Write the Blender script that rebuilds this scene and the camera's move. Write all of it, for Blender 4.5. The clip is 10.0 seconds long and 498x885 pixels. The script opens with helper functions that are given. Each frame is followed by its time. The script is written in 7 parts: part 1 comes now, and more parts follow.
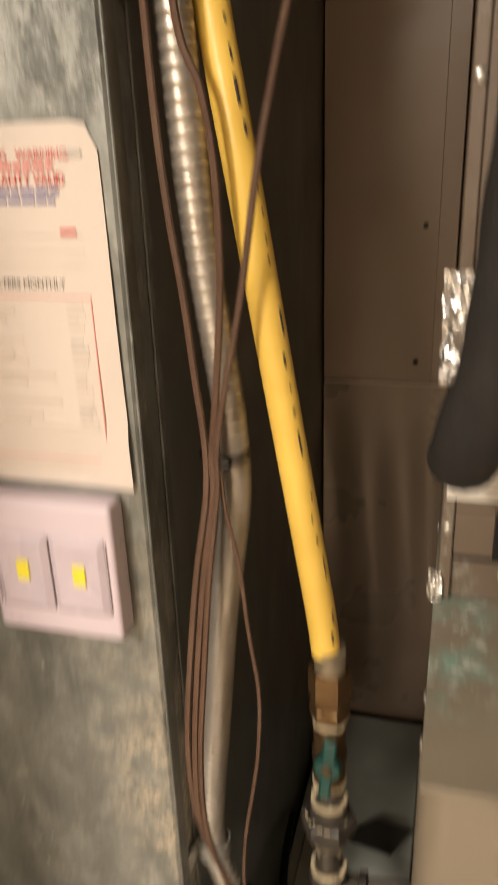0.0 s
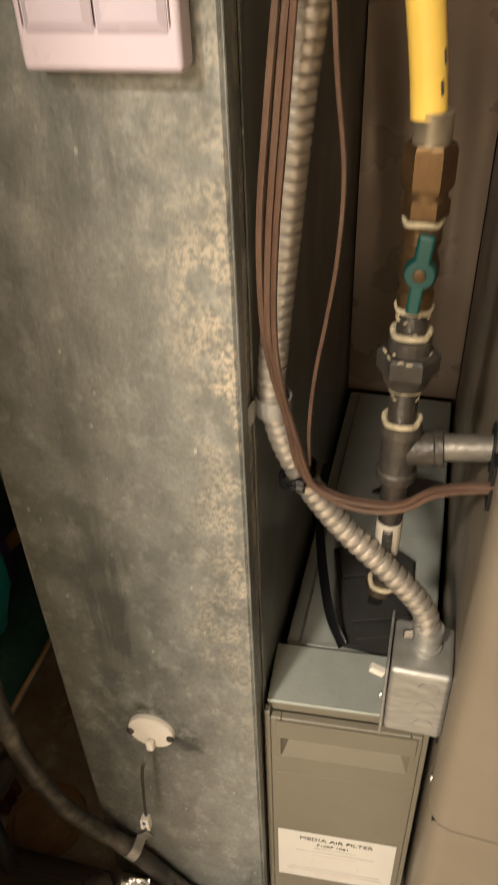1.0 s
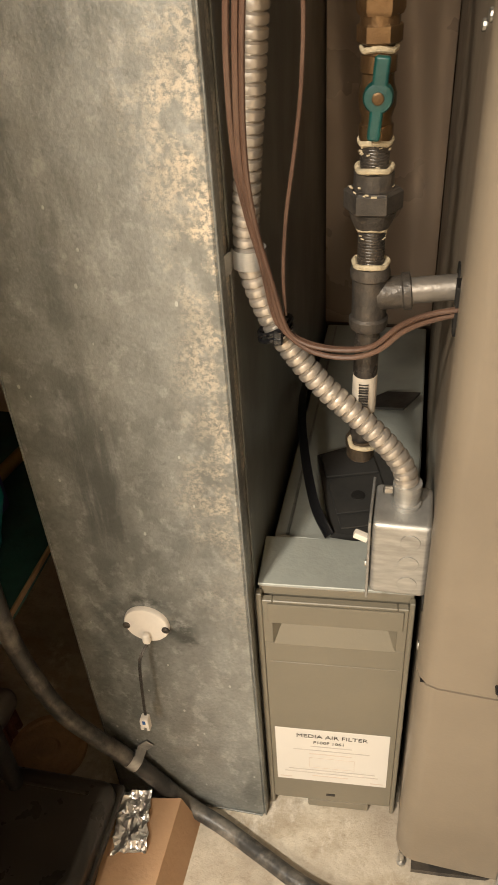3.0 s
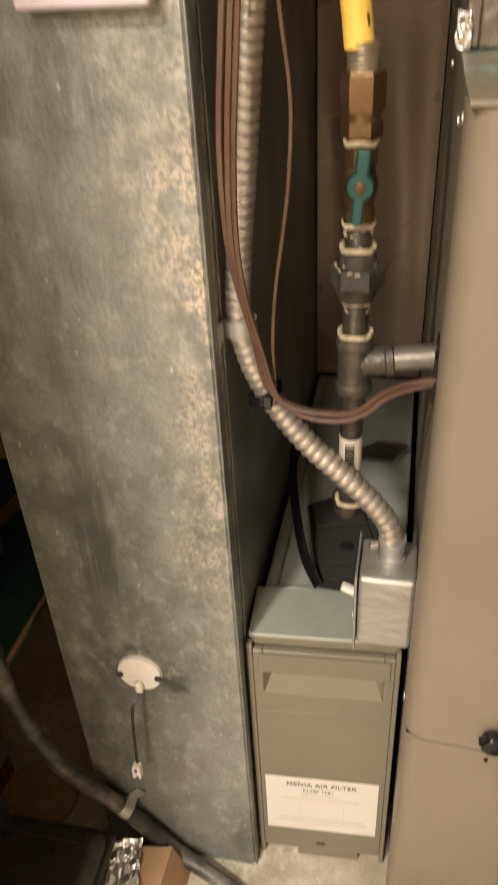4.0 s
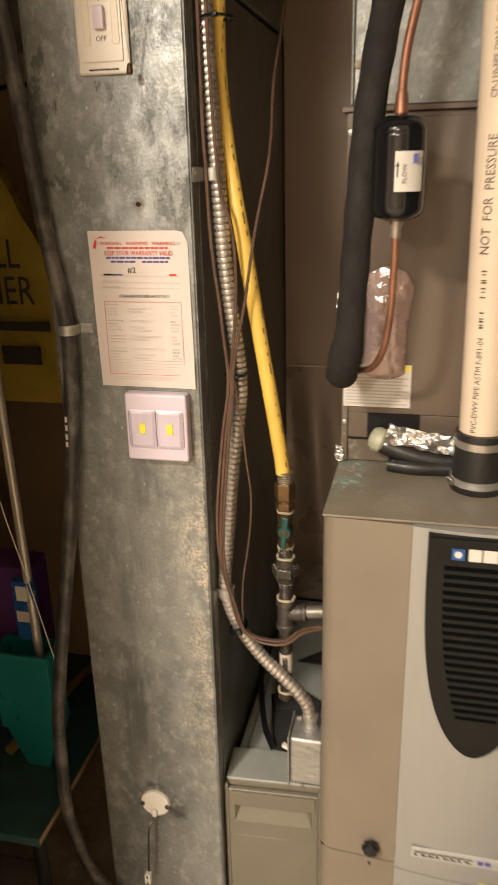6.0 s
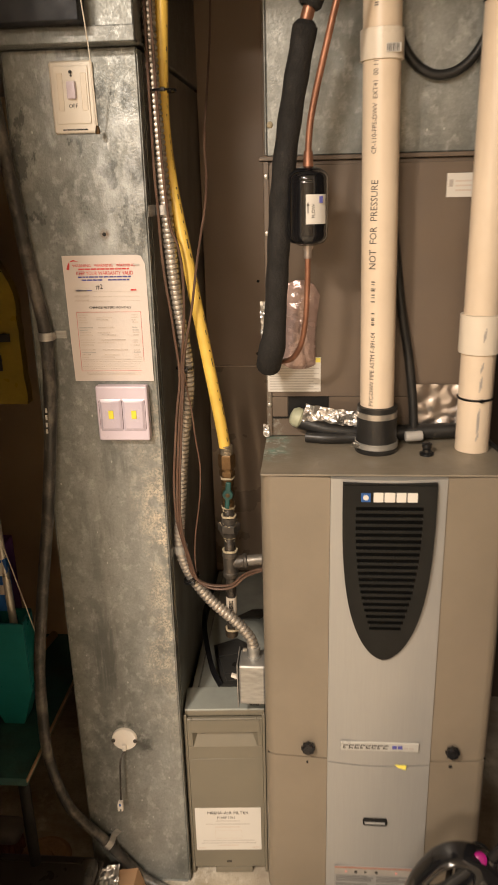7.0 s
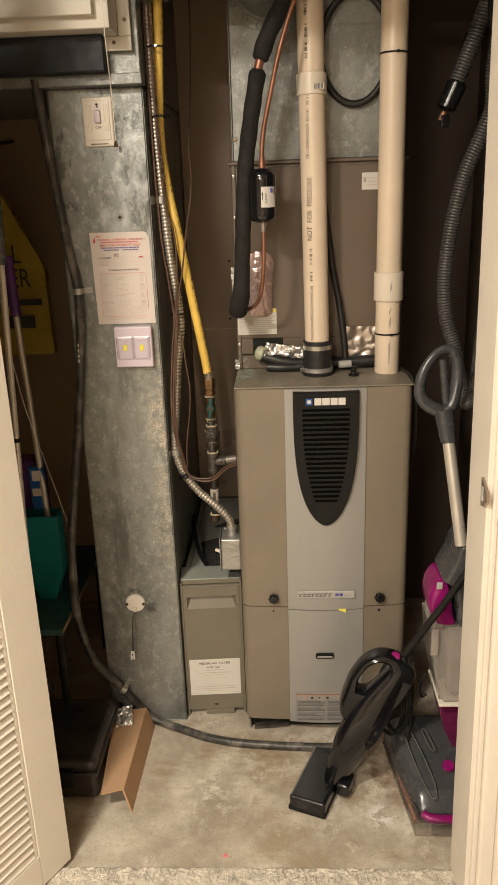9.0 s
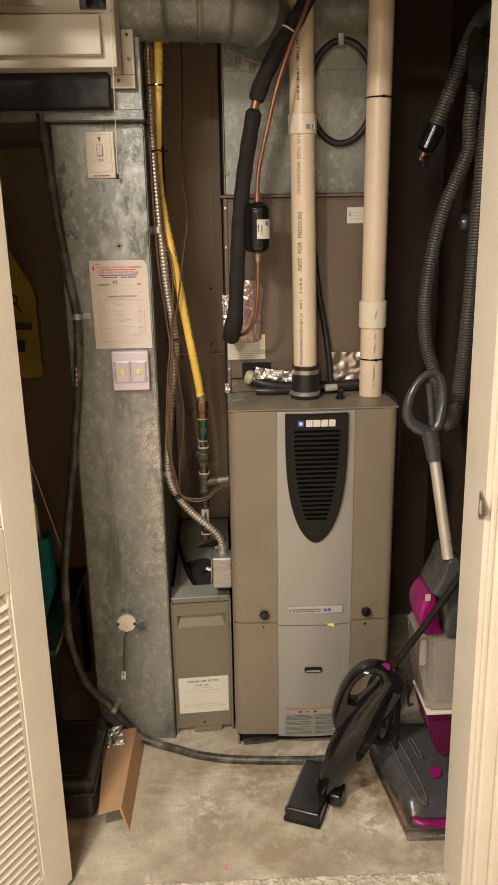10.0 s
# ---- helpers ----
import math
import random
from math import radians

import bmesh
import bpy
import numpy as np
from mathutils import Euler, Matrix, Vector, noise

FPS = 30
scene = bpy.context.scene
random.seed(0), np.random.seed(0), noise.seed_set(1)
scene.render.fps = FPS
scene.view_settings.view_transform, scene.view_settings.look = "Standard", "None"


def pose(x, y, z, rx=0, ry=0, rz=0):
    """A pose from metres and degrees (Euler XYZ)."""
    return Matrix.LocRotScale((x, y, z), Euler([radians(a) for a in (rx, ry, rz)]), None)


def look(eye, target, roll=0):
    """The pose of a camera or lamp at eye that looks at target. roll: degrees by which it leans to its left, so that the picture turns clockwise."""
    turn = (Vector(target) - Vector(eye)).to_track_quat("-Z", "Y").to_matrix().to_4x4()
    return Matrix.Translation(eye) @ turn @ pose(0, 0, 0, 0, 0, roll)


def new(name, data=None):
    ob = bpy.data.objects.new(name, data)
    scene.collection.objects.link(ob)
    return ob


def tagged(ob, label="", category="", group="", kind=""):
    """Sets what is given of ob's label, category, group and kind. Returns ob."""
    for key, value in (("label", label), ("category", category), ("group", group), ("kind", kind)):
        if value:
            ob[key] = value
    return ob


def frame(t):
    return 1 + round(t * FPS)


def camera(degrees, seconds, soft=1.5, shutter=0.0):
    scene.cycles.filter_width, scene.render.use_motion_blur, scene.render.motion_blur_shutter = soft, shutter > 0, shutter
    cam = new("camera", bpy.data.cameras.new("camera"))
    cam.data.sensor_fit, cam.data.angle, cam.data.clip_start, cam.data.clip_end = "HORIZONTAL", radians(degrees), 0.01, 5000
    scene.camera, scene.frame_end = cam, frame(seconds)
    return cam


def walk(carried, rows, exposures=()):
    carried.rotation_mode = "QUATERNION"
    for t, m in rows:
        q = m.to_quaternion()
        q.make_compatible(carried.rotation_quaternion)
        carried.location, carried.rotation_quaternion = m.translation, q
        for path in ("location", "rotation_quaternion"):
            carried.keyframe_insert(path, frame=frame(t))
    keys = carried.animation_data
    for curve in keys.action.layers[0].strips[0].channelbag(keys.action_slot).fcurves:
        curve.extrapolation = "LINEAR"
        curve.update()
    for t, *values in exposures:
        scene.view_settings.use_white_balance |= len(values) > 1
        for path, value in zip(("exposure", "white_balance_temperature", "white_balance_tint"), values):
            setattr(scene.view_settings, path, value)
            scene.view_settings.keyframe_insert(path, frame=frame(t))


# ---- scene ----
cam = camera(36.3, 10.0, shutter=0.5)
PATH = [
    (0, (0.004, -0.363, 1.389), (-0.501, 1.422, 0.64), -2.1),
    (0.1, (0.018, -0.38, 1.358), (-0.518, 1.386, 0.588), -3.0),
    (0.3, (-0.005, -0.398, 1.306), (-0.484, 1.335, 0.429), -4.6),
    (0.5, (0.001, -0.422, 1.23), (-0.471, 1.268, 0.268), -4.5),
    (0.7, (-0.05, -0.409, 1.198), (-0.392, 1.207, 0.069), -3.2),
    (1, (-0.056, -0.392, 1.16), (-0.481, 1.144, -0.047), -2.4),
    (1.5, (-0.059, -0.392, 1.09), (-0.493, 1.096, -0.175), -3.3),
    (2, (-0.055, -0.437, 1.075), (-0.52, 1.061, -0.166), -4.0),
    (2.5, (-0.048, -0.478, 1.079), (-0.482, 1.049, -0.138), -4.2),
    (2.7, (-0.042, -0.483, 1.075), (-0.454, 1.059, -0.13), -4.1),
    (3.8, (-0.022, -0.502, 1.086), (-0.402, 1.093, -0.06), -3.9),
    (4, (-0.025, -0.501, 1.11), (-0.412, 1.113, -0.006), -3.4),
    (4.5, (-0.013, -0.536, 1.18), (-0.446, 1.196, 0.279), 0.3),
    (5, (0.036, -0.638, 1.297), (-0.547, 1.158, 0.64), 0.6),
    (5.5, (0.084, -0.76, 1.408), (-0.46, 1.039, 0.723), -1.2),
    (6, (0.127, -0.96, 1.479), (-0.309, 0.867, 0.795), -1.4),
    (6.2, (0.123, -1.018, 1.492), (-0.24, 0.825, 0.806), -0.7),
    (7.3, (0.032, -1.375, 1.525), (-0.023, 0.519, 0.887), -2.7),
    (7.5, (-0.011, -1.464, 1.532), (0.004, 0.434, 0.902), -3.0),
    (8, (0.031, -1.642, 1.512), (0.086, 0.262, 0.902), -1.5),
    (8.5, (0.11, -1.786, 1.466), (0.08, 0.106, 0.818), 0.1),
    (9, (0.121, -1.83, 1.479), (0.031, 0.068, 0.855), -2.0),
    (9.5, (0.058, -1.875, 1.492), (0.044, 0.035, 0.899), -2.8),
    (10, (-0.01, -1.9, 1.492), (0.054, 0.018, 0.928), -1.0),
]

# ---- light ----
EXPOSURES = [(0.0, -0.09, 6650, 13), (1.0, 0.08, 6500, 10), (2.5, 0.28, 6500, 11), (4.0, 0.22, 6500, 11), (4.5, 0.16, 6500, 12), (6.0, 0.03, 6600, 13), (7.5, -0.14, 6850, 16), (8.0, -0.20, 6900, 15), (8.5, -0.30, 6500, 11), (10.0, -0.47, 6450, 11)]
walk(cam, [(t, look(eye, target, roll)) for t, eye, target, roll in PATH], EXPOSURES)

world = bpy.data.worlds.new("room_dark")
scene.world = world
world.use_nodes = True
world.node_tree.nodes["Background"].inputs[0].default_value = (0.9, 0.75, 0.6, 1)
world.node_tree.nodes["Background"].inputs[1].default_value = 0.02


def area_lamp(name, loc, target, size, watts, colour):
    d = bpy.data.lights.new(name, "AREA")
    d.shape, d.size, d.energy, d.color = "DISK", size, watts, colour
    ob = new(name, d)
    ob.matrix_world = look(loc, target)
    return ob


# the hall's ceiling lamp outside the closet
area_lamp("hall_lamp_light", (-0.70, -1.72, 2.35), (-0.70, -1.70, 0.0), 0.24, 79, (1.0, 0.91, 0.765))
# unseen fill, added further back to even out brightness inside the closet
area_lamp("hall_fill_light", (-0.55, -3.2, 2.33), (-0.55, -3.10, 0.0), 0.50, 85, (1.0, 0.91, 0.765))


# ---- building helpers ----


def world_of(ob):
    m = ob.matrix_basis.copy()
    while ob.parent:
        ob = ob.parent
        m = ob.matrix_basis @ m
    return m


def thing(name, loc, label, category, group="", kind=""):
    ob = new(name)
    ob.empty_display_size = 0.05
    ob.matrix_basis = Matrix.Translation(loc)
    return tagged(ob, label, category, group, kind)


def mesh_of(bm, name, material, smooth=True, angle=35):
    bmesh.ops.recalc_face_normals(bm, faces=bm.faces[:])
    me = bpy.data.meshes.new(name)
    bm.to_mesh(me)
    bm.free()
    me.materials.append(material)
    if smooth:
        me.polygons.foreach_set("use_smooth", [True] * len(me.polygons))
        me.set_sharp_from_angle(angle=radians(angle))
        if len(me.polygons) < 500:
            even_normals(me, angle)
    return me


def even_normals(me, limit=35):
    """Area-weighted corner normals, so that bevelled flat faces stay flat."""
    faces = [(p.normal.copy(), p.area, tuple(p.vertices)) for p in me.polygons]
    at = [[] for _ in me.vertices]
    for k, (_, _, vs) in enumerate(faces):
        for v in vs:
            at[v].append(k)
    near, out = math.cos(radians(limit)), []
    for n, _, vs in faces:
        for v in vs:
            total = Vector()
            for k in at[v]:
                if faces[k][0].dot(n) > near:
                    total += faces[k][0] * faces[k][1]
            out.append(total.normalized() if total.length > 1e-12 else n)
    me.normals_split_custom_set(out)


def part(name, bm, material, parent, label=""):
    """One mesh under a thing; bm is in world metres."""
    bm.transform(world_of(parent).inverted())
    ob = new(name, mesh_of(bm, name, material))
    ob.parent = parent
    return tagged(ob, label)


def solo(name, bm, material, label, category, group="", kind="", loc=None):
    """A thing that is one mesh."""
    if loc is None:
        co = [v.co for v in bm.verts]
        loc = (sum(c.x for c in co) / len(co), sum(c.y for c in co) / len(co), min(c.z for c in co))
    bm.transform(Matrix.Translation(loc).inverted())
    ob = new(name, mesh_of(bm, name, material))
    ob.matrix_basis = Matrix.Translation(loc)
    return tagged(ob, label, category, group, kind)


def join(*bms):
    out = bms[0]
    for b in bms[1:]:
        me = bpy.data.meshes.new("tmp")
        b.to_mesh(me)
        b.free()
        out.from_mesh(me)
        bpy.data.meshes.remove(me)
    return out


def box(x0, x1, y0, y1, z0, z1, bevel=0.0, seg=2, m=None):
    bm = bmesh.new()
    bmesh.ops.create_cube(bm, size=1.0)
    for v in bm.verts:
        v.co = Vector(((x0 + x1) / 2 + v.co.x * (x1 - x0), (y0 + y1) / 2 + v.co.y * (y1 - y0), (z0 + z1) / 2 + v.co.z * (z1 - z0)))
    if bevel:
        bmesh.ops.bevel(bm, geom=bm.edges[:], offset=bevel, segments=seg, affect="EDGES", profile=0.5)
    if m:
        bm.transform(m)
    return bm


def lathe(profile, a, b, seg=20, m=None):
    """profile: (distance along a to b, radius); closed at the ends."""
    a, b = Vector(a), Vector(b)
    bm = bmesh.new()
    q = (b - a).to_track_quat("Z", "Y").to_matrix()
    rings = []
    for d, r in profile:
        rings.append([bm.verts.new(a + q @ Vector((max(r, 1e-4) * math.cos(2 * math.pi * i / seg), max(r, 1e-4) * math.sin(2 * math.pi * i / seg), d))) for i in range(seg)])
    for r0, r1 in zip(rings, rings[1:]):
        for i in range(seg):
            bm.faces.new((r0[i], r0[(i + 1) % seg], r1[(i + 1) % seg], r1[i]))
    bm.faces.new(rings[0])
    bm.faces.new(rings[-1])
    if m:
        bm.transform(m)
    return bm


def rod(a, b, r, seg=16, bevel=0.0):
    n = (Vector(b) - Vector(a)).length
    if bevel:
        return lathe([(0, r - bevel), (bevel * 0.3, r - bevel * 0.3), (bevel, r), (n - bevel, r), (n - bevel * 0.3, r - bevel * 0.3), (n, r - bevel)], a, b, seg)
    return lathe([(0, r), (n, r)], a, b, seg)


def hexnut(a, b, r):
    n = (Vector(b) - Vector(a)).length
    return lathe([(0, r * 0.9), (n * 0.12, r), (n * 0.88, r), (n, r * 0.9)], a, b, 6)


def spline(pts, step):
    """Points at even steps along a smooth line through pts."""
    p = [Vector(v) for v in pts]
    p = [2 * p[0] - p[1]] + p + [2 * p[-1] - p[-2]]
    dense = []
    for i in range(1, len(p) - 2):
        for k in range(24):
            t = k / 24
            dense.append(0.5 * (2 * p[i] + (p[i + 1] - p[i - 1]) * t + (2 * p[i - 1] - 5 * p[i] + 4 * p[i + 1] - p[i + 2]) * t * t + (3 * p[i] - p[i - 1] - 3 * p[i + 1] + p[i + 2]) * t**3))
    dense.append(p[-2])
    out, gone, want = [dense[0]], 0.0, step
    for u, v in zip(dense, dense[1:]):
        n = (v - u).length
        while n > 1e-9 and gone + n >= want:
            out.append(u + (v - u) * ((want - gone) / n))
            want += step
        gone += n
    if (out[-1] - dense[-1]).length > step * 0.3:
        out.append(dense[-1])
    return out


def sweep(points, radius, seg=12, closed=False, flat=1.0):
    """A tube along points; radius a number or a function of (index, count)."""
    n = len(points)
    bm = bmesh.new()
    rings, up = [], None
    for i, c in enumerate(points):
        a = points[i - 1] if (i or closed) else points[0]
        b = points[(i + 1) % n] if (i < n - 1 or closed) else points[-1]
        tan = (b - a).normalized()
        if up is None:
            up = tan.orthogonal().normalized()
        up = (up - tan * up.dot(tan)).normalized()
        side = tan.cross(up)
        r = radius(i, n) if callable(radius) else radius
        rings.append([bm.verts.new(c + r * (math.cos(2 * math.pi * k / seg) * up + flat * math.sin(2 * math.pi * k / seg) * side)) for k in range(seg)])
    for i in range(n if closed else n - 1):
        r0, r1 = rings[i], rings[(i + 1) % n]
        for k in range(seg):
            bm.faces.new((r0[k], r0[(k + 1) % seg], r1[(k + 1) % seg], r1[k]))
    if not closed:
        bm.faces.new(rings[0])
        bm.faces.new(rings[-1])
    return bm


def tube(pts, r, step=0.012, seg=10):
    return sweep(spline(pts, step), r, seg)


def ribbed(pts, r, pitch, deep, seg=14):
    prof = (0.0, 0.88, 1.0, 1.0, 0.88)
    return sweep(spline(pts, pitch / 5), lambda i, n: r - deep + deep * prof[i % 5], seg)


def extrude(poly, z0, z1):
    """A prism on the plan polygon poly of (x, y)."""
    bm = bmesh.new()
    lo = [bm.verts.new((x, y, z0)) for x, y in poly]
    hi = [bm.verts.new((x, y, z1)) for x, y in poly]
    bm.faces.new(lo)
    bm.faces.new(hi)
    for i in range(len(poly)):
        j = (i + 1) % len(poly)
        bm.faces.new((lo[i], lo[j], hi[j], hi[i]))
    return bm


def slab(poly, y0, y1):
    """A prism on the upright polygon poly of (x, z), from y0 to y1."""
    bm = extrude(poly, 0, 1)
    for v in bm.verts:
        v.co = Vector((v.co.x, y0 + (y1 - y0) * v.co.z, v.co.y))
    return bm


def crumpled(x0, x1, z0, z1, amount, nx=14, nz=12, seed=0, thick=0.0015, fold=26, crisp=True):
    """A crumpled sheet in the plane y = 0, with thickness; crisp: sharp facets, else soft creases."""
    bm = bmesh.new()
    grid = [[None] * (nz + 1) for _ in range(nx + 1)]
    for i in range(nx + 1):
        for k in range(nz + 1):
            u, w = i / nx, k / nz
            p = Vector((x0 + (x1 - x0) * u, 0, z0 + (z1 - z0) * w))
            d = noise.noise_vector(p * fold + Vector((seed, 0, 0)))
            p += Vector((d.x * 0.35, -abs(d.y) - 0.22 * abs(noise.noise(p * fold * 3.1)), d.z * 0.35)) * amount
            if 0 < i < nx and 0 < k < nz:
                j = noise.noise_vector(p * 900 + Vector((0, seed, 0)))
                p += Vector((j.x * (x1 - x0) / nx, 0, j.z * (z1 - z0) / nz)) * 0.8
            grid[i][k] = bm.verts.new(p)
    for i in range(nx):
        for k in range(nz):
            bm.faces.new((grid[i][k], grid[i + 1][k], grid[i + 1][k + 1], grid[i][k + 1]))
    g = bmesh.ops.extrude_face_region(bm, geom=bm.faces[:])
    for v in g["geom"]:
        if isinstance(v, bmesh.types.BMVert):
            v.co.y += thick
    if thick < 0.01 and crisp:
        bmesh.ops.triangulate(bm, faces=bm.faces[:], quad_method="SHORT_EDGE")
        bmesh.ops.split_edges(bm, edges=bm.edges[:])
    return bm


def writing(body, size, m, material, parent, name="lettering", wide=1.0):
    cu = bpy.data.curves.new(name, "FONT")
    cu.body, cu.size, cu.extrude, cu.align_x, cu.align_y = body, size, 0.00015, "CENTER", "CENTER"
    cu.resolution_u = 2
    tmp = bpy.data.objects.new("tmp", cu)
    me = bpy.data.meshes.new_from_object(tmp)
    bpy.data.objects.remove(tmp)
    me.transform(world_of(parent).inverted() @ m @ Matrix.Diagonal((wide, 1, 1, 1)))
    me.materials.clear()
    me.materials.append(material)
    ob = new(name, me)
    ob.parent = parent
    return ob


def front(x, y, z, turn=0):
    """A pose for writing that faces -y."""
    return pose(x, y, z, 90, 0, 0) @ pose(0, 0, 0, 0, 0, turn)


def bar(x0, x1, z0, z1, y, material, parent, name="printed_bar", m=None):
    return part(name, box(x0, x1, y - 0.0004, y, z0, z1, m=m), material, parent)


# ---- materials ----


def nodes_of(name):
    m = bpy.data.materials.new(name)
    m.use_nodes = True
    t = m.node_tree
    return m, t, t.nodes["Principled BSDF"]


def add(t, kind, **values):
    n = t.nodes.new(kind)
    for key, value in values.items():
        n.inputs[key].default_value = value
    return n


def coords(t, scale=(1, 1, 1)):
    c = t.nodes.new("ShaderNodeTexCoord")
    mp = t.nodes.new("ShaderNodeMapping")
    mp.inputs["Scale"].default_value = scale
    t.links.new(c.outputs["Object"], mp.inputs["Vector"])
    return mp.outputs["Vector"]


def noise_out(t, vec, scale, detail=4, rough=0.55, low=0.35, high=0.65):
    n = add(t, "ShaderNodeTexNoise", Scale=scale, Detail=detail, Roughness=rough)
    t.links.new(vec, n.inputs["Vector"])
    r = t.nodes.new("ShaderNodeMapRange")
    r.inputs[1].default_value, r.inputs[2].default_value = low, high
    t.links.new(n.outputs["Fac"], r.inputs[0])
    return r.outputs[0]


def mix(t, fac, a, b):
    n = t.nodes.new("ShaderNodeMix")
    n.data_type = "RGBA"
    for s, v in ((n.inputs[0], fac), (n.inputs[6], a), (n.inputs[7], b)):
        if isinstance(v, tuple):
            s.default_value = (*v, 1) if len(v) == 3 else v
        elif isinstance(v, (int, float)):
            s.default_value = v
        else:
            t.links.new(v, s)
    return n.outputs[2]


def math_node(t, op, a, b=0.0):
    n = t.nodes.new("ShaderNodeMath")
    n.operation = op
    for s, v in ((n.inputs[0], a), (n.inputs[1], b)):
        if isinstance(v, (int, float)):
            s.default_value = v
        else:
            t.links.new(v, s)
    return n.outputs[0]


def bump(t, bsdf, height, strength, distance=0.002):
    b = add(t, "ShaderNodeBump", Strength=strength, Distance=distance)
    t.links.new(height, b.inputs["Height"])
    t.links.new(b.outputs[0], bsdf.inputs["Normal"])


def surf(name, colour, rough=0.5, metal=0.0, vary=0.12, scale=12.0, grain=120.0, relief=0.08, dirt=None, dirt_amount=0.5, stretch=(1, 1, 1)):
    """A plain surface with stains at one scale and grain at another."""
    m, t, b = nodes_of(name)
    v = coords(t, stretch)
    dark = tuple(c * (1 - vary) for c in colour)
    light = tuple(min(1, c * (1 + vary)) for c in colour)
    col = mix(t, noise_out(t, v, scale), dark, light)
    if dirt:
        col = mix(t, math_node(t, "MULTIPLY", noise_out(t, v, scale * 0.55, 6, 0.65, 0.48, 0.72), dirt_amount), col, dirt)
    t.links.new(col, b.inputs["Base Color"])
    b.inputs["Metallic"].default_value = metal
    r = math_node(t, "MULTIPLY_ADD", noise_out(t, v, scale * 2.3), 0.16)
    t.nodes[-1].inputs[2].default_value = rough - 0.08
    t.links.new(r, b.inputs["Roughness"])
    bump(t, b, noise_out(t, v, grain, 3), relief)
    return m


def spot(t, v, centre, radius, inner=0.3):
    """1 at a place in the thing's own metres, fading to 0 at radius (a number, or one for each axis)."""
    r = radius if isinstance(radius, tuple) else (radius, radius, radius)
    d = t.nodes.new("ShaderNodeVectorMath")
    d.operation = "MULTIPLY_ADD"
    t.links.new(v, d.inputs[0])
    d.inputs[1].default_value = tuple(1 / k for k in r)
    d.inputs[2].default_value = tuple(-c / k for c, k in zip(centre, r))
    far = t.nodes.new("ShaderNodeVectorMath")
    far.operation = "LENGTH"
    t.links.new(d.outputs[0], far.inputs[0])
    fade = t.nodes.new("ShaderNodeMapRange")
    fade.interpolation_type = "SMOOTHSTEP"
    fade.inputs[1].default_value, fade.inputs[2].default_value = 1.0, inner
    t.links.new(far.outputs["Value"], fade.inputs[0])
    return fade.outputs[0]


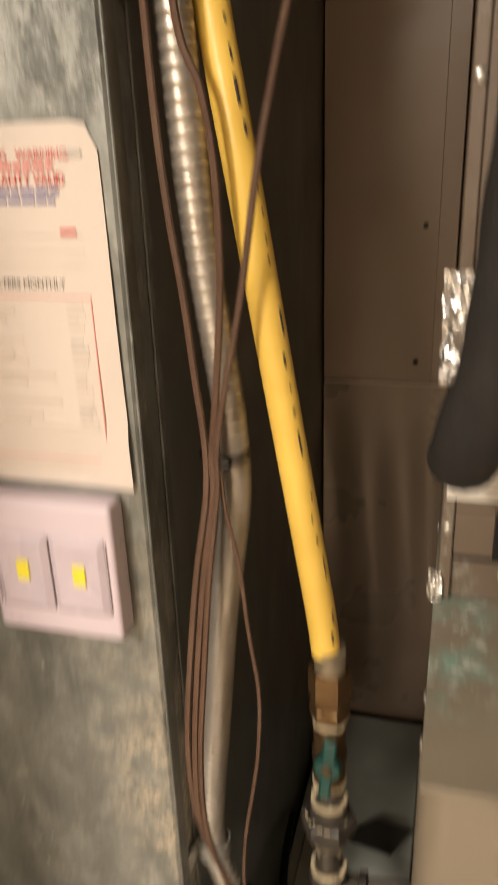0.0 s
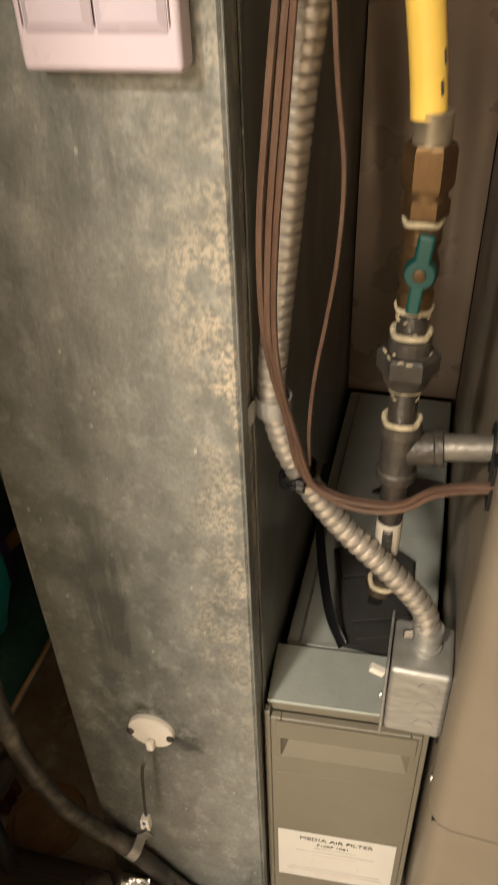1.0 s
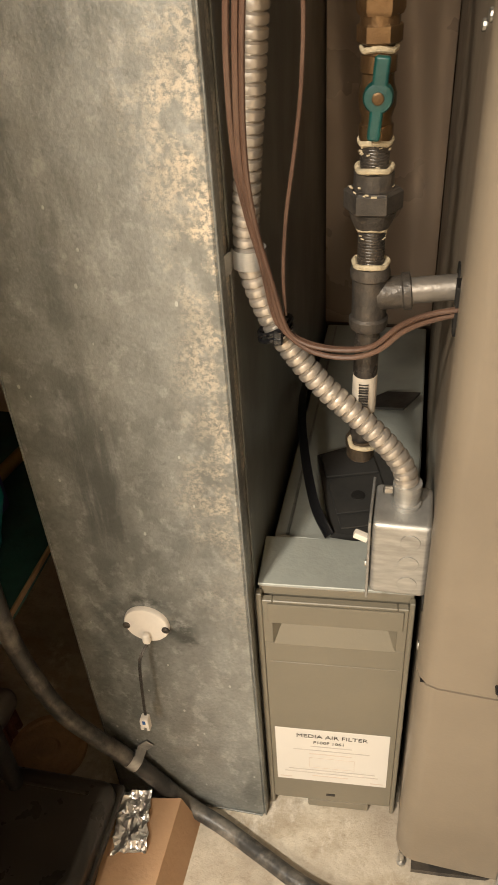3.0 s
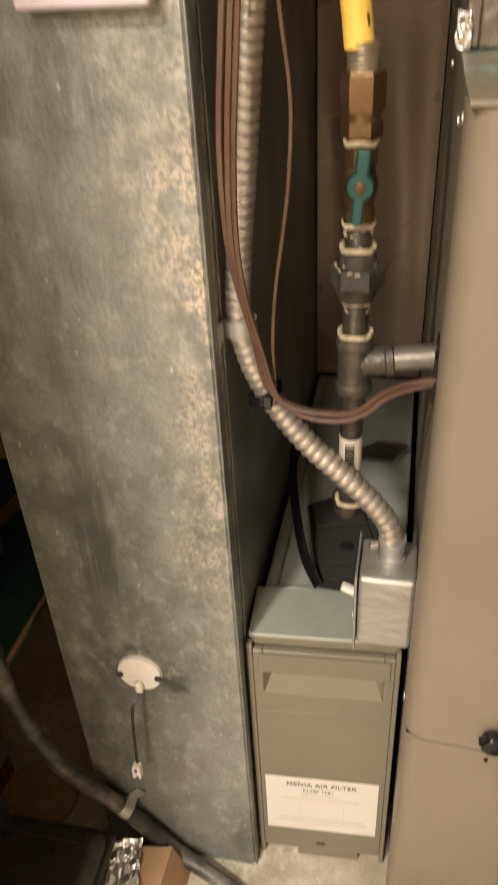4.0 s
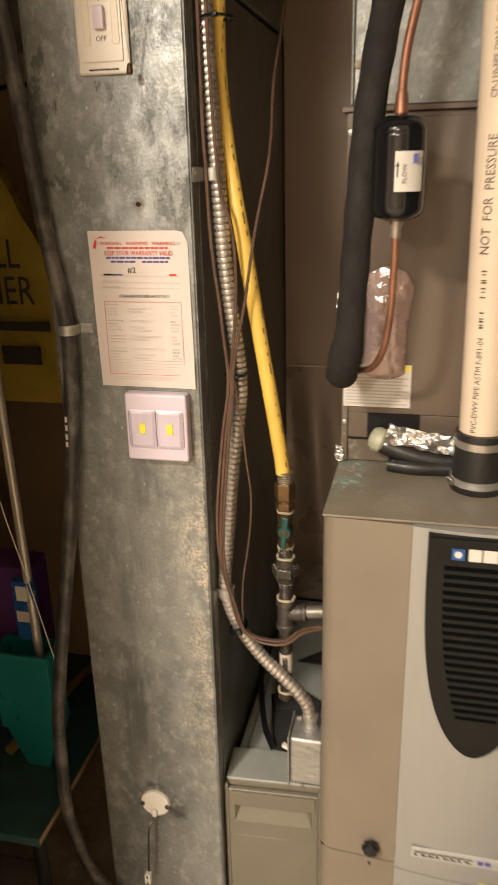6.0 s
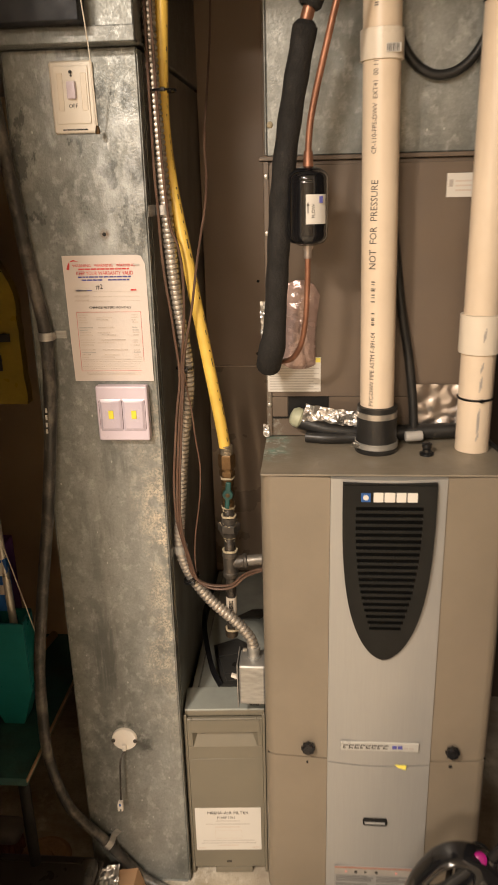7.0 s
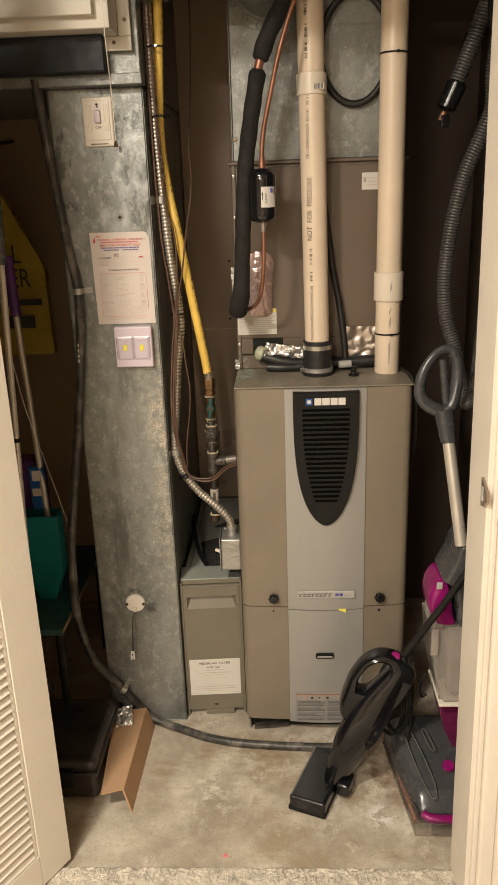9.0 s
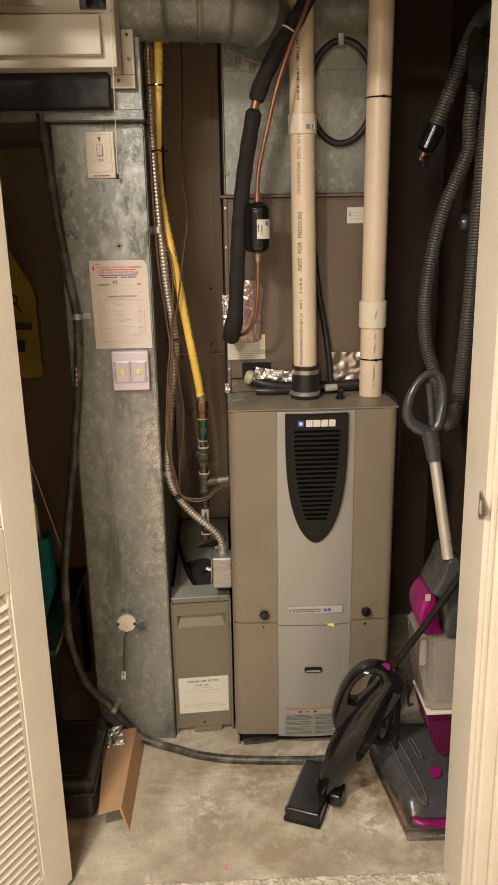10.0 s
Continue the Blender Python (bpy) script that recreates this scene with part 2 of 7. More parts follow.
def galvanised(name, tone=0.42, bright=0.0):
    """Zinc-coated sheet: spangle, mottling, white bloom, specks and grime; bright: warm brightness painted along one
    edge, with stains.
    """
    m, t, b = nodes_of(name)
    v = coords(t)
    cool = (0.985, 1.0, 0.93)
    g = lambda k, c=cool: tuple(min(1, tone * k * x) for x in c)
    scaled = lambda a, k: math_node(t, "MULTIPLY", a, k)
    spangle = add(t, "ShaderNodeTexVoronoi", Scale=150.0, Randomness=1.0)
    t.links.new(v, spangle.inputs["Vector"])
    grey = t.nodes.new("ShaderNodeSeparateColor")
    t.links.new(spangle.outputs["Color"], grey.inputs[0])
    cloud = noise_out(t, coords(t, (1, 1, 0.30)), 6.0, 3, 0.55, 0.36, 0.64)
    band = noise_out(t, coords(t, (1, 1, 0.06)), 13.0, 2, 0.5, 0.36, 0.64)
    blotch = noise_out(t, coords(t, (1, 1, 0.7)), 30.0, 4, 0.58, 0.44, 0.62)
    pale = noise_out(t, coords(t, (1, 1, 0.75)), 52.0, 5, 0.62, 0.54, 0.64)
    fine = noise_out(t, v, 260.0, 4, 0.62, 0.38, 0.64)
    grit = noise_out(t, v, 95.0, 5, 0.7, 0.56, 0.68)
    base = mix(t, cloud, g(0.62, (0.95, 1.0, 0.93)), g(1.25))
    base = mix(t, scaled(band, 0.40), base, g(0.70, (0.97, 1.0, 0.94)))
    base = mix(t, scaled(blotch, 0.34), base, g(1.65))
    base = mix(t, scaled(pale, 0.42), base, g(1.95, (1.0, 1.0, 0.95)))
    base = mix(t, scaled(grit, 0.38), base, g(0.48, (0.96, 1.0, 0.93)))
    base = mix(t, scaled(grey.outputs[0], 0.16), base, g(1.6))
    base = mix(t, scaled(fine, 0.24), base, g(0.60))
    dots = add(t, "ShaderNodeTexVoronoi", Scale=30.0, Randomness=1.0)
    t.links.new(coords(t, (1.4, 1, 0.8)), dots.inputs["Vector"])
    base = mix(t, scaled(math_node(t, "LESS_THAN", dots.outputs["Distance"], 0.060), 0.55), base, g(2.7))
    if bright:
        xyz = t.nodes.new("ShaderNodeSeparateXYZ")
        t.links.new(v, xyz.inputs[0])
        zone = t.nodes.new("ShaderNodeMapRange")
        zone.inputs[1].default_value, zone.inputs[2].default_value = 1.30, 1.46
        t.links.new(xyz.outputs[2], zone.inputs[0])
        worn = noise_out(t, coords(t, (1.5, 1, 0.9)), 15.0, 7, 0.66, 0.545, 0.585)
        base = mix(t, math_node(t, "MULTIPLY", scaled(worn, 0.80), zone.outputs[0]), base, g(0.34, (0.95, 1.0, 0.94)))
        white = noise_out(t, coords(t, (1.2, 1, 0.6)), 12.0, 6, 0.66, 0.50, 0.60)
        base = mix(t, math_node(t, "MULTIPLY", scaled(white, 0.38), zone.outputs[0]), base, g(2.3, (0.97, 1.0, 1.0)))
        # run-down stains, and the greasy smear beside the sensor
        runs = noise_out(t, coords(t, (26, 1, 3.2)), 1.6, 5, 0.62, 0.47, 0.60)
        for centre, r, k in (((-0.035, -0.305, 0.60), (0.055, 0.2, 0.16), 0.75), ((-0.030, -0.305, 0.86), (0.07, 0.2, 0.16), 0.35), ((0.02, -0.305, 1.02), (0.05, 0.2, 0.06), 0.45)):
            base = mix(t, math_node(t, "MULTIPLY", scaled(runs, k), spot(t, v, centre, r)), base, g(0.42, (0.95, 1.0, 0.93)))
        smear = noise_out(t, v, 60.0, 5, 0.65, 0.40, 0.55)
        for centre, r in (((0.026, -0.305, 0.392), (0.030, 0.1, 0.030)), ((-0.012, -0.305, 0.428), (0.034, 0.1, 0.018)), ((0.035, -0.305, 0.372), (0.022, 0.1, 0.014))):
            base = mix(t, math_node(t, "MULTIPLY", scaled(smear, 0.80), spot(t, v, centre, r)), base, g(0.30, (0.95, 1.0, 0.92)))
        rust = noise_out(t, v, 130.0, 4, 0.65, 0.40, 0.60)
        base = mix(t, math_node(t, "MULTIPLY", math_node(t, "ADD", scaled(rust, 0.5), 0.35), spot(t, v, (0.036, -0.305, 1.434), (0.012, 0.1, 0.012), 0.25)), base, (0.16, 0.095, 0.055))
        # warm speckled brightness put into the colour along the right edge
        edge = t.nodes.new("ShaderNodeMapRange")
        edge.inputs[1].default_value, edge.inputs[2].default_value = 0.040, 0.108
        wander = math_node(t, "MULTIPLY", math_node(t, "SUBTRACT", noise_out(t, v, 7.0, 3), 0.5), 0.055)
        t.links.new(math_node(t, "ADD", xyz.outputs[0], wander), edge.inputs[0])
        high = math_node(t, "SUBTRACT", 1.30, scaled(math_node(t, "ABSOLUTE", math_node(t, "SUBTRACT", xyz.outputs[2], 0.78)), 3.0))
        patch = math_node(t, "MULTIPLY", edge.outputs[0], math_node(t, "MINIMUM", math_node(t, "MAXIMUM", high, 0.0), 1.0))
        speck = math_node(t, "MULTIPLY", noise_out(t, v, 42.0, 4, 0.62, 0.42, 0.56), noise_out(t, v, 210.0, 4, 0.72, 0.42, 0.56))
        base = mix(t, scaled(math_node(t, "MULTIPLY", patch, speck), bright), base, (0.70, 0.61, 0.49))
    t.links.new(base, b.inputs["Base Color"])
    b.inputs["Metallic"].default_value = 0.45
    r = math_node(t, "MULTIPLY_ADD", blotch, 0.14)
    t.nodes[-1].inputs[2].default_value = 0.32
    r2 = math_node(t, "MULTIPLY_ADD", fine, 0.14)
    t.links.new(r, t.nodes[-1].inputs[2])
    t.links.new(r2, b.inputs["Roughness"])
    h = math_node(t, "ADD", scaled(fine, 0.22), scaled(noise_out(t, v, 3.2, 2), 2.8))
    bump(t, b, h, 0.22, 0.003)
    return m


def patina(name, colour, rough, spots, green=(0.20, 0.36, 0.30)):
    """Enamel with green and white corrosion in the given boxes (x0, x1, y0, y1, z0, z1), in the thing's own metres."""
    m = surf(name, colour, rough, 0.0, 0.1, 9.0, 180.0, 0.1, tuple(c * 0.7 for c in colour), 0.5)
    t = m.node_tree
    b = t.nodes["Principled BSDF"]
    v = coords(t)
    xyz = t.nodes.new("ShaderNodeSeparateXYZ")
    t.links.new(v, xyz.inputs[0])
    col = b.inputs["Base Color"].links[0].from_socket
    for spot in spots:
        mask = 1.0
        for k in range(3):
            c, h = (spot[2 * k] + spot[2 * k + 1]) / 2, (spot[2 * k + 1] - spot[2 * k]) / 2
            d = math_node(t, "ABSOLUTE", math_node(t, "SUBTRACT", xyz.outputs[k], c))
            mr = t.nodes.new("ShaderNodeMapRange")
            mr.inputs[1].default_value, mr.inputs[2].default_value = h, h * 0.35
            t.links.new(d, mr.inputs[0])
            mask = math_node(t, "MULTIPLY", mr.outputs[0], mask)
        col = mix(t, math_node(t, "MULTIPLY", mask, noise_out(t, v, 30.0, 6, 0.7, 0.44, 0.66)), col, green)
        col = mix(t, math_node(t, "MULTIPLY", mask, noise_out(t, v, 70.0, 6, 0.7, 0.52, 0.62)), col, (0.55, 0.58, 0.52))
    t.links.new(col, b.inputs["Base Color"])
    return m


def concrete_mat():
    m, t, b = nodes_of("concrete")
    v = coords(t)
    c = mix(t, noise_out(t, v, 4.0, 6, 0.62, 0.38, 0.62), (0.36, 0.30, 0.23), (0.63, 0.57, 0.465))
    c = mix(t, math_node(t, "MULTIPLY", noise_out(t, coords(t, (0.8, 1.4, 1)), 3.4, 7, 0.70, 0.50, 0.60), 0.85), c, (0.35, 0.28, 0.195))
    c = mix(t, math_node(t, "MULTIPLY", noise_out(t, v, 11.0, 7, 0.72, 0.53, 0.64), 0.65), c, (0.36, 0.295, 0.215))
    c = mix(t, math_node(t, "MULTIPLY", noise_out(t, coords(t, (1.2, 0.7, 1)), 5.0, 8, 0.76, 0.55, 0.63), 0.6), c, (0.78, 0.73, 0.64))
    c = mix(t, math_node(t, "MULTIPLY", noise_out(t, coords(t, (0.5, 1.0, 1)), 3.0, 7, 0.72, 0.55, 0.64), 0.7), c, (0.27, 0.18, 0.095))
    c = mix(t, math_node(t, "MULTIPLY", noise_out(t, v, 60.0, 6, 0.72, 0.54, 0.68), 0.5), c, (0.27, 0.215, 0.155))
    c = mix(t, math_node(t, "MULTIPLY", noise_out(t, v, 190.0, 3, 0.6, 0.48, 0.72), 0.22), c, (0.25, 0.21, 0.16))
    for x, y, r, low, high, colour in ((0.345, -0.170, 0.15, 0.42, 0.60, (0.17, 0.095, 0.04)), (0.21, -0.33, 0.17, 0.48, 0.66, (0.30, 0.22, 0.135)), (0.345, -0.320, 0.055, 0.46, 0.54, (0.84, 0.80, 0.73)), (-0.05, -0.25, 0.16, 0.50, 0.60, (0.78, 0.73, 0.63)), (0.02, -0.30, 0.14, 0.50, 0.64, (0.34, 0.26, 0.17))):
        far = t.nodes.new("ShaderNodeVectorMath")
        far.operation = "DISTANCE"
        t.links.new(v, far.inputs[0])
        far.inputs[1].default_value = (x, y, 0.0)
        fade = t.nodes.new("ShaderNodeMapRange")
        fade.inputs[1].default_value, fade.inputs[2].default_value = r, r * 0.3
        t.links.new(far.outputs["Value"], fade.inputs[0])
        c = mix(t, math_node(t, "MULTIPLY", fade.outputs[0], math_node(t, "MULTIPLY", noise_out(t, v, 14.0 if r > 0.1 else 34.0, 7, 0.72, low, high), 0.85)), c, colour)
    t.links.new(c, b.inputs["Base Color"])
    b.inputs["Roughness"].default_value = 0.55
    bump(t, b, math_node(t, "ADD", noise_out(t, v, 90.0, 5, 0.7), noise_out(t, v, 14.0, 4)), 0.35, 0.0015)
    return m


def foil_mat(name, tint=(0.86, 0.84, 0.82)):
    m, t, b = nodes_of(name)
    b.inputs["Base Color"].default_value = (*tint, 1)
    b.inputs["Metallic"].default_value = 1.0
    b.inputs["Roughness"].default_value = 0.34
    v = coords(t)
    n = add(t, "ShaderNodeTexVoronoi", Scale=38.0)
    t.links.new(v, n.inputs["Vector"])
    bump(t, b, n.outputs["Distance"], 0.35, 0.003)
    return m


def clear_mat(name, tint, rough=0.12, alpha=0.45):
    m, t, b = nodes_of(name)
    b.inputs["Base Color"].default_value = (*tint, 1)
    b.inputs["Roughness"].default_value = rough
    b.inputs["Transmission Weight"].default_value = alpha
    b.inputs["IOR"].default_value = 1.25
    bump(t, b, noise_out(t, coords(t), 60.0), 0.05)
    return m


GALV = galvanised("galvanised_sheet", 0.26)
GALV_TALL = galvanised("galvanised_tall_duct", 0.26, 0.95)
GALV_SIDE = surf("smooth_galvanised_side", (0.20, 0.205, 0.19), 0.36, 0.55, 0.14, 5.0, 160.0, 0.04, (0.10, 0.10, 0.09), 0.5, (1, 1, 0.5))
CAP_ZINC = surf("pale_zinc_cap", (0.34, 0.355, 0.32), 0.5, 0.15, 0.08, 14.0, 180.0, 0.06, (0.25, 0.25, 0.22), 0.5)
# a greyer base than the other black plastics
PLATE_BLACK = surf("greyed_black_plate", (0.034, 0.033, 0.031), 0.38, 0.0, 0.15, 18.0, 200.0, 0.06, (0.025, 0.024, 0.022), 0.5)
GALV_DARK = galvanised("galvanised_sheet_dull", 0.22)
TAUPE = surf("taupe_enamel", (0.228, 0.188, 0.140), 0.42, 0.0, 0.05, 5.0, 260.0, 0.05, (0.165, 0.132, 0.096), 0.35)
TAUPE_TOP = patina("taupe_enamel_corroded", (0.24, 0.205, 0.155), 0.45, [(-0.255, -0.165, -0.30, -0.08, 0.9, 1.2)])
FILTER_PAINT = surf("filter_taupe", (0.190, 0.168, 0.125), 0.38, 0.0, 0.05, 6.0, 260.0, 0.04, (0.20, 0.17, 0.12), 0.3)
SILVER = surf("silver_grey_panel", (0.355, 0.345, 0.325), 0.40, 0.25, 0.015, 40.0, 300.0, 0.03, None, 0.5, (6, 6, 0.3))
COIL_CORRODED = patina("brown_coil_paint_corroded", (0.150, 0.112, 0.083), 0.42, [(-0.26, -0.18, -0.34, 0.3, -0.05, 0.16)], (0.24, 0.27, 0.22))
COIL_PAINT = surf("brown_coil_paint", (0.142, 0.105, 0.077), 0.42, 0.0, 0.07, 5.0, 200.0, 0.05, (0.125, 0.092, 0.067), 0.4)
# one brown wall paint in two tones, its light and shade put into the colour
WALL_LIT = surf("lit_wall_paint", (0.46, 0.345, 0.235), 0.55, 0.0, 0.06, 3.0, 150.0, 0.10, (0.36, 0.265, 0.18), 0.4)
WALL_SHADED = surf("shaded_wall_paint", (0.085, 0.058, 0.040), 0.6, 0.0, 0.08, 3.0, 150.0, 0.10, (0.06, 0.042, 0.03), 0.4)
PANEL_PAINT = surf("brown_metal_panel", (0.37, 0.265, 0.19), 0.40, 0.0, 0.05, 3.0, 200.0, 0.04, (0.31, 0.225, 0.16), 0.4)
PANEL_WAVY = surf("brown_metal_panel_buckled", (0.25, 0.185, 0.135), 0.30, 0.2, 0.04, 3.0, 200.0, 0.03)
GRILLE_BLACK = surf("charcoal_grille", (0.016, 0.0155, 0.0140), 0.46, 0.0, 0.1, 20.0, 300.0, 0.05)
BADGE = surf("pale_grey_badge", (0.45, 0.44, 0.41), 0.35, 0.1, 0.03, 30.0, 300.0, 0.02)
SMALL_PRINT = surf("small_print", (0.13, 0.125, 0.12), 0.6, 0.0, 0.1, 40.0, 200.0, 0.0)
TAG_YELLOW = surf("lemon_tag", (0.85, 0.74, 0.13), 0.45, 0.0, 0.05, 40.0, 200.0, 0.02)
PIPE_INK = surf("pipe_print_ink", (0.11, 0.092, 0.080), 0.6, 0.0, 0.2, 60.0, 200.0, 0.0)
FOIL_PINK = surf("pink_pouch_film", (0.47, 0.34, 0.315), 0.22, 0.35, 0.10, 30.0, 70.0, 0.35, (0.60, 0.50, 0.46), 0.5)
VOID = surf("dark_slot", (0.0035, 0.0034, 0.0032), 0.8, 0.0, 0.1, 20.0, 300.0, 0.0)
def dim_gloss(m, level):
    m.node_tree.nodes["Principled BSDF"].inputs["Specular IOR Level"].default_value = level
    return m


dim_gloss(GRILLE_BLACK, 0.12), dim_gloss(VOID, 0.03)
BLACK_PLASTIC = surf("black_plastic", (0.011, 0.011, 0.012), 0.20, 0.0, 0.2, 20.0, 200.0, 0.04)
GLOSS_BLACK = surf("gloss_black_plastic", (0.008, 0.008, 0.009), 0.10, 0.0, 0.2, 20.0, 200.0, 0.02)
DULL_BLACK = surf("dull_black", (0.012, 0.011, 0.010), 0.6, 0.0, 0.25, 14.0, 160.0, 0.12)
dim_gloss(GLOSS_BLACK, 0.55), dim_gloss(BLACK_PLASTIC, 0.5), dim_gloss(DULL_BLACK, 0.25)
# brown reflections of the glossy lid are put into this base colour
CASE_BLACK = surf("brown_black_case", (0.030, 0.026, 0.022), 0.34, 0.0, 0.3, 9.0, 160.0, 0.08, (0.045, 0.036, 0.028), 0.3)
FOAM = surf("black_pipe_foam", (0.014, 0.0125, 0.011), 0.85, 0.0, 0.25, 18.0, 260.0, 0.3)
RUBBER = surf("black_rubber", (0.020, 0.019, 0.018), 0.42, 0.0, 0.2, 25.0, 200.0, 0.08)
HOSE_DUSTY = surf("dusty_black_hose", (0.036, 0.034, 0.031), 0.42, 0.0, 0.3, 34.0, 160.0, 0.12, (0.24, 0.215, 0.18), 0.85, (1, 1, 0.8))
PVC = surf("cream_pvc", (0.79, 0.65, 0.50), 0.36, 0.0, 0.05, 5.0, 200.0, 0.03, (0.62, 0.47, 0.31), 0.5)
PVC_WHITE = surf("white_pvc", (0.78, 0.69, 0.57), 0.34, 0.0, 0.03, 8.0, 200.0, 0.03)
YELLOW = surf("yellow_jacket", (0.80, 0.535, 0.105), 0.42, 0.0, 0.05, 14.0, 160.0, 0.07, (0.40, 0.24, 0.03), 0.45)
INK = surf("dark_ink", (0.03, 0.026, 0.022), 0.6, 0.0, 0.1, 40.0, 200.0, 0.0)
INK_GREY = surf("grey_ink", (0.40, 0.36, 0.33), 0.6, 0.0, 0.1, 40.0, 200.0, 0.0)
INK_SOFT = surf("soft_grey_ink", (0.50, 0.46, 0.42), 0.6, 0.0, 0.1, 40.0, 200.0, 0.0)
INK_FAINT = surf("faint_ink", (0.62, 0.53, 0.46), 0.6, 0.0, 0.05, 40.0, 200.0, 0.0)
INK_RED = surf("red_ink", (0.62, 0.05, 0.045), 0.6, 0.0, 0.1, 40.0, 200.0, 0.0)
INK_PINK = surf("pink_line_ink", (0.70, 0.27, 0.24), 0.6, 0.0, 0.1, 40.0, 200.0, 0.0)
INK_BLUE = surf("blue_ink", (0.07, 0.07, 0.28), 0.6, 0.0, 0.1, 40.0, 200.0, 0.0)
STEEL = surf("flex_steel", (0.52, 0.475, 0.42), 0.40, 0.75, 0.12, 25.0, 200.0, 0.05, (0.3, 0.27, 0.23), 0.4)
ZINC = surf("zinc_box", (0.43, 0.42, 0.395), 0.44, 0.65, 0.14, 20.0, 200.0, 0.08, (0.25, 0.235, 0.21), 0.55, (1.5, 1.5, 7))
CATCH = surf("brushed_catch_steel", (0.74, 0.72, 0.68), 0.42, 0.35, 0.1, 60.0, 300.0, 0.05)
SCREW = surf("zinc_screw", (0.5, 0.48, 0.44), 0.35, 0.9, 0.1, 60.0, 300.0, 0.05)
IRON_DARK = surf("oiled_black_iron", (0.034, 0.030, 0.027), 0.32, 0.3, 0.3, 30.0, 220.0, 0.15, (0.14, 0.11, 0.08), 0.5)
IRON = surf("black_iron", (0.052, 0.046, 0.040), 0.42, 0.35, 0.3, 30.0, 220.0, 0.18, (0.20, 0.16, 0.12), 0.5)
BRASS = surf("aged_brass", (0.135, 0.082, 0.038), 0.42, 0.75, 0.3, 40.0, 200.0, 0.12, (0.11, 0.06, 0.03), 0.8)
COPPER = surf("copper", (0.33, 0.155, 0.095), 0.45, 0.6, 0.2, 18.0, 200.0, 0.05, (0.20, 0.09, 0.06), 0.7)
SEALANT = surf("cream_thread_sealant", (0.44, 0.37, 0.25), 0.7, 0.0, 0.12, 60.0, 160.0, 0.5, (0.35, 0.26, 0.15), 0.5)
GREEN = surf("green_lever", (0.003, 0.052, 0.047), 0.38, 0.0, 0.15, 40.0, 200.0, 0.08)
WIRE = surf("brown_wire", (0.100, 0.055, 0.037), 0.45, 0.0, 0.18, 20.0, 200.0, 0.05, (0.21, 0.135, 0.09), 0.5)
LILAC = surf("lilac_white_plastic", (0.64, 0.545, 0.61), 0.34, 0.0, 0.02, 10.0, 200.0, 0.02)
LILAC_LENS = surf("lilac_rocker", (0.56, 0.48, 0.545), 0.25, 0.0, 0.03, 10.0, 200.0, 0.02)
GAP_SHADE = surf("gap_shade", (0.16, 0.12, 0.13), 0.6, 0.0, 0.1, 40.0, 200.0, 0.0)
YELLOW_LED = surf("yellow_led_chip", (0.80, 0.70, 0.06), 0.4, 0.0, 0.05, 80.0, 200.0, 0.02)
PAPER = surf("cream_paper", (0.66, 0.58, 0.525), 0.65, 0.0, 0.025, 6.0, 160.0, 0.05)
LABEL_WHITE = surf("white_label", (0.68, 0.645, 0.59), 0.4, 0.0, 0.02, 10.0, 200.0, 0.02)
WORN_LABEL = surf("worn_label", (0.50, 0.45, 0.38), 0.5, 0.0, 0.12, 40.0, 200.0, 0.05, (0.28, 0.24, 0.19), 0.5)
LABEL_GREY = surf("grey_label", (0.42, 0.40, 0.37), 0.4, 0.0, 0.04, 10.0, 200.0, 0.02)
WHITE_PLASTIC = surf("ivory_white_plastic", (0.80, 0.73, 0.63), 0.35, 0.0, 0.02, 8.0, 200.0, 0.02)
CERAMIC = surf("white_ceramic", (0.82, 0.76, 0.68), 0.4, 0.0, 0.04, 30.0, 200.0, 0.1)
WHITE_ENAMEL = surf("cream_enamel", (0.64, 0.59, 0.51), 0.52, 0.0, 0.03, 5.0, 200.0, 0.03, (0.55, 0.48, 0.38), 0.3)
WHITE_WOOD = surf("white_painted_wood", (0.74, 0.68, 0.59), 0.42, 0.0, 0.03, 6.0, 90.0, 0.08, (0.64, 0.57, 0.47), 0.3)
ROOM_PAINT = surf("beige_room_paint", (0.62, 0.53, 0.42), 0.7, 0.0, 0.04, 3.0, 120.0, 0.1)
CEILING_PAINT = surf("white_ceiling_paint", (0.75, 0.71, 0.65), 0.8, 0.0, 0.03, 3.0, 90.0, 0.2)
CONCRETE = concrete_mat()
CARPET = surf("beige_carpet", (0.72, 0.65, 0.54), 0.95, 0.0, 0.2, 40.0, 320.0, 1.0, (0.46, 0.39, 0.30), 0.5)
CARDBOARD = surf("cardboard", (0.47, 0.29, 0.165), 0.75, 0.0, 0.05, 9.0, 160.0, 0.10, (0.40, 0.235, 0.125), 0.4)
CARD_EDGE = surf("cardboard_edge", (0.34, 0.21, 0.12), 0.8, 0.0, 0.12, 60.0, 200.0, 0.3)
FOIL = foil_mat("foil_tape")
FOIL_DIRTY = foil_mat("foil_dull", (0.56, 0.51, 0.48))
TEAL = surf("teal_plastic", (0.01, 0.20, 0.20), 0.35, 0.0, 0.1, 12.0, 200.0, 0.04)
TEAL_CLOTH = surf("teal_board", (0.02, 0.085, 0.08), 0.7, 0.0, 0.25, 14.0, 120.0, 0.15, (0.05, 0.05, 0.04), 0.6)
PURPLE = surf("purple_plastic", (0.10, 0.03, 0.16), 0.5, 0.0, 0.1, 14.0, 200.0, 0.05)
BLUE = surf("blue_print", (0.015, 0.10, 0.34), 0.4, 0.0, 0.1, 14.0, 200.0, 0.03)
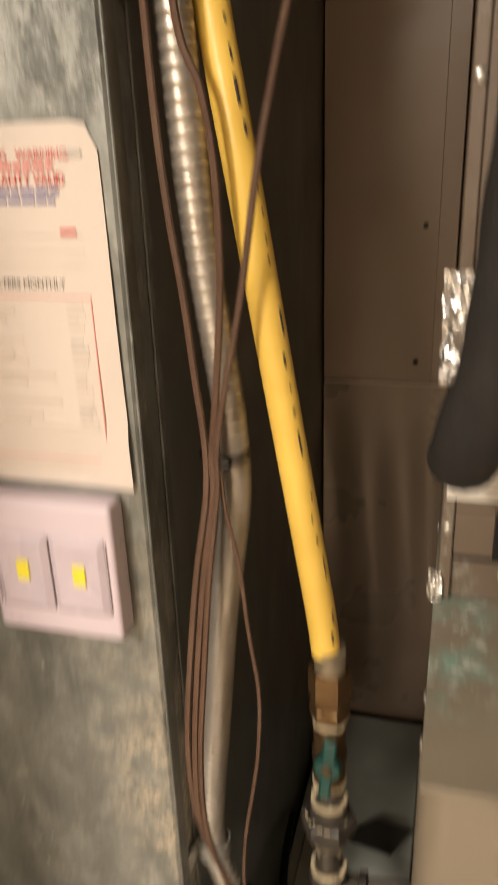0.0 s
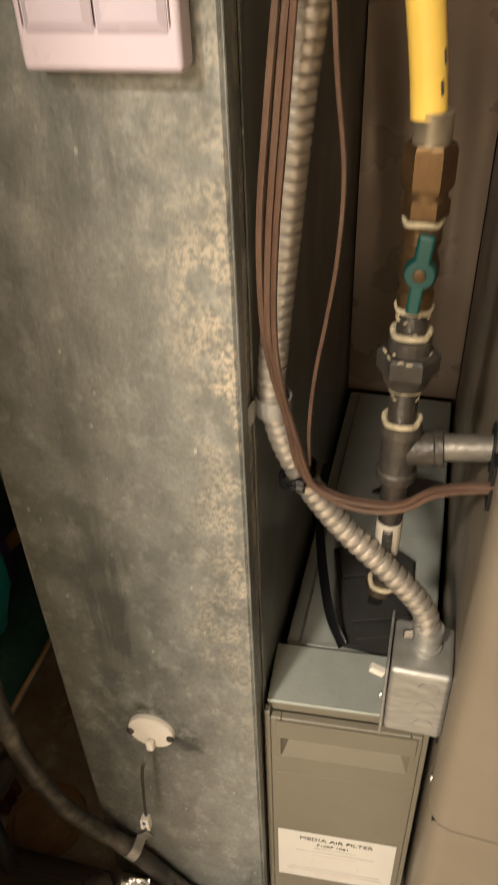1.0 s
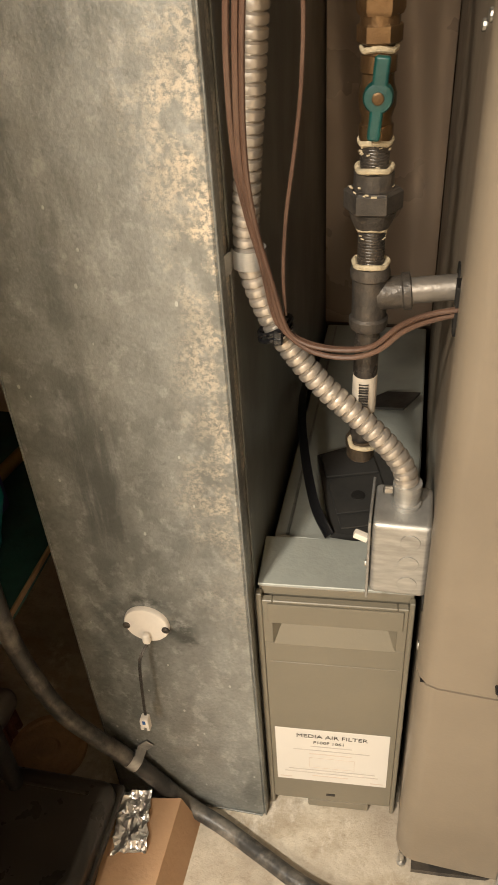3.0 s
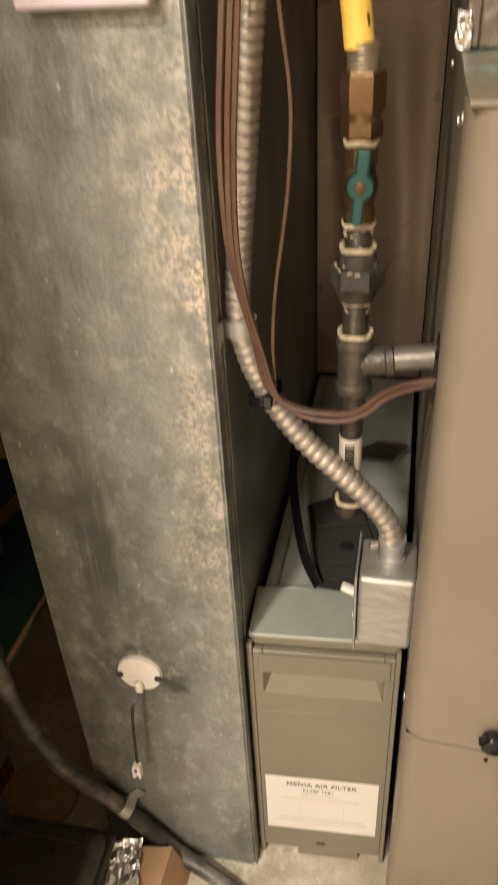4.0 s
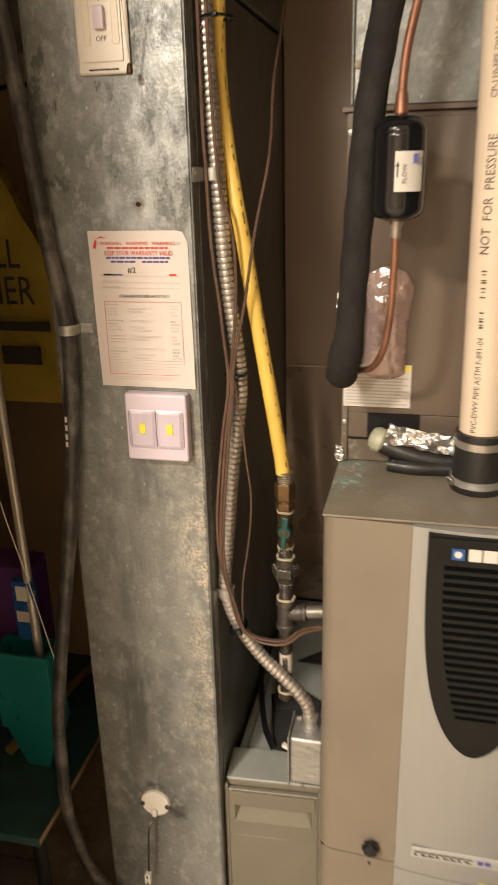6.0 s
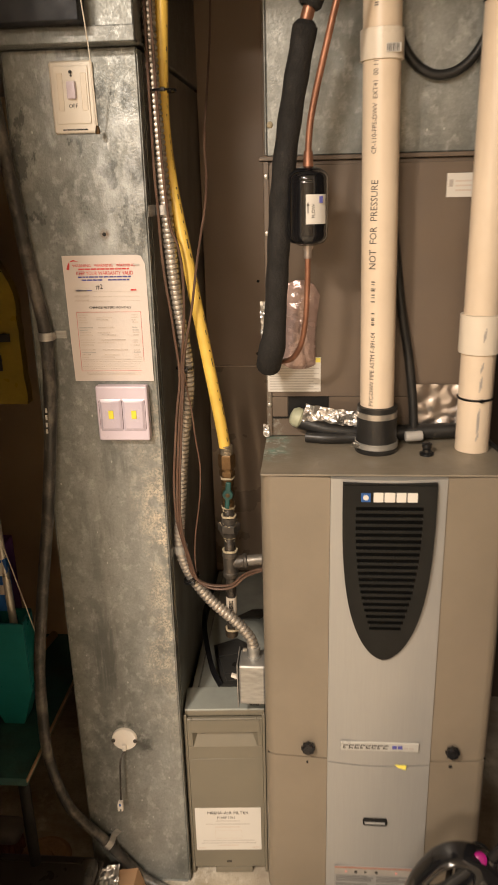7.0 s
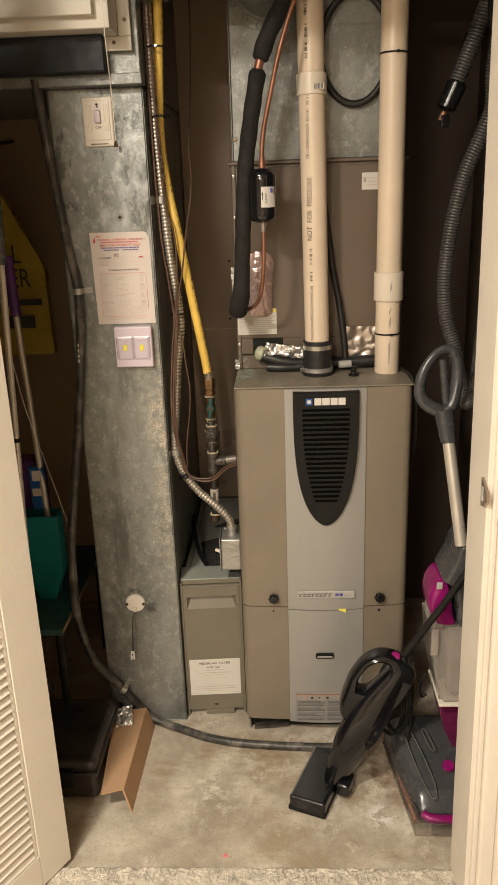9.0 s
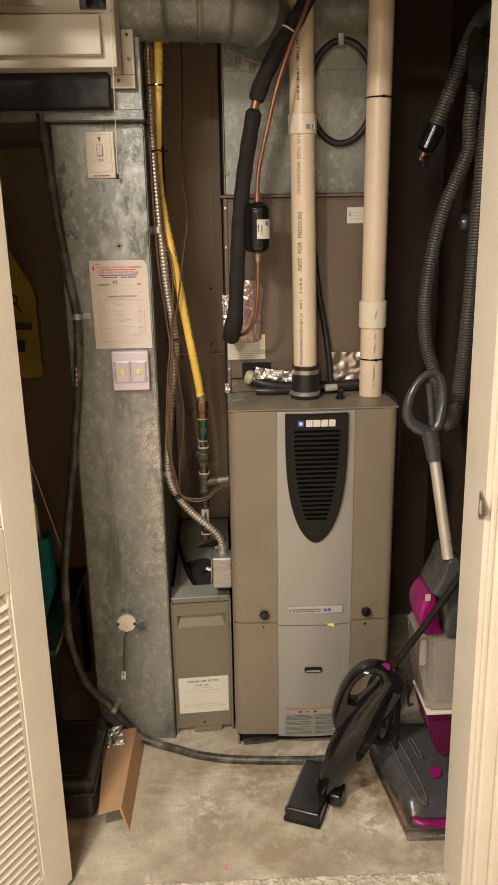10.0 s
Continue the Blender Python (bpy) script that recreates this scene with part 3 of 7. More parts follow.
YELLOW_BAG = surf("yellow_bag_film", (0.36, 0.255, 0.03), 0.35, 0.0, 0.15, 10.0, 60.0, 0.4, (0.20, 0.13, 0.02), 0.4)
POLE_METAL = surf("grey_pole", (0.60, 0.55, 0.48), 0.35, 0.45, 0.06, 8.0, 200.0, 0.03)
MAGENTA_DARK = surf("smoky_magenta", (0.115, 0.012, 0.055), 0.22, 0.0, 0.15, 12.0, 200.0, 0.02)
MAGENTA = surf("magenta_plastic", (0.25, 0.008, 0.125), 0.14, 0.1, 0.1, 12.0, 200.0, 0.02)
CHARCOAL = surf("charcoal_plastic", (0.060, 0.061, 0.064), 0.24, 0.0, 0.12, 12.0, 200.0, 0.04)
RIM_GREY = surf("smoky_rim", (0.13, 0.125, 0.12), 0.15, 0.0, 0.05, 20.0, 200.0, 0.02)
VAC_HOSE = surf("grey_vacuum_hose", (0.075, 0.070, 0.066), 0.42, 0.0, 0.12, 14.0, 200.0, 0.05)
CLEAR = clear_mat("clear_tank", (0.80, 0.74, 0.68), 0.12, 0.75)
CLEAR_COVER = clear_mat("clear_nozzle_cover", (0.92, 0.90, 0.88), 0.06, 0.97)

# ---- setting: floor, walls, ceiling ----

solo("floor", box(-0.95, 0.74, -0.4788, 0.80, -0.10, 0.0), CONCRETE, "stained bare concrete closet floor", "floor", kind="structure", loc=(0, 0, 0))
carpet = solo("carpet", box(-2.6, 2.6, -4.4, -0.479, -0.10, 0.004), CARPET, "beige cut-pile carpet of the hall", "carpet", kind="structure", loc=(0, -1, 0))
pile = bmesh.new()
rng = random.Random(5)
nx, ny = 300, 44
grid = [[pile.verts.new((-0.62 + 1.4 * i / nx + rng.uniform(-1, 1) * 0.001, -0.4780 - 0.20 * j / ny + rng.uniform(-1, 1) * 0.001, 0.0042 + (0.0 if j in (0, ny) or i in (0, nx) else rng.uniform(0.0, 0.006)))) for i in range(nx + 1)] for j in range(ny + 1)]
for j in range(ny):
    for i in range(nx):
        pile.faces.new((grid[j][i], grid[j + 1][i], grid[j + 1][i + 1], grid[j][i + 1]))
part("carpet_edge_pile", pile, CARPET, carpet, "tufted cream pile")
solo("wall_back", box(-0.38, 0.80, 0.74, 0.84, 0.0, 2.42), WALL_SHADED, "brown painted closet back wall, shade put in its colour", "wall", kind="structure", loc=(0, 0.74, 0))
solo("wall_niche", box(-0.95, -0.381, 0.736, 0.84, 0.0, 2.42), WALL_LIT, "brown painted niche wall beside the duct, light put in its colour", "wall", kind="structure", loc=(-0.6, 0.74, 0))
solo("wall_left", box(-1.05, -0.95, -0.60, 0.84, 0.0, 2.42), WALL_LIT, "brown painted closet side wall", "wall", kind="structure", loc=(-0.95, 0, 0))
solo("wall_right", box(0.74, 0.84, -0.47, 0.84, 0.0, 2.42), WALL_SHADED, "brown painted closet side wall, shade put in its colour", "wall", kind="structure", loc=(0.74, 0, 0))
# unseen ceiling over closet and hall, added for reflections and bounce
solo("ceiling", box(-2.7, 2.7, -4.5, 0.84, 2.42, 2.52), CEILING_PAINT, "unseen white ceiling, added for reflections and bounce", "ceiling", kind="structure", loc=(0, 0, 2.42))
# mostly out of view: added around the opening to block the hall light
front_wall = join(box(0.50, 2.6, -0.585, -0.47, 0, 2.42), box(-2.6, -0.575, -0.585, -0.47, 0, 2.42), box(-0.575, 0.50, -0.585, -0.47, 2.07, 2.42))
solo("wall_front", front_wall, ROOM_PAINT, "beige hall wall around the doorway, mostly unseen, added to block light", "wall", kind="structure", loc=(0, -0.52, 0))
# unseen walls behind the camera, added to reflect and bounce the lamps' light
solo("wall_hall_back", box(-2.6, 2.6, -4.5, -4.4, 0, 2.42), ROOM_PAINT, "unseen beige hall wall, added for reflections and bounce", "wall", kind="structure", loc=(0, -4.4, 0))
solo("wall_hall_west", box(-2.7, -2.6, -4.5, -0.47, 0, 2.42), ROOM_PAINT, "unseen beige hall wall, added for reflections and bounce", "wall", kind="structure", loc=(-2.6, -2, 0))
solo("wall_hall_east", box(2.6, 2.7, -4.5, -0.47, 0, 2.42), ROOM_PAINT, "unseen beige hall wall, added for reflections and bounce", "wall", kind="structure", loc=(2.6, -2, 0))

# door frame: jamb boards, stop, casing with beads
frame_thing = thing("door_frame", (0.48, -0.52, 0), "white painted wooden door frame with moulded casing", "door frame", kind="structure")
part("jamb", box(0.473, 0.505, -0.590, -0.466, 0, 2.05, 0.0015), WHITE_WOOD, frame_thing)
part("jamb", box(-0.580, -0.555, -0.590, -0.466, 0, 2.05, 0.0015), WHITE_WOOD, frame_thing)
part("head_jamb", box(-0.555, 0.473, -0.590, -0.466, 2.025, 2.05, 0.0015), WHITE_WOOD, frame_thing)


def casing_profile(x, side):
    p = [(0.0, 0), (0.0, -0.010), (0.003, -0.0135), (0.008, -0.0135), (0.010, -0.0105), (0.014, -0.0105), (0.018, -0.0145), (0.032, -0.0165), (0.040, -0.0165), (0.043, -0.013), (0.047, -0.013), (0.051, -0.019), (0.062, -0.0205), (0.068, -0.018), (0.070, 0)]
    return [(x + side * u, -0.5905 + w) for u, w in p]


part("casing", extrude(casing_profile(0.482, 1), 0.006, 2.10), WHITE_WOOD, frame_thing)
part("casing", extrude(casing_profile(-0.564, -1), 0.006, 2.10), WHITE_WOOD, frame_thing)
lip = [(-0.568, 0.938), (-0.568, 0.992)] + [(-0.568 - 0.040 * math.sin(math.pi * k / 12) ** 0.8, 0.992 - 0.054 * k / 12) for k in range(1, 12)]
strike_bm = slab(lip, -0.4728, -0.4685)
strike_bm.transform(pose(0, 0, 0, 0, 0, 90))
strike = part("catch_plate", strike_bm, surf("dull_bronze_catch", (0.36, 0.30, 0.24), 0.34, 0.7, 0.15, 60.0, 300.0, 0.05), frame_thing, "small dull bronze catch plate with a rounded lip")
part("catch_slot", box(0.4676, 0.4684, -0.584, -0.574, 0.952, 0.978, 0.0003, 1), CATCH, strike)
frame_thing.matrix_basis = Matrix.Translation((0.010, 0, 0)) @ frame_thing.matrix_basis @ Matrix.Rotation(radians(-0.6), 4, "Y")
base_profile = join(box(0.560, 2.59, -0.598, -0.5855, 0.006, 0.085, 0.002), box(0.560, 2.59, -0.595, -0.5855, 0.086, 0.105, 0.004))
solo("baseboard", base_profile, WHITE_WOOD, "white stepped baseboard along the hall wall", "baseboard", kind="structure")

# ---- louvred door leaf ----


def louvred_door():
    d = thing("door_1", (-0.402, -0.475, 0.012), "white painted louvred wooden folding door leaf, standing open", "door", kind="structure")
    ang = math.atan2(-0.866, -0.5)
    m = Matrix.Translation((-0.402, -0.475, 0.012)) @ Matrix.Rotation(ang, 4, "Z")
    # along the leaf is +x, its face towards the camera is +y
    w, th, h = 0.40, 0.030, 2.0
    for x0, x1 in ((-0.016, 0.070), (w - 0.070, w)):
        part("stile", box(x0, x1, -th, 0, 0, h, 0.002, m=m), WHITE_WOOD, d)
    for z0, z1 in ((0, 0.085), (0.789, 0.922), (h - 0.09, h)):
        part("rail", box(0.0705, w - 0.0705, -th, 0, z0, z1, 0.002, m=m), WHITE_WOOD, d)
    for z0, z1 in ((0.085, 0.789), (0.922, h - 0.09)):
        for x0 in (0.0705, w - 0.0785):
            part("bead", box(x0, x0 + 0.008, -th + 0.004, -0.003, z0 + 0.001, z1 - 0.001, 0.002, m=m), WHITE_WOOD, d)
        n = int((z1 - z0 - 0.014) / 0.0215)
        me = None
        for i in range(n):
            if me is None:
                bm = box(0.079, w - 0.079, -0.0205, 0.0205, -0.003, 0.003, 0.0014, 1)
                bm.transform(Matrix.Rotation(radians(-50), 4, "X"))
                me = mesh_of(bm, "slat", WHITE_WOOD)
            ob = new("slat", me)
            ob.parent = d
            ob.matrix_basis = world_of(d).inverted() @ m @ Matrix.Translation((0, -th / 2, z0 + 0.018 + i * 0.0215))
    return d


louvred_door()

# ---- left supply duct with its fittings ----


def tall_duct():
    d = thing("sheet_metal_duct", (-0.292, 0.35, 0.0), "tall rectangular galvanised sheet metal duct, stained and scratched", "duct")
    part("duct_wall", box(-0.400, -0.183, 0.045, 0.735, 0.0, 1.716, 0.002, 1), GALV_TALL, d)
    part("corner_seam", box(-0.1828, -0.1808, 0.0445, 0.060, 0.0, 1.712, 0.0006, 1), GALV_DARK, d)
    part("corner_seam", box(-0.1828, -0.1810, 0.078, 0.088, 0.0, 1.712, 0.0006, 1), GALV_DARK, d)
    part("corner_seam", box(-0.4018, -0.4002, 0.046, 0.060, 0.0, 1.712, 0.0005, 1), GALV_DARK, d)
    # overlay that makes this side darker and smoother than the duct's front
    part("side_sheet", box(-0.1829, -0.1822, 0.0885, 0.734, 0.0, 1.712), GALV_SIDE, d, "thin side sheet, darker and smoother than the front")
    part("floor_flange", box(-0.395, -0.186, 0.0425, 0.0448, 0.0, 0.003, 0.0006, 1), GALV_DARK, d)
    part("screw_hole", rod((-0.257, 0.0452, 1.434), (-0.257, 0.0435, 1.434), 0.0033, 10), DULL_BLACK, d, "rusty screw hole")
    return d


tall_duct()


def upper_plenum():
    p = thing("upper_plenum", (-0.45, 0.3, 1.717), "wide galvanised sheet metal plenum over the tall duct", "duct")
    part("plenum_wall", box(-0.80, -0.179, 0.020, 0.735, 1.722, 2.415, 0.002, 1), GALV, p)
    part("bottom_flange", box(-0.80, -0.176, 0.006, 0.0195, 1.717, 1.740, 0.0015, 1), GALV_DARK, p)
    part("bottom_flange", box(-0.80, -0.176, 0.0196, 0.0440, 1.7165, 1.7215, 0.001, 1), GALV_DARK, p)
    return p


upper_plenum()


def humidifier():
    h = thing("humidifier", (-0.42, -0.02, 1.735), "cream furnace humidifier with a dark tank and pull chain", "humidifier")
    part("housing", box(-0.66, -0.2195, -0.085, 0.0045, 1.812, 2.16, 0.004), WHITE_ENAMEL, h)
    part("cover_panel", box(-0.66, -0.250, -0.106, -0.0855, 1.834, 1.912, 0.003), WHITE_ENAMEL, h)
    part("cover_rim", box(-0.66, -0.2205, -0.0900, -0.0855, 1.917, 1.9215, 0.0012), WHITE_ENAMEL, h)
    part("bracket", box(-0.248, -0.191, -0.001, 0.0045, 1.783, 1.8115, 0.0025, 3), WHITE_ENAMEL, h)
    part("bracket", box(-0.2190, -0.191, -0.001, 0.0045, 1.8120, 1.905, 0.0025, 3), WHITE_ENAMEL, h)
    for x, z in ((-0.205, 1.893), (-0.203, 1.843), (-0.229, 1.799)):
        part("bracket_screw", rod((x, -0.0012, z), (x, -0.0050, z), 0.004, 10, 0.001), BRASS, h)
    part("tank", box(-0.66, -0.2485, -0.035, 0.0045, 1.7405, 1.8115, 0.002), surf("blue_black_plastic", (0.010, 0.011, 0.015), 0.65, 0, 0.15, 20, 200, 0.05), h, "blue-black plastic tank")
    part("maker_plate", box(-0.292, -0.236, -0.0875, -0.0855, 1.924, 1.962, 0.0005, 1), GLOSS_BLACK, h, "black maker's plate")
    part("maker_plate", box(-0.640, -0.368, -0.0875, -0.0855, 1.932, 1.962, 0.0005, 1), FOIL_DIRTY, h, "bright metal name strip")
    part("pull_cord", tube([(-0.228, -0.1075, 2.10), (-0.226, -0.1075, 1.90), (-0.228, -0.100, 1.80), (-0.240, -0.020, 1.700), (-0.2475, 0.022, 1.600)], 0.0011, 0.012, 6), WHITE_PLASTIC, h)
    part("cord_tip", lathe([(0, 0.0015), (0.003, 0.003), (0.010, 0.0042), (0.013, 0.0035)], (-0.2475, 0.022, 1.602), (-0.2477, 0.022, 1.589), 10), BRASS, h)
    return h


humidifier()


def bypass_duct():
    d = thing("round_duct", (0.0, 0.05, 1.88), "round galvanised bypass duct with a crimped elbow", "duct")

    def r(i, n):
        u = i / (n - 1)
        bead = max(0.0, 1 - abs(u - 0.35) / 0.012) + max(0.0, 1 - abs(u - 0.50) / 0.012) + max(0.0, 1 - abs(u - 0.62) / 0.012) + max(0.0, 1 - abs(u - 0.74) / 0.012)
        return 0.074 + 0.0045 * min(1.0, bead)

    path = spline([(-0.30, 0.045, 1.964), (-0.12, 0.045, 1.962), (0.02, 0.045, 1.958), (0.075, 0.062, 1.952), (0.100, 0.110, 1.948), (0.104, 0.200, 1.946)], 0.004)
    part("pipe_wall", sweep(path, r, 28), GALV_DARK, d)
    part("collar", lathe([(0, 0.080), (0.010, 0.080), (0.012, 0.100), (0.016, 0.100)], (0.104, 0.196, 1.946), (0.104, 0.22, 1.946), 28), GALV_DARK, d)
    for a in range(14):
        t = 2 * math.pi * a / 14
        c, s = math.cos(t), math.sin(t)
        part("crimp_tab", box(0.104 + 0.089 * c - 0.008, 0.104 + 0.089 * c + 0.008, 0.205, 0.2105, 1.946 + 0.089 * s - 0.008, 1.946 + 0.089 * s + 0.008, 0.002, 1), GALV_DARK, d)
    return d


bypass_duct()


def wall_plate():
    p = thing("switch_plate", (-0.288, 0.04, 1.594), "white switch plate with a toggle marked off", "switch")
    part("plate", box(-0.323, -0.253, 0.0375, 0.0446, 1.592, 1.698, 0.004, 3), WHITE_PLASTIC, p)
    part("inset", box(-0.316, -0.260, 0.0350, 0.0374, 1.606, 1.690, 0.0015), WHITE_PLASTIC, p)
    part("toggle", box(-0.294, -0.280, 0.0270, 0.0349, 1.642, 1.668, 0.002), LILAC, p)
    for x in (-0.310, -0.272):
        part("cover_strip", box(x, x + 0.009, 0.0340, 0.0349, 1.625, 1.680, 0.0008, 1), PVC_WHITE, p)
    writing("OFF", 0.0085, front(-0.287, 0.0347, 1.632), INK, p)
    bar(-0.308, -0.267, 1.5965, 1.5985, 0.0374, INK, p)
    bulb = join(lathe([(0, 0.0015), (0.003, 0.0028), (0.006, 0.002)], (-0.287, 0.0349, 1.681), (-0.287, 0.0340, 1.681), 10), rod((-0.287, 0.0349, 1.676), (-0.287, 0.0343, 1.676), 0.0018, 8))
    part("lamp_mark", bulb, INK, p)
    return p


wall_plate()


def service_sheet():
    p = thing("service_sheet", (-0.26, 0.0435, 1.18), "cream printed service reminder sheet, taped to the duct", "paper")
    bm = bmesh.new()
    nx, nz = 10, 14
    g = [[None] * (nz + 1) for _ in range(nx + 1)]
    for i in range(nx + 1):
        for k in range(nz + 1):
            u, w = i / nx, k / nz
            x = -0.331 + 0.143 * u - 0.003 * w
            z = 1.1805 + 0.2195 * w
            if u == 1 and w == 1:
                x, z = x - 0.006, z - 0.002
            g[i][k] = bm.verts.new((x, 0.0440 - 0.0012 * math.sin(3.0 * u + 4 * w) ** 2 - (0.003 * (u - 0.7) / 0.3 if u > 0.7 and w < 0.15 else 0), z))
    for i in range(nx):
        for k in range(nz):
            bm.faces.new((g[i][k], g[i + 1][k], g[i + 1][k + 1], g[i][k + 1]))
    gg = bmesh.ops.extrude_face_region(bm, geom=bm.faces[:])
    for v in gg["geom"]:
        if isinstance(v, bmesh.types.BMVert):
            v.co.y -= 0.0004
    part("sheet", bm, PAPER, p)
    y, cx = 0.0420, -0.2625
    ink = y + 0.0003
    writing("WARNING   WARNING   WARNING", 0.0068, front(cx, y, 1.3830), INK_RED, p, wide=0.98)
    writing("KEEP YOUR WARRANTY VALID", 0.0086, front(cx + 0.001, y, 1.3700), INK_RED, p, wide=0.82)
    writing("#2", 0.0115, front(cx - 0.010, y, 1.3470), INK, p)
    writing("CHANGE FILTERS MONTHLY", 0.0058, front(cx + 0.006, y, 1.3115), INK, p, wide=1.0)
    rng = random.Random(23)
    for x0, x1, z, col in ((-0.044, 0.044, 1.3772, INK_RED), (-0.046, 0.046, 1.3640, INK_BLUE), (-0.040, -0.001, 1.3588, INK_BLUE), (0.006, 0.043, 1.3588, INK_BLUE)):
        x = x0
        while x < x1 - 0.003:
            n = rng.uniform(0.004, 0.010)
            bar(cx + x, cx + min(x + n, x1), z - 0.0012, z + 0.0012, ink, col, p)
            x += n + 0.0013
    bar(cx - 0.052, cx - 0.024, 1.3402, 1.3418, ink, INK_BLUE, p)
    bar(cx + 0.044, cx + 0.054, 1.3402, 1.3426, ink, INK_RED, p)
    bar(cx + 0.049, cx + 0.062, 1.3825, 1.3850, ink, INK_SOFT, p)
    part("logo_mark", slab([(cx - 0.065, 1.377), (cx - 0.061, 1.388), (cx - 0.0585, 1.387), (cx - 0.060, 1.376)], y, ink), INK_RED, p)
    part("logo_mark", slab([(cx - 0.060, 1.3890), (cx - 0.052, 1.3930), (cx - 0.043, 1.3900), (cx - 0.052, 1.3905)], y, ink), INK_RED, p)
    for z in (1.3390, 1.3300, 1.3225):
        bar(cx - 0.056, cx + 0.058, z, z + 0.0005, ink, INK_FAINT, p, "ruled_line")
        bar(cx - 0.055, cx - 0.055 + rng.uniform(0.016, 0.03), z + 0.0012, z + 0.0027, ink, INK_FAINT, p)
    for z in (1.3035, 1.199):
        bar(cx - 0.055, cx + 0.059, z, z + 0.0007, ink, INK_PINK, p, "frame_line")
    for x in (cx - 0.055, cx + 0.0583):
        bar(x, x + 0.0007, 1.1998, 1.3034, ink, INK_PINK, p, "frame_line")
    for k in range(18):
        z = 1.2995 - k * 0.0044
        if k in (4, 9, 13):
            continue
        shade = INK_SOFT if k in (5, 6, 15) else INK_FAINT
        bar(cx - 0.052, cx - 0.052 + rng.uniform(0.010, 0.026), z - 0.0016, z, ink, shade, p)
        if k % 3:
            x = cx + rng.uniform(-0.022, -0.012)
            bar(x, x + rng.uniform(0.018, 0.046), z - 0.0016, z, ink, INK_FAINT, p)
        bar(cx + 0.042, cx + 0.042 + rng.uniform(0.007, 0.013), z - 0.0016, z, ink, shade, p)
    for k in range(5):
        bar(cx - 0.053, cx + 0.056, 1.2200 - 0.0042 * k, 1.2203 - 0.0042 * k, ink, INK_FAINT, p, "ruled_line")
    for z in (1.1945, 1.1915):
        bar(cx - 0.046, cx + 0.052, z, z + 0.0013, ink, INK_FAINT, p)
    return p


service_sheet()


def switch_light():
    s = thing("stick_on_light", (-0.247, 0.03, 1.073), "lilac-white stick-on light with two rocker switches", "light")
    part("body", box(-0.2920, -0.1985, 0.0240, 0.0448, 1.0735, 1.1755, 0.004, 3), LILAC, s)
    for x0 in (-0.2855, -0.2440):
        rocker = bmesh.new()
        xs, zs = (x0, x0 + 0.039), (1.093, 1.152)
        v = [rocker.verts.new((x, 0.0235, z)) for x, z in ((xs[0], zs[0]), (xs[1], zs[0]), (xs[1], zs[1]), (xs[0], zs[1]))]
        w = [rocker.verts.new((x, 0.0205, z)) for x, z in ((xs[0] + 0.004, zs[0] + 0.006), (xs[1] - 0.004, zs[0] + 0.006), (xs[1] - 0.004, zs[1] - 0.006), (xs[0] + 0.004, zs[1] - 0.006))]
        c = [rocker.verts.new((x, 0.0228, z)) for x, z in ((xs[0] + 0.012, zs[0] + 0.020), (xs[1] - 0.012, zs[0] + 0.020), (xs[1] - 0.012, zs[1] - 0.020), (xs[0] + 0.012, zs[1] - 0.020))]
        for i in range(4):
            j = (i + 1) % 4
            rocker.faces.new((v[i], v[j], w[j], w[i]))
            rocker.faces.new((w[i], w[j], c[j], c[i]))
        rocker.faces.new(c)
        r = part("rocker", rocker, LILAC_LENS, s, "pale lilac rocker lens")
        part("led_chip", box(x0 + 0.0150, x0 + 0.0240, 0.0212, 0.0227, 1.116, 1.131, 0.0004, 1), YELLOW_LED, r, "yellow LED chip")
        # thin dark strips draw the shade at each rocker's sides
        for dx in (-0.0022, 0.0394):
            part("shadow_gap", box(x0 + dx + 0.0004, x0 + dx + 0.0012, 0.0234, 0.0239, 1.096, 1.149), GAP_SHADE, s)
    return s


switch_light()


def heat_sensor():
    h = thing("limit_sensor", (-0.303, 0.04, 0.175), "round white ceramic limit sensor with a dangling connector", "sensor")
    part("disc", lathe([(0, 0.027), (0.004, 0.027), (0.006, 0.0258), (0.0066, 0.020), (0.0070, 0.002)], (-0.303, 0.0448, 0.396), (-0.303, 0.03, 0.396), 28), CERAMIC, h)
    for x in (-0.3265, -0.2795):
        part("screw", lathe([(0, 0.0045), (0.002, 0.0045), (0.003, 0.003)], (x, 0.0384, 0.3945), (x, 0.034, 0.3945), 10), IRON, h)
    part("spout", box(-0.3080, -0.2985, 0.0300, 0.0384, 0.372, 0.388, 0.0035, 3), CERAMIC, h)
    for dx in (0.0, 0.004):
        part("lead", tube([(-0.304 + dx * 0.5, 0.032, 0.372), (-0.310 + dx * 0.5, 0.018, 0.360), (-0.3125 + dx * 0.4, 0.012, 0.31), (-0.3155 + dx * 0.4, 0.0115, 0.258)], 0.0012, 0.01, 6), IRON, h)
    part("connector", join(box(-0.3210, -0.3105, 0.0060, 0.0160, 0.240, 0.258, 0.002), box(-0.3225, -0.3185, 0.0070, 0.0150, 0.234, 0.2398), box(-0.3145, -0.3112, 0.0070, 0.0150, 0.234, 0.2398), box(-0.3225, -0.3211, 0.0080, 0.0140, 0.242, 0.250)), CERAMIC, h)
    part("wire_crimp", box(-0.3178, -0.3142, 0.0052, 0.0059, 0.249, 0.255), BLUE, h)
    return h


heat_sensor()

# ---- furnace ----


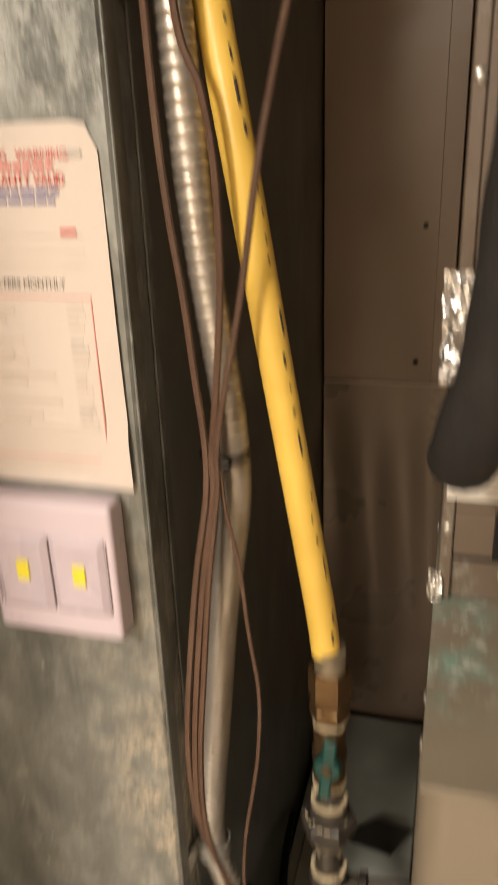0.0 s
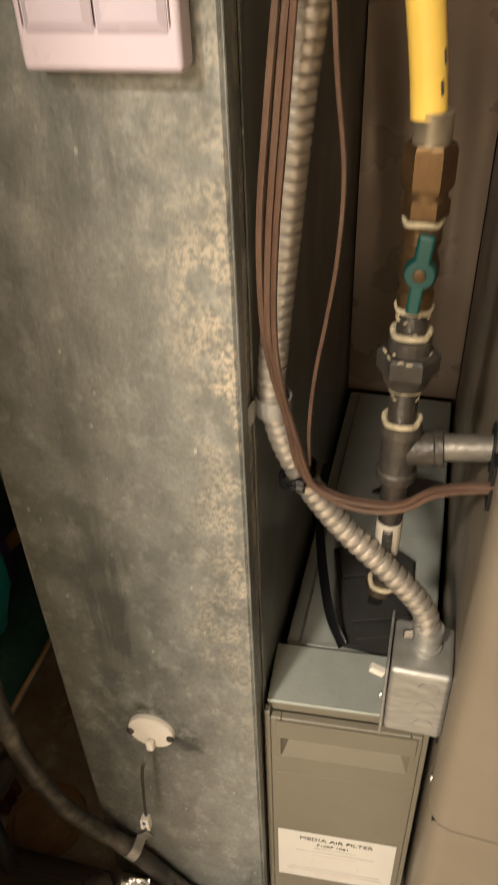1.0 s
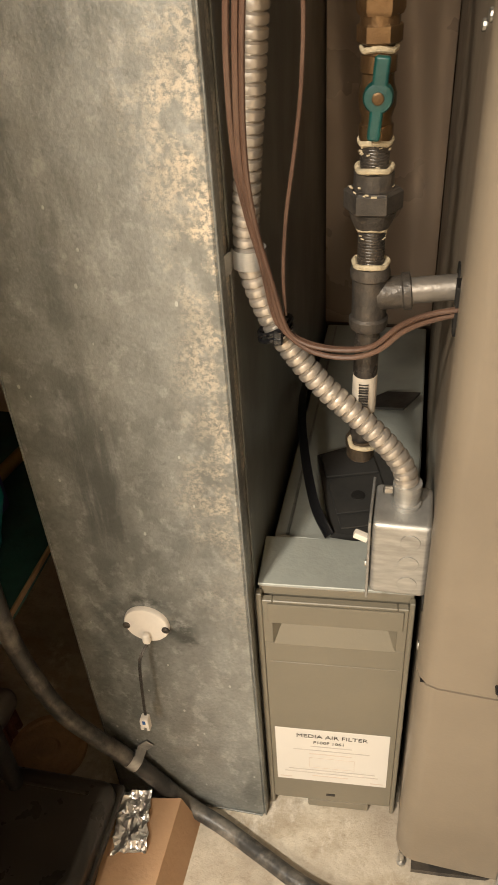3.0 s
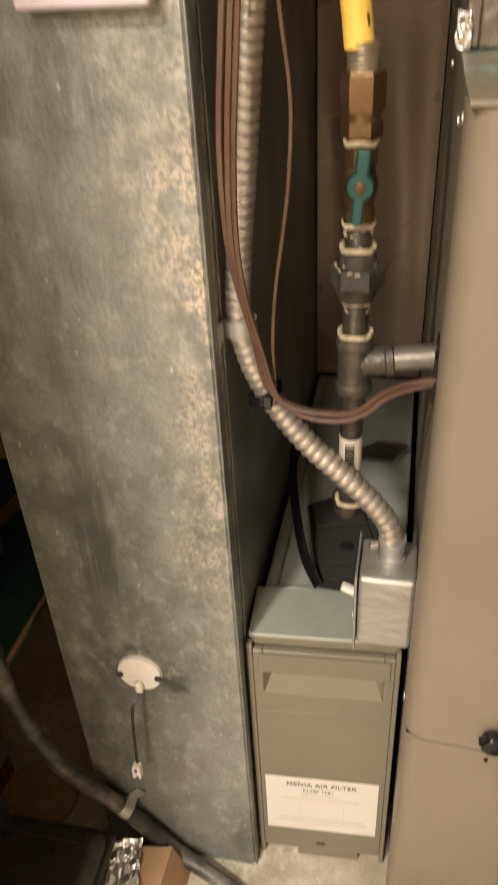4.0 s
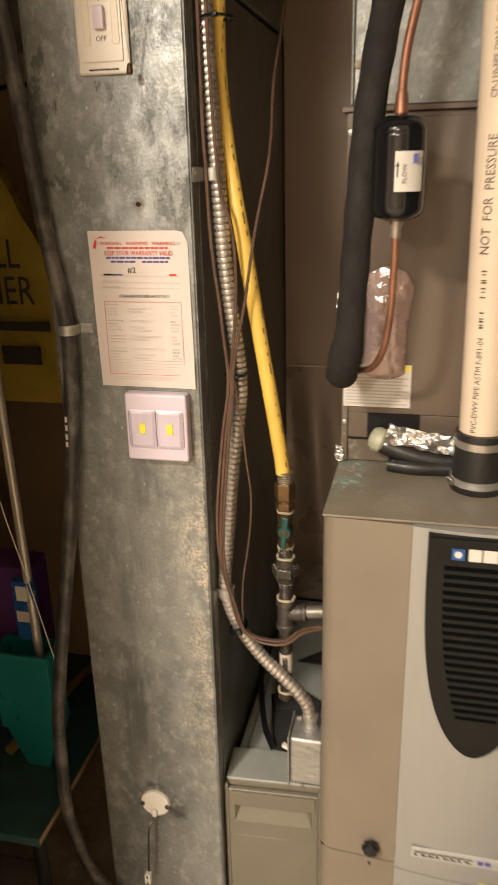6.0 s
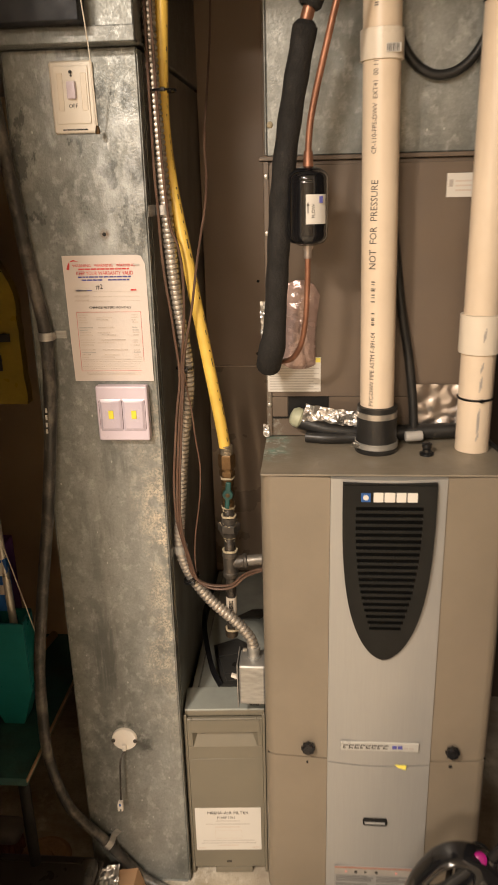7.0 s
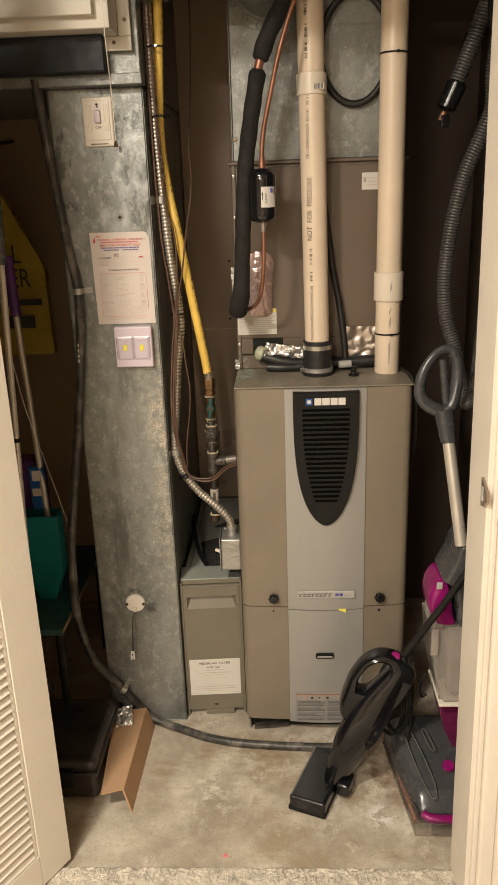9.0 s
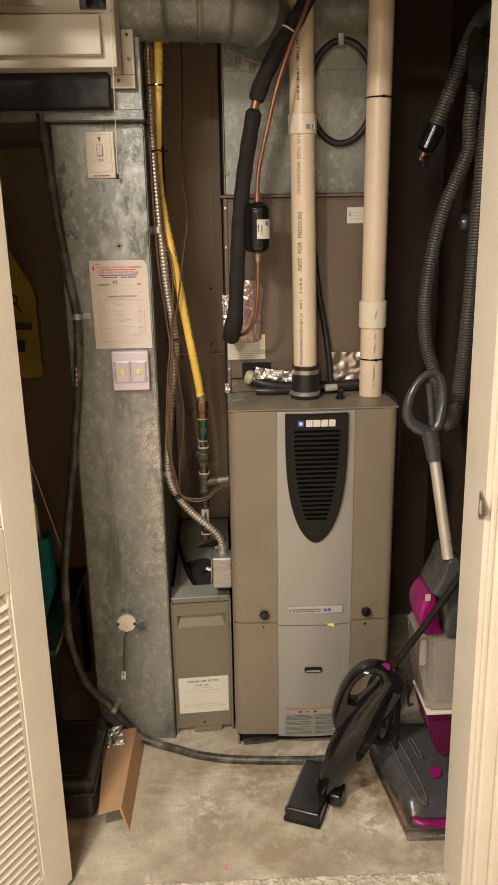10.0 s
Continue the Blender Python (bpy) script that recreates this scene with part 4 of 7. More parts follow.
def furnace():
    f = thing("furnace", (0.223, 0.35, 0.0), "taupe gas furnace with a silver centre panel and black grille", "furnace")
    part("cabinet", box(0.002, 0.443, 0.032, 0.715, 0.020, 1.016, 0.004), TAUPE, f)
    part("top_sheet", box(0.001, 0.444, -0.003, 0.716, 1.0170, 1.021, 0.0015), TAUPE_TOP, f, "dusty top sheet with green stains")
    part("base", box(0.010, 0.435, 0.025, 0.705, 0.0, 0.0195), DULL_BLACK, f)
    # black strip standing in for the shade below the door
    part("toe_shade", box(0.006, 0.439, 0.0225, 0.0318, 0.0, 0.0410), DULL_BLACK, f, "black strip for the shade under the door")
    part("bent_strip", slab([(0.022, 0.001), (0.060, 0.004), (0.116, 0.014), (0.122, 0.021), (0.090, 0.017), (0.050, 0.012), (0.022, 0.009)], 0.003, 0.0222), IRON, f, "bent dark metal strip")
    part("levelling_foot", lathe([(0, 0.0065), (0.004, 0.0065), (0.005, 0.0035), (0.030, 0.0035)], (0.009, 0.014, 0.0), (0.009, 0.014, 0.1), 10), SCREW, f)

    def door_poly(x0, x1, yb):
        return [(x0, yb), (x0, 0.022), (x0 + 0.003, 0.011), (x0 + 0.010, 0.003), (x0 + 0.022, -0.001), (0.125, -0.007), (0.125, yb)] if x0 < 0.1 else [(0.329, yb), (0.329, -0.007), (x1 - 0.022, -0.001), (x1 - 0.010, 0.003), (x1 - 0.003, 0.011), (x1, 0.022), (x1, yb)]

    strip = [(0.1255 + 0.203 * i / 12, -0.0105 - 0.0085 * math.sin(math.pi * i / 12)) for i in range(13)]
    strip_poly = [(0.1255, 0.031), *strip, (0.3285, 0.031)]
    for name, z0, z1 in (("upper_door_panel", 0.4085, 1.0160), ("lower_door_panel", 0.0420, 0.4055)):
        part(name, extrude(door_poly(0.0, 0, 0.0315), z0, z1), TAUPE, f)
        part(name, extrude(door_poly(0.3, 0.445, 0.0315), z0, z1), TAUPE, f)
    upper = part("centre_panel", extrude(strip_poly, 0.4030, 1.0162), SILVER, f, "silver-grey bowed centre panel")
    lower = part("centre_panel", extrude(strip_poly, 0.0390, 0.4005), SILVER, f, "silver-grey bowed centre panel")
    part("door_gap", box(0.004, 0.441, 0.006, 0.030, 0.4056, 0.4084), DULL_BLACK, f)

    def half(z, k=1.0):
        t = min(1, max(0, (1.0115 - z) / 0.357))
        return k * 0.0815 * max(0.0, 1 - t**3.2) ** 0.56

    # the shield-shaped grille, its rim and slots
    n = 40
    zs = [0.6545 + 0.357 * (i / n) ** 2.2 for i in range(n + 1)]
    cx = 0.2280
    outline = [(cx - half(z), z) for z in reversed(zs)] + [(cx + half(z), z) for z in zs[1:]]
    bm = slab(outline, -0.0245, -0.004)
    bmesh.ops.bevel(bm, geom=[e for e in bm.edges if all(v.co.y < -0.024 for v in e.verts)], offset=0.003, segments=2, affect="EDGES")
    g = part("grille", bm, GRILLE_BLACK, f, "shield-shaped charcoal plastic grille")
    for i in range(20):
        z = 0.966 - i * 0.01272
        w = half(z, 0.72 - 0.20 * (i / 19) ** 2.6)
        part("slot", box(cx - w, cx + w, -0.0250, -0.0246, z - 0.0036, z + 0.0026), VOID, g)
        if i:
            part("slat", box(cx - w, cx + w, -0.0272, -0.0246, z + 0.0034, z + 0.0086, 0.0012, 2), GRILLE_BLACK, g)
    # maker's mark as plain shapes
    part("mark", box(0.1780, 0.1945, -0.0254, -0.0246, 0.9785, 0.9950), BLUE, g, "blue square emblem")
    part("mark", lathe([(0, 0.0052), (0.0006, 0.0052)], (0.1862, -0.0254, 0.9868), (0.1862, -0.03, 0.9868), 8), LABEL_WHITE, g)
    for x0, x1 in ((0.1995, 0.2165), (0.2183, 0.2370), (0.2390, 0.2560), (0.2580, 0.2755)):
        part("mark", box(x0, x1, -0.0256, -0.0246, 0.9780, 0.9960, 0.0008, 1), LABEL_WHITE, g, "white block of the maker's mark")
    # name badge, handle slot, labels
    part("name_badge", box(0.151, 0.304, -0.0205, -0.0178, 0.440, 0.461, 0.001, 1), BADGE, upper, "grey model name strip")
    for k in range(8):
        x = 0.156 + k * 0.0112
        m = Matrix.Translation((x + 0.0048, -0.0208, 0.4502)) @ Matrix(((1, 0, 0.28, 0), (0, 1, 0, 0), (0, 0, 1, 0), (0, 0, 0, 1)))
        part("mark", join(box(-0.0046, 0.0046, -0.0003, 0.0002, 0.0022, 0.0044, m=m), box(-0.0046, 0.0046 if k % 3 else 0.001, -0.0003, 0.0002, -0.0044, -0.0022, m=m), box(-0.0046, -0.0026, -0.0003, 0.0002, -0.0021, 0.0021, m=m)), INK, upper)
    for k in range(4):
        x = 0.252 + k * 0.011
        part("mark", box(x, x + 0.009, -0.0211, -0.0206, 0.4465, 0.4545 - 0.004 * (k > 1), 0.0003, 1), INK_BLUE if k < 2 else INK_GREY, upper)
    part("pull_slot", box(0.199, 0.249, -0.0205, -0.0180, 0.254, 0.270, 0.006, 3), DULL_BLACK, lower, "dark recessed hand slot")
    part("slot_lip", box(0.203, 0.245, -0.0212, -0.0195, 0.252, 0.2595, 0.0008, 1), SILVER, lower)
    part("warning_label", box(0.143, 0.314, -0.0200, -0.0165, 0.046, 0.137, 0.001, 1), surf("printed_label", (0.27, 0.26, 0.245), 0.4, 0.0, 0.1, 30.0, 200.0, 0.02), lower, "grey printed warning label")
    part("label_band", box(0.143, 0.314, -0.0206, -0.0201, 0.1335, 0.1368), surf("rust_red_band", (0.34, 0.13, 0.075), 0.5), lower)
    part("label_band", box(0.143, 0.314, -0.0206, -0.0201, 0.1165, 0.1325), surf("tan_label_band", (0.33, 0.30, 0.265), 0.5, 0.0, 0.1, 40.0), lower)
    for k, (col, x) in enumerate(((INK_PINK, 0.167), (INK, 0.188), (INK, 0.208), (INK, 0.231), (INK_PINK, 0.272))):
        part("pictogram", lathe([(0, 0.0042), (0.0004, 0.0042)], (x, -0.0207, 0.1245), (x, -0.03, 0.1245), 3 + 2 * (k % 2)), col, lower)
    rng = random.Random(5)
    for k in range(15):
        z = 0.1120 - k * 0.0043
        if k in (4, 8, 12):
            continue
        for x0, x1 in ((0.147, 0.225), (0.231, 0.309)):
            bar(x0, x1 - rng.choice((0, 0.004, 0.012, 0.03)), z - 0.0011, z + 0.0011, -0.0201, SMALL_PRINT, lower)
    part("yellow_tag", slab([(0.258, 0.408), (0.282, 0.408), (0.280, 0.3965), (0.266, 0.4015)], -0.0212, -0.0205), TAG_YELLOW, lower, "small yellow tag")
    for x in (0.087, 0.371):
        k = part("door_knob", lathe([(0, 0.006), (0.004, 0.006), (0.006, 0.0115), (0.016, 0.0125), (0.019, 0.0105), (0.020, 0.004)], (x, -0.0035, 0.437), (x, -0.03, 0.437), 18), BLACK_PLASTIC, f, "black knurled door knob")
        for a in range(8):
            t = 2 * math.pi * a / 8
            part("ridge", rod((x + 0.012 * math.cos(t), -0.0105, 0.437 + 0.012 * math.sin(t)), (x + 0.012 * math.cos(t), -0.019, 0.437 + 0.012 * math.sin(t)), 0.0022, 6), BLACK_PLASTIC, k)
        part("screw_hole", rod((x, -0.0034, 0.394), (x, -0.0048, 0.394), 0.0042, 10), DULL_BLACK, f)
    part("side_knockout", rod((0.0018, 0.075, 0.455), (0.0004, 0.075, 0.455), 0.014, 16), DULL_BLACK, f)
    part("side_screw", lathe([(0, 0.005), (0.002, 0.005), (0.003, 0.003)], (0.0018, 0.045, 0.415), (-0.01, 0.045, 0.415), 10), SCREW, f)
    for y, z in ((0.12, 0.985), (0.40, 0.985), (0.055, 1.000)):
        part("side_screw", lathe([(0, 0.0045), (0.002, 0.0045), (0.003, 0.003)], (0.0018, y, z), (-0.01, y, z), 10), SCREW, f)
    part("gas_inlet", lathe([(0, 0.020), (0.0012, 0.020), (0.0014, 0.011)], (0.0018, 0.093, 0.803), (-0.01, 0.093, 0.803), 18), DULL_BLACK, f, "dark gas inlet hole")
    part("wire_inlet", box(-0.0006, 0.0018, 0.034, 0.054, 0.788, 0.830, 0.004, 2), DULL_BLACK, f)
    return f


furnace()


def coil_cabinet():
    c = thing("coil_cabinet", (0.223, 0.45, 1.03), "brown enamelled cooling coil cabinet on top of the furnace", "coil cabinet")
    part("cabinet", box(0.003, 0.442, 0.183, 0.692, 1.0225, 1.545, 0.002), COIL_CORRODED, c)
    part("top_flange", box(-0.004, 0.449, 0.172, 0.1825, 1.546, 1.5535, 0.001, 1), COIL_PAINT, c)
    part("top_flange", box(-0.004, 0.449, 0.1830, 0.695, 1.5455, 1.5525, 0.001, 1), COIL_PAINT, c)
    part("front_panel", box(0.014, 0.436, 0.178, 0.1828, 1.106, 1.538, 0.0015), COIL_PAINT, c)
    part("panel_tab", box(0.014, 0.045, 0.1785, 0.1828, 1.064, 1.1055, 0.0012), COIL_PAINT, c)
    part("drain_opening", box(0.046, 0.126, 0.1800, 0.1826, 1.060, 1.1055), DULL_BLACK, c, "dark drain opening")
    part("panel_tab", box(0.1265, 0.436, 0.1785, 0.1828, 1.064, 1.1055, 0.0012), COIL_PAINT, c)
    part("panel_gap", box(0.014, 0.0455, 0.1800, 0.1826, 1.0600, 1.0635), DULL_BLACK, c)
    part("corner_flange", box(0.0035, 0.0135, 0.176, 0.1828, 1.024, 1.545, 0.001, 1), COIL_CORRODED, c)
    for z in (1.09, 1.26, 1.42, 1.52):
        part("screw", lathe([(0, 0.0045), (0.002, 0.0045), (0.0032, 0.0025)], (0.009, 0.1758, z), (0.009, 0.17, z), 8), SCREW, c)
    sticker = part("sticker", box(0.332, 0.380, 0.1770, 0.1776, 1.477, 1.518, 0.0002, 1), LABEL_WHITE, c, "white rating sticker")
    part("printed_bar", box(0.336, 0.343, 0.1763, 0.1769, 1.495, 1.507, 0.0002, 1), INK_GREY, sticker)
    for k in range(3):
        part("printed_bar", box(0.347, 0.376, 0.1763, 0.1769, 1.503 - k * 0.008, 1.506 - k * 0.008), INK_FAINT, sticker)
    lab = part("rating_label", box(0.006, 0.110, 0.1748, 0.1756, 1.117, 1.186, 0.0002, 1), LABEL_WHITE, c, "white printed rating label with a yellow corner")
    part("printed_bar", box(0.095, 0.109, 0.1740, 0.1747, 1.176, 1.185), TAG_YELLOW, lab)
    for k in range(10):
        part("printed_bar", box(0.010, 0.106 - 0.010 * (k % 2), 0.1740, 0.1747, 1.1215 + 0.0052 * k, 1.1235 + 0.0052 * k), INK_SOFT, lab)
    c.location.y += 0.024
    return c


coil_cabinet()


def supply_plenum():
    p = thing("supply_plenum", (0.23, 0.45, 1.555), "galvanised sheet metal supply plenum over the coil cabinet", "duct")
    part("plenum_wall", box(0.010, 0.440, 0.190, 0.690, 1.554, 2.415, 0.002, 1), GALV, p)
    part("side_seam", box(0.0065, 0.0098, 0.188, 0.205, 1.556, 2.41, 0.001, 1), GALV_DARK, p)
    part("cross_seam", box(0.012, 0.438, 0.1885, 0.1898, 1.852, 1.857), GALV_DARK, p)
    part("sealant_blob", lathe([(0, 0.006), (0.003, 0.005), (0.005, 0.001)], (0.016, 0.1896, 1.607), (0.016, 0.18, 1.607), 10), SEALANT, p)
    p.location.y += 0.024
    return p


supply_plenum()

# the brown sheet metal panel on the back wall between duct and coil cabinet
bp = thing("back_panel", (-0.09, 0.72, 0.45), "brown painted sheet metal panel with a cross seam", "panel")
part("upper_sheet", box(-0.180, 0.000, 0.708, 0.7395, 1.051, 2.415, 0.001, 1), PANEL_PAINT, bp)


def buckled_sheet(x0, x1, y, z0, z1, deep, nx=28, nz=24):
    """A sheet that bulges in soft upright waves, fading out at its fixed edges."""
    bm = bmesh.new()
    grid = []
    for i in range(nx + 1):
        u = i / nx
        row = []
        for k in range(nz + 1):
            w = k / nz
            wave = math.sin(2 * math.pi * (1.55 * u + 0.35 * w * w)) * math.sin(math.pi * u) ** 0.6
            fade = min(1.0, 4.0 * (1 - w)) * min(1.0, 5.0 * w)
            row.append(bm.verts.new((x0 + (x1 - x0) * u, y + deep * wave * fade, z0 + (z1 - z0) * w)))
        grid.append(row)
    for i in range(nx):
        for k in range(nz):
            bm.faces.new((grid[i][k], grid[i + 1][k], grid[i + 1][k + 1], grid[i][k + 1]))
    g = bmesh.ops.extrude_face_region(bm, geom=bm.faces[:])
    for v in g["geom"]:
        if isinstance(v, bmesh.types.BMVert):
            v.co.y = 0.7395
    return bm


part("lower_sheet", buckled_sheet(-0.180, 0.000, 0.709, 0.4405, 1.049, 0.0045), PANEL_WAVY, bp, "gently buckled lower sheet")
part("edge_fold", box(-0.026, -0.0005, 0.702, 0.7075, 1.056, 2.41, 0.001, 1), PANEL_PAINT, bp)
part("cross_seam", box(-0.178, -0.002, 0.7040, 0.7058, 1.0470, 1.0515, 0.0006, 1), surf("pale_seam_edge", (0.56, 0.44, 0.34), 0.45, 0.0, 0.1, 30.0), bp)
for px, pz in ((-0.048, 1.082), (-0.043, 1.270)):
    part("screw_hole", rod((px, 0.7082, pz), (px, 0.7066, pz), 0.0038, 8), DULL_BLACK, bp)

# ---- media filter cabinet ----


def filter_cabinet():
    c = thing("filter_cabinet", (-0.092, 0.35, 0.0), "taupe media air filter cabinet on the floor beside the furnace", "filter cabinet")
    part("cabinet", join(box(-0.176, -0.006, 0.0945, 0.160, 0.003, 0.446, 0.002), box(-0.176, -0.006, 0.086, 0.0944, 0.4325, 0.446, 0.001, 1)), FILTER_PAINT, c)
    part("top_cap", box(-0.1765, -0.0055, 0.0845, 0.1605, 0.4465, 0.4505, 0.001, 1), CAP_ZINC, c)
    part("transition", box(-0.174, -0.006, 0.1615, 0.700, 0.003, 0.440, 0.002, 1), CAP_ZINC, c, "galvanised transition box behind the filter")
    part("transition_seam", box(-0.160, -0.157, 0.165, 0.690, 0.4402, 0.4425), GALV_DARK, c)
    door = part("door", box(-0.172, -0.011, 0.0765, 0.0858, 0.020, 0.3600, 0.0015), FILTER_PAINT, c)
    part("door_stile", box(-0.172, -0.1605, 0.0765, 0.0858, 0.3602, 0.432, 0.001, 1), FILTER_PAINT, door)
    part("door_stile", box(-0.0225, -0.011, 0.0765, 0.0858, 0.3602, 0.432, 0.001, 1), FILTER_PAINT, door)
    part("door_head", box(-0.1603, -0.0227, 0.0765, 0.0858, 0.4005, 0.432, 0.001, 1), FILTER_PAINT, door)
    pk = bmesh.new()
    lo = [pk.verts.new(v) for v in ((-0.1602, 0.0768, 0.3600), (-0.0228, 0.0768, 0.3600), (-0.0360, 0.0930, 0.3960), (-0.1480, 0.0930, 0.3960))]
    up = [pk.verts.new(v) for v in ((-0.1602, 0.0768, 0.4005), (-0.0228, 0.0768, 0.4005))]
    pk.faces.new(lo)
    pk.faces.new((lo[0], lo[3], up[0])), pk.faces.new((lo[1], up[1], lo[2])), pk.faces.new((up[0], lo[3], lo[2], up[1]))
    part("hand_recess", pk, FILTER_PAINT, door, "sloping hand recess")
    part("header_band", box(-0.1660, -0.0160, 0.0735, 0.0764, 0.3985, 0.4290, 0.0012, 2), FILTER_PAINT, door)
    part("step", box(-0.166, -0.016, 0.0757, 0.0764, 0.326, 0.3274, 0.0003, 1), FILTER_PAINT, door)
    part("side_rail", box(-0.1785, -0.1722, 0.0760, 0.0856, 0.003, 0.442, 0.001, 1), FILTER_PAINT, c)
    part("side_rail", box(-0.0108, -0.0050, 0.0760, 0.0856, 0.003, 0.442, 0.001, 1), FILTER_PAINT, c)
    lab = part("label", box(-0.166, -0.0185, 0.0756, 0.0763, 0.071, 0.192, 0.0002, 1), LABEL_WHITE, door, "white printed filter label")
    y = 0.0752
    writing("MEDIA AIR FILTER", 0.0108, front(-0.0925, y, 0.178), INK, lab, wide=1.08)
    writing("F100F 1061", 0.0088, front(-0.096, y, 0.1645), INK, lab)
    for z, x0, x1, ink in ((0.1545, -0.120, -0.066, INK_GREY), (0.1455, -0.143, -0.043, INK_GREY), (0.137, -0.122, -0.066, INK_FAINT), (0.098, -0.150, -0.034, INK_GREY), (0.091, -0.155, -0.030, INK_GREY), (0.084, -0.118, -0.070, INK_FAINT), (0.077, -0.162, -0.146, INK_FAINT), (0.077, -0.040, -0.023, INK_FAINT)):
        bar(x0, x1, z, z + 0.0017, y + 0.0003, INK_FAINT if ink is INK_FAINT else INK_SOFT, lab)
    for z in (0.105, 0.128):
        bar(-0.122, -0.062, z, z + 0.0005, y + 0.0003, INK_FAINT, lab, "frame_line")
    for x in (-0.122, -0.0625):
        bar(x, x + 0.0005, 0.1055, 0.128, y + 0.0003, INK_FAINT, lab, "frame_line")
    part("catch_slot", box(-0.099, -0.087, 0.0757, 0.0764, 0.034, 0.039), INK, door)
    part("bottom_catch", box(-0.125, -0.040, 0.0765, 0.0850, 0.002, 0.0185, 0.002), FILTER_PAINT, c)
    # the cabinet stands a few degrees askew before its transition box
    hinge = Vector((-0.0055, 0.0765, 0.0)) - world_of(c).translation
    askew = Matrix.Translation(hinge) @ Matrix.Rotation(radians(3.7), 4, "Z") @ Matrix.Translation(-hinge)
    for o in c.children:
        if not o.name.startswith("transition"):
            o.matrix_basis = askew @ o.matrix_basis
    return c


filter_cabinet()


def black_reservoir():
    """A black moulded guard lying on the filter's transition box."""
    p = thing("black_plastic_guard", (-0.09, 0.3, 0.441), "folded black plastic guard lying on the filter box", "plastic guard")
    plate = [(-0.142, 0.312), (-0.088, 0.345), (-0.040, 0.310), (-0.036, 0.172), (-0.062, 0.163), (-0.108, 0.166)]
    part("plate", extrude(plate, 0.4415, 0.4500), PLATE_BLACK, p)
    m = pose(-0.088, 0.243, 0.4505, 0, 0, 17)
    part("panel", box(-0.028, 0.040, 0.030, 0.078, 0.0, 0.0040, 0.0012, m=m), PLATE_BLACK, p)
    part("panel", box(-0.028, 0.040, -0.040, 0.026, 0.0, 0.0030, 0.0012, m=m), PLATE_BLACK, p)
    part("panel", box(-0.028, 0.030, -0.066, -0.044, 0.0, 0.0025, 0.0010, m=m), PLATE_BLACK, p)
    part("dimple", lathe([(0, 0.009), (0.0012, 0.0085), (0.0016, 0.002)], m @ Vector((0.004, -0.012, 0.003)), m @ Vector((0.004, -0.012, 0.02)), 16), DULL_BLACK, p)
    flap = [(-0.108, 0.440), (-0.060, 0.478), (-0.012, 0.455), (-0.034, 0.405)]
    wing = extrude(flap, 0.4425, 0.4465)
    for v in wing.verts:
        v.co.z += max(0.0, 0.25 * (v.co.x + 0.108) - 0.2 * (v.co.y - 0.44))
    part("wing", wing, PLATE_BLACK, p)
    pts = [(-0.172, 0.420, 0.500), (-0.168, 0.360, 0.510), (-0.160, 0.300, 0.506), (-0.146, 0.240, 0.490), (-0.128, 0.190, 0.466), (-0.108, 0.162, 0.448)]
    part("strap", sweep(spline(pts, 0.008), 0.0075, 12, flat=0.3), GLOSS_BLACK, p, "shiny bowed black strap")
    return p


black_reservoir()


def service_switch():
    b = thing("electrical_box", (-0.03, 0.07, 0.494), "galvanised electrical box with a white toggle, fixed to the furnace", "electrical box")
    part("box_body", box(-0.0545, 0.0012, 0.036, 0.098, 0.4965, 0.590, 0.006, 3), ZINC, b)
    part("cover", box(-0.0575, -0.0548, 0.0325, 0.1015, 0.4925, 0.5935, 0.0012, 2), ZINC, b)
    for z in (0.515, 0.5425, 0.570):
        part("knockout", lathe([(0, 0.0095), (0.0006, 0.0095), (0.0008, 0.0088)], (-0.018, 0.0358, z), (-0.018, 0.03, z), 18), ZINC, b)
    part("toggle", box(-0.0150, 0.0, -0.0040, 0.0040, -0.0035, 0.0035, 0.0012, 2, m=pose(-0.0587, 0.068, 0.540, 0, 24, 0)), WHITE_PLASTIC, b, "white toggle")
    part("bottom_lug", box(-0.0350, -0.0140, 0.0500, 0.0800, 0.4840, 0.4962, 0.002), DULL_BLACK, b)
    part("screw", rod((-0.0586, 0.067, 0.507), (-0.0605, 0.067, 0.507), 0.0035, 10), SCREW, b)
    return b


service_switch()


def flexible_conduit():
    c = thing("flexible_conduit", (-0.16, 0.085, 0.6), "flexible armoured steel cable from the ceiling down to the electrical box", "conduit")
    pts = [(-0.160, 0.090, 2.40), (-0.163, 0.088, 2.1), (-0.166, 0.085, 1.876), (-0.1665, 0.084, 1.678), (-0.1575, 0.083, 1.481), (-0.1515, 0.083, 1.375), (-0.1455, 0.083, 1.306), (-0.1350, 0.083, 1.225), (-0.1330, 0.083, 1.165), (-0.140, 0.083, 1.107), (-0.148, 0.083, 1.050), (-0.157, 0.083, 0.960), (-0.164, 0.083, 0.890), (-0.167, 0.084, 0.830), (-0.150, 0.084, 0.772), (-0.111, 0.080, 0.716), (-0.058, 0.073, 0.668), (-0.032, 0.070, 0.637), (-0.0245, 0.068, 0.612)]
    part("armour", ribbed(pts, 0.0113, 0.0088, 0.0030, 16), STEEL, c)
    part("connector", lathe([(0, 0.0135), (0.012, 0.0135), (0.0125, 0.0118), (0.022, 0.0118), (0.0225, 0.014), (0.030, 0.014)], (-0.0245, 0.068, 0.617), (-0.0245, 0.068, 0.587), 18), ZINC, c)
    part("connector_screw", rod((-0.038, 0.062, 0.611), (-0.046, 0.060, 0.612), 0.004, 8, 0.001), SCREW, c)
    return c


flexible_conduit()


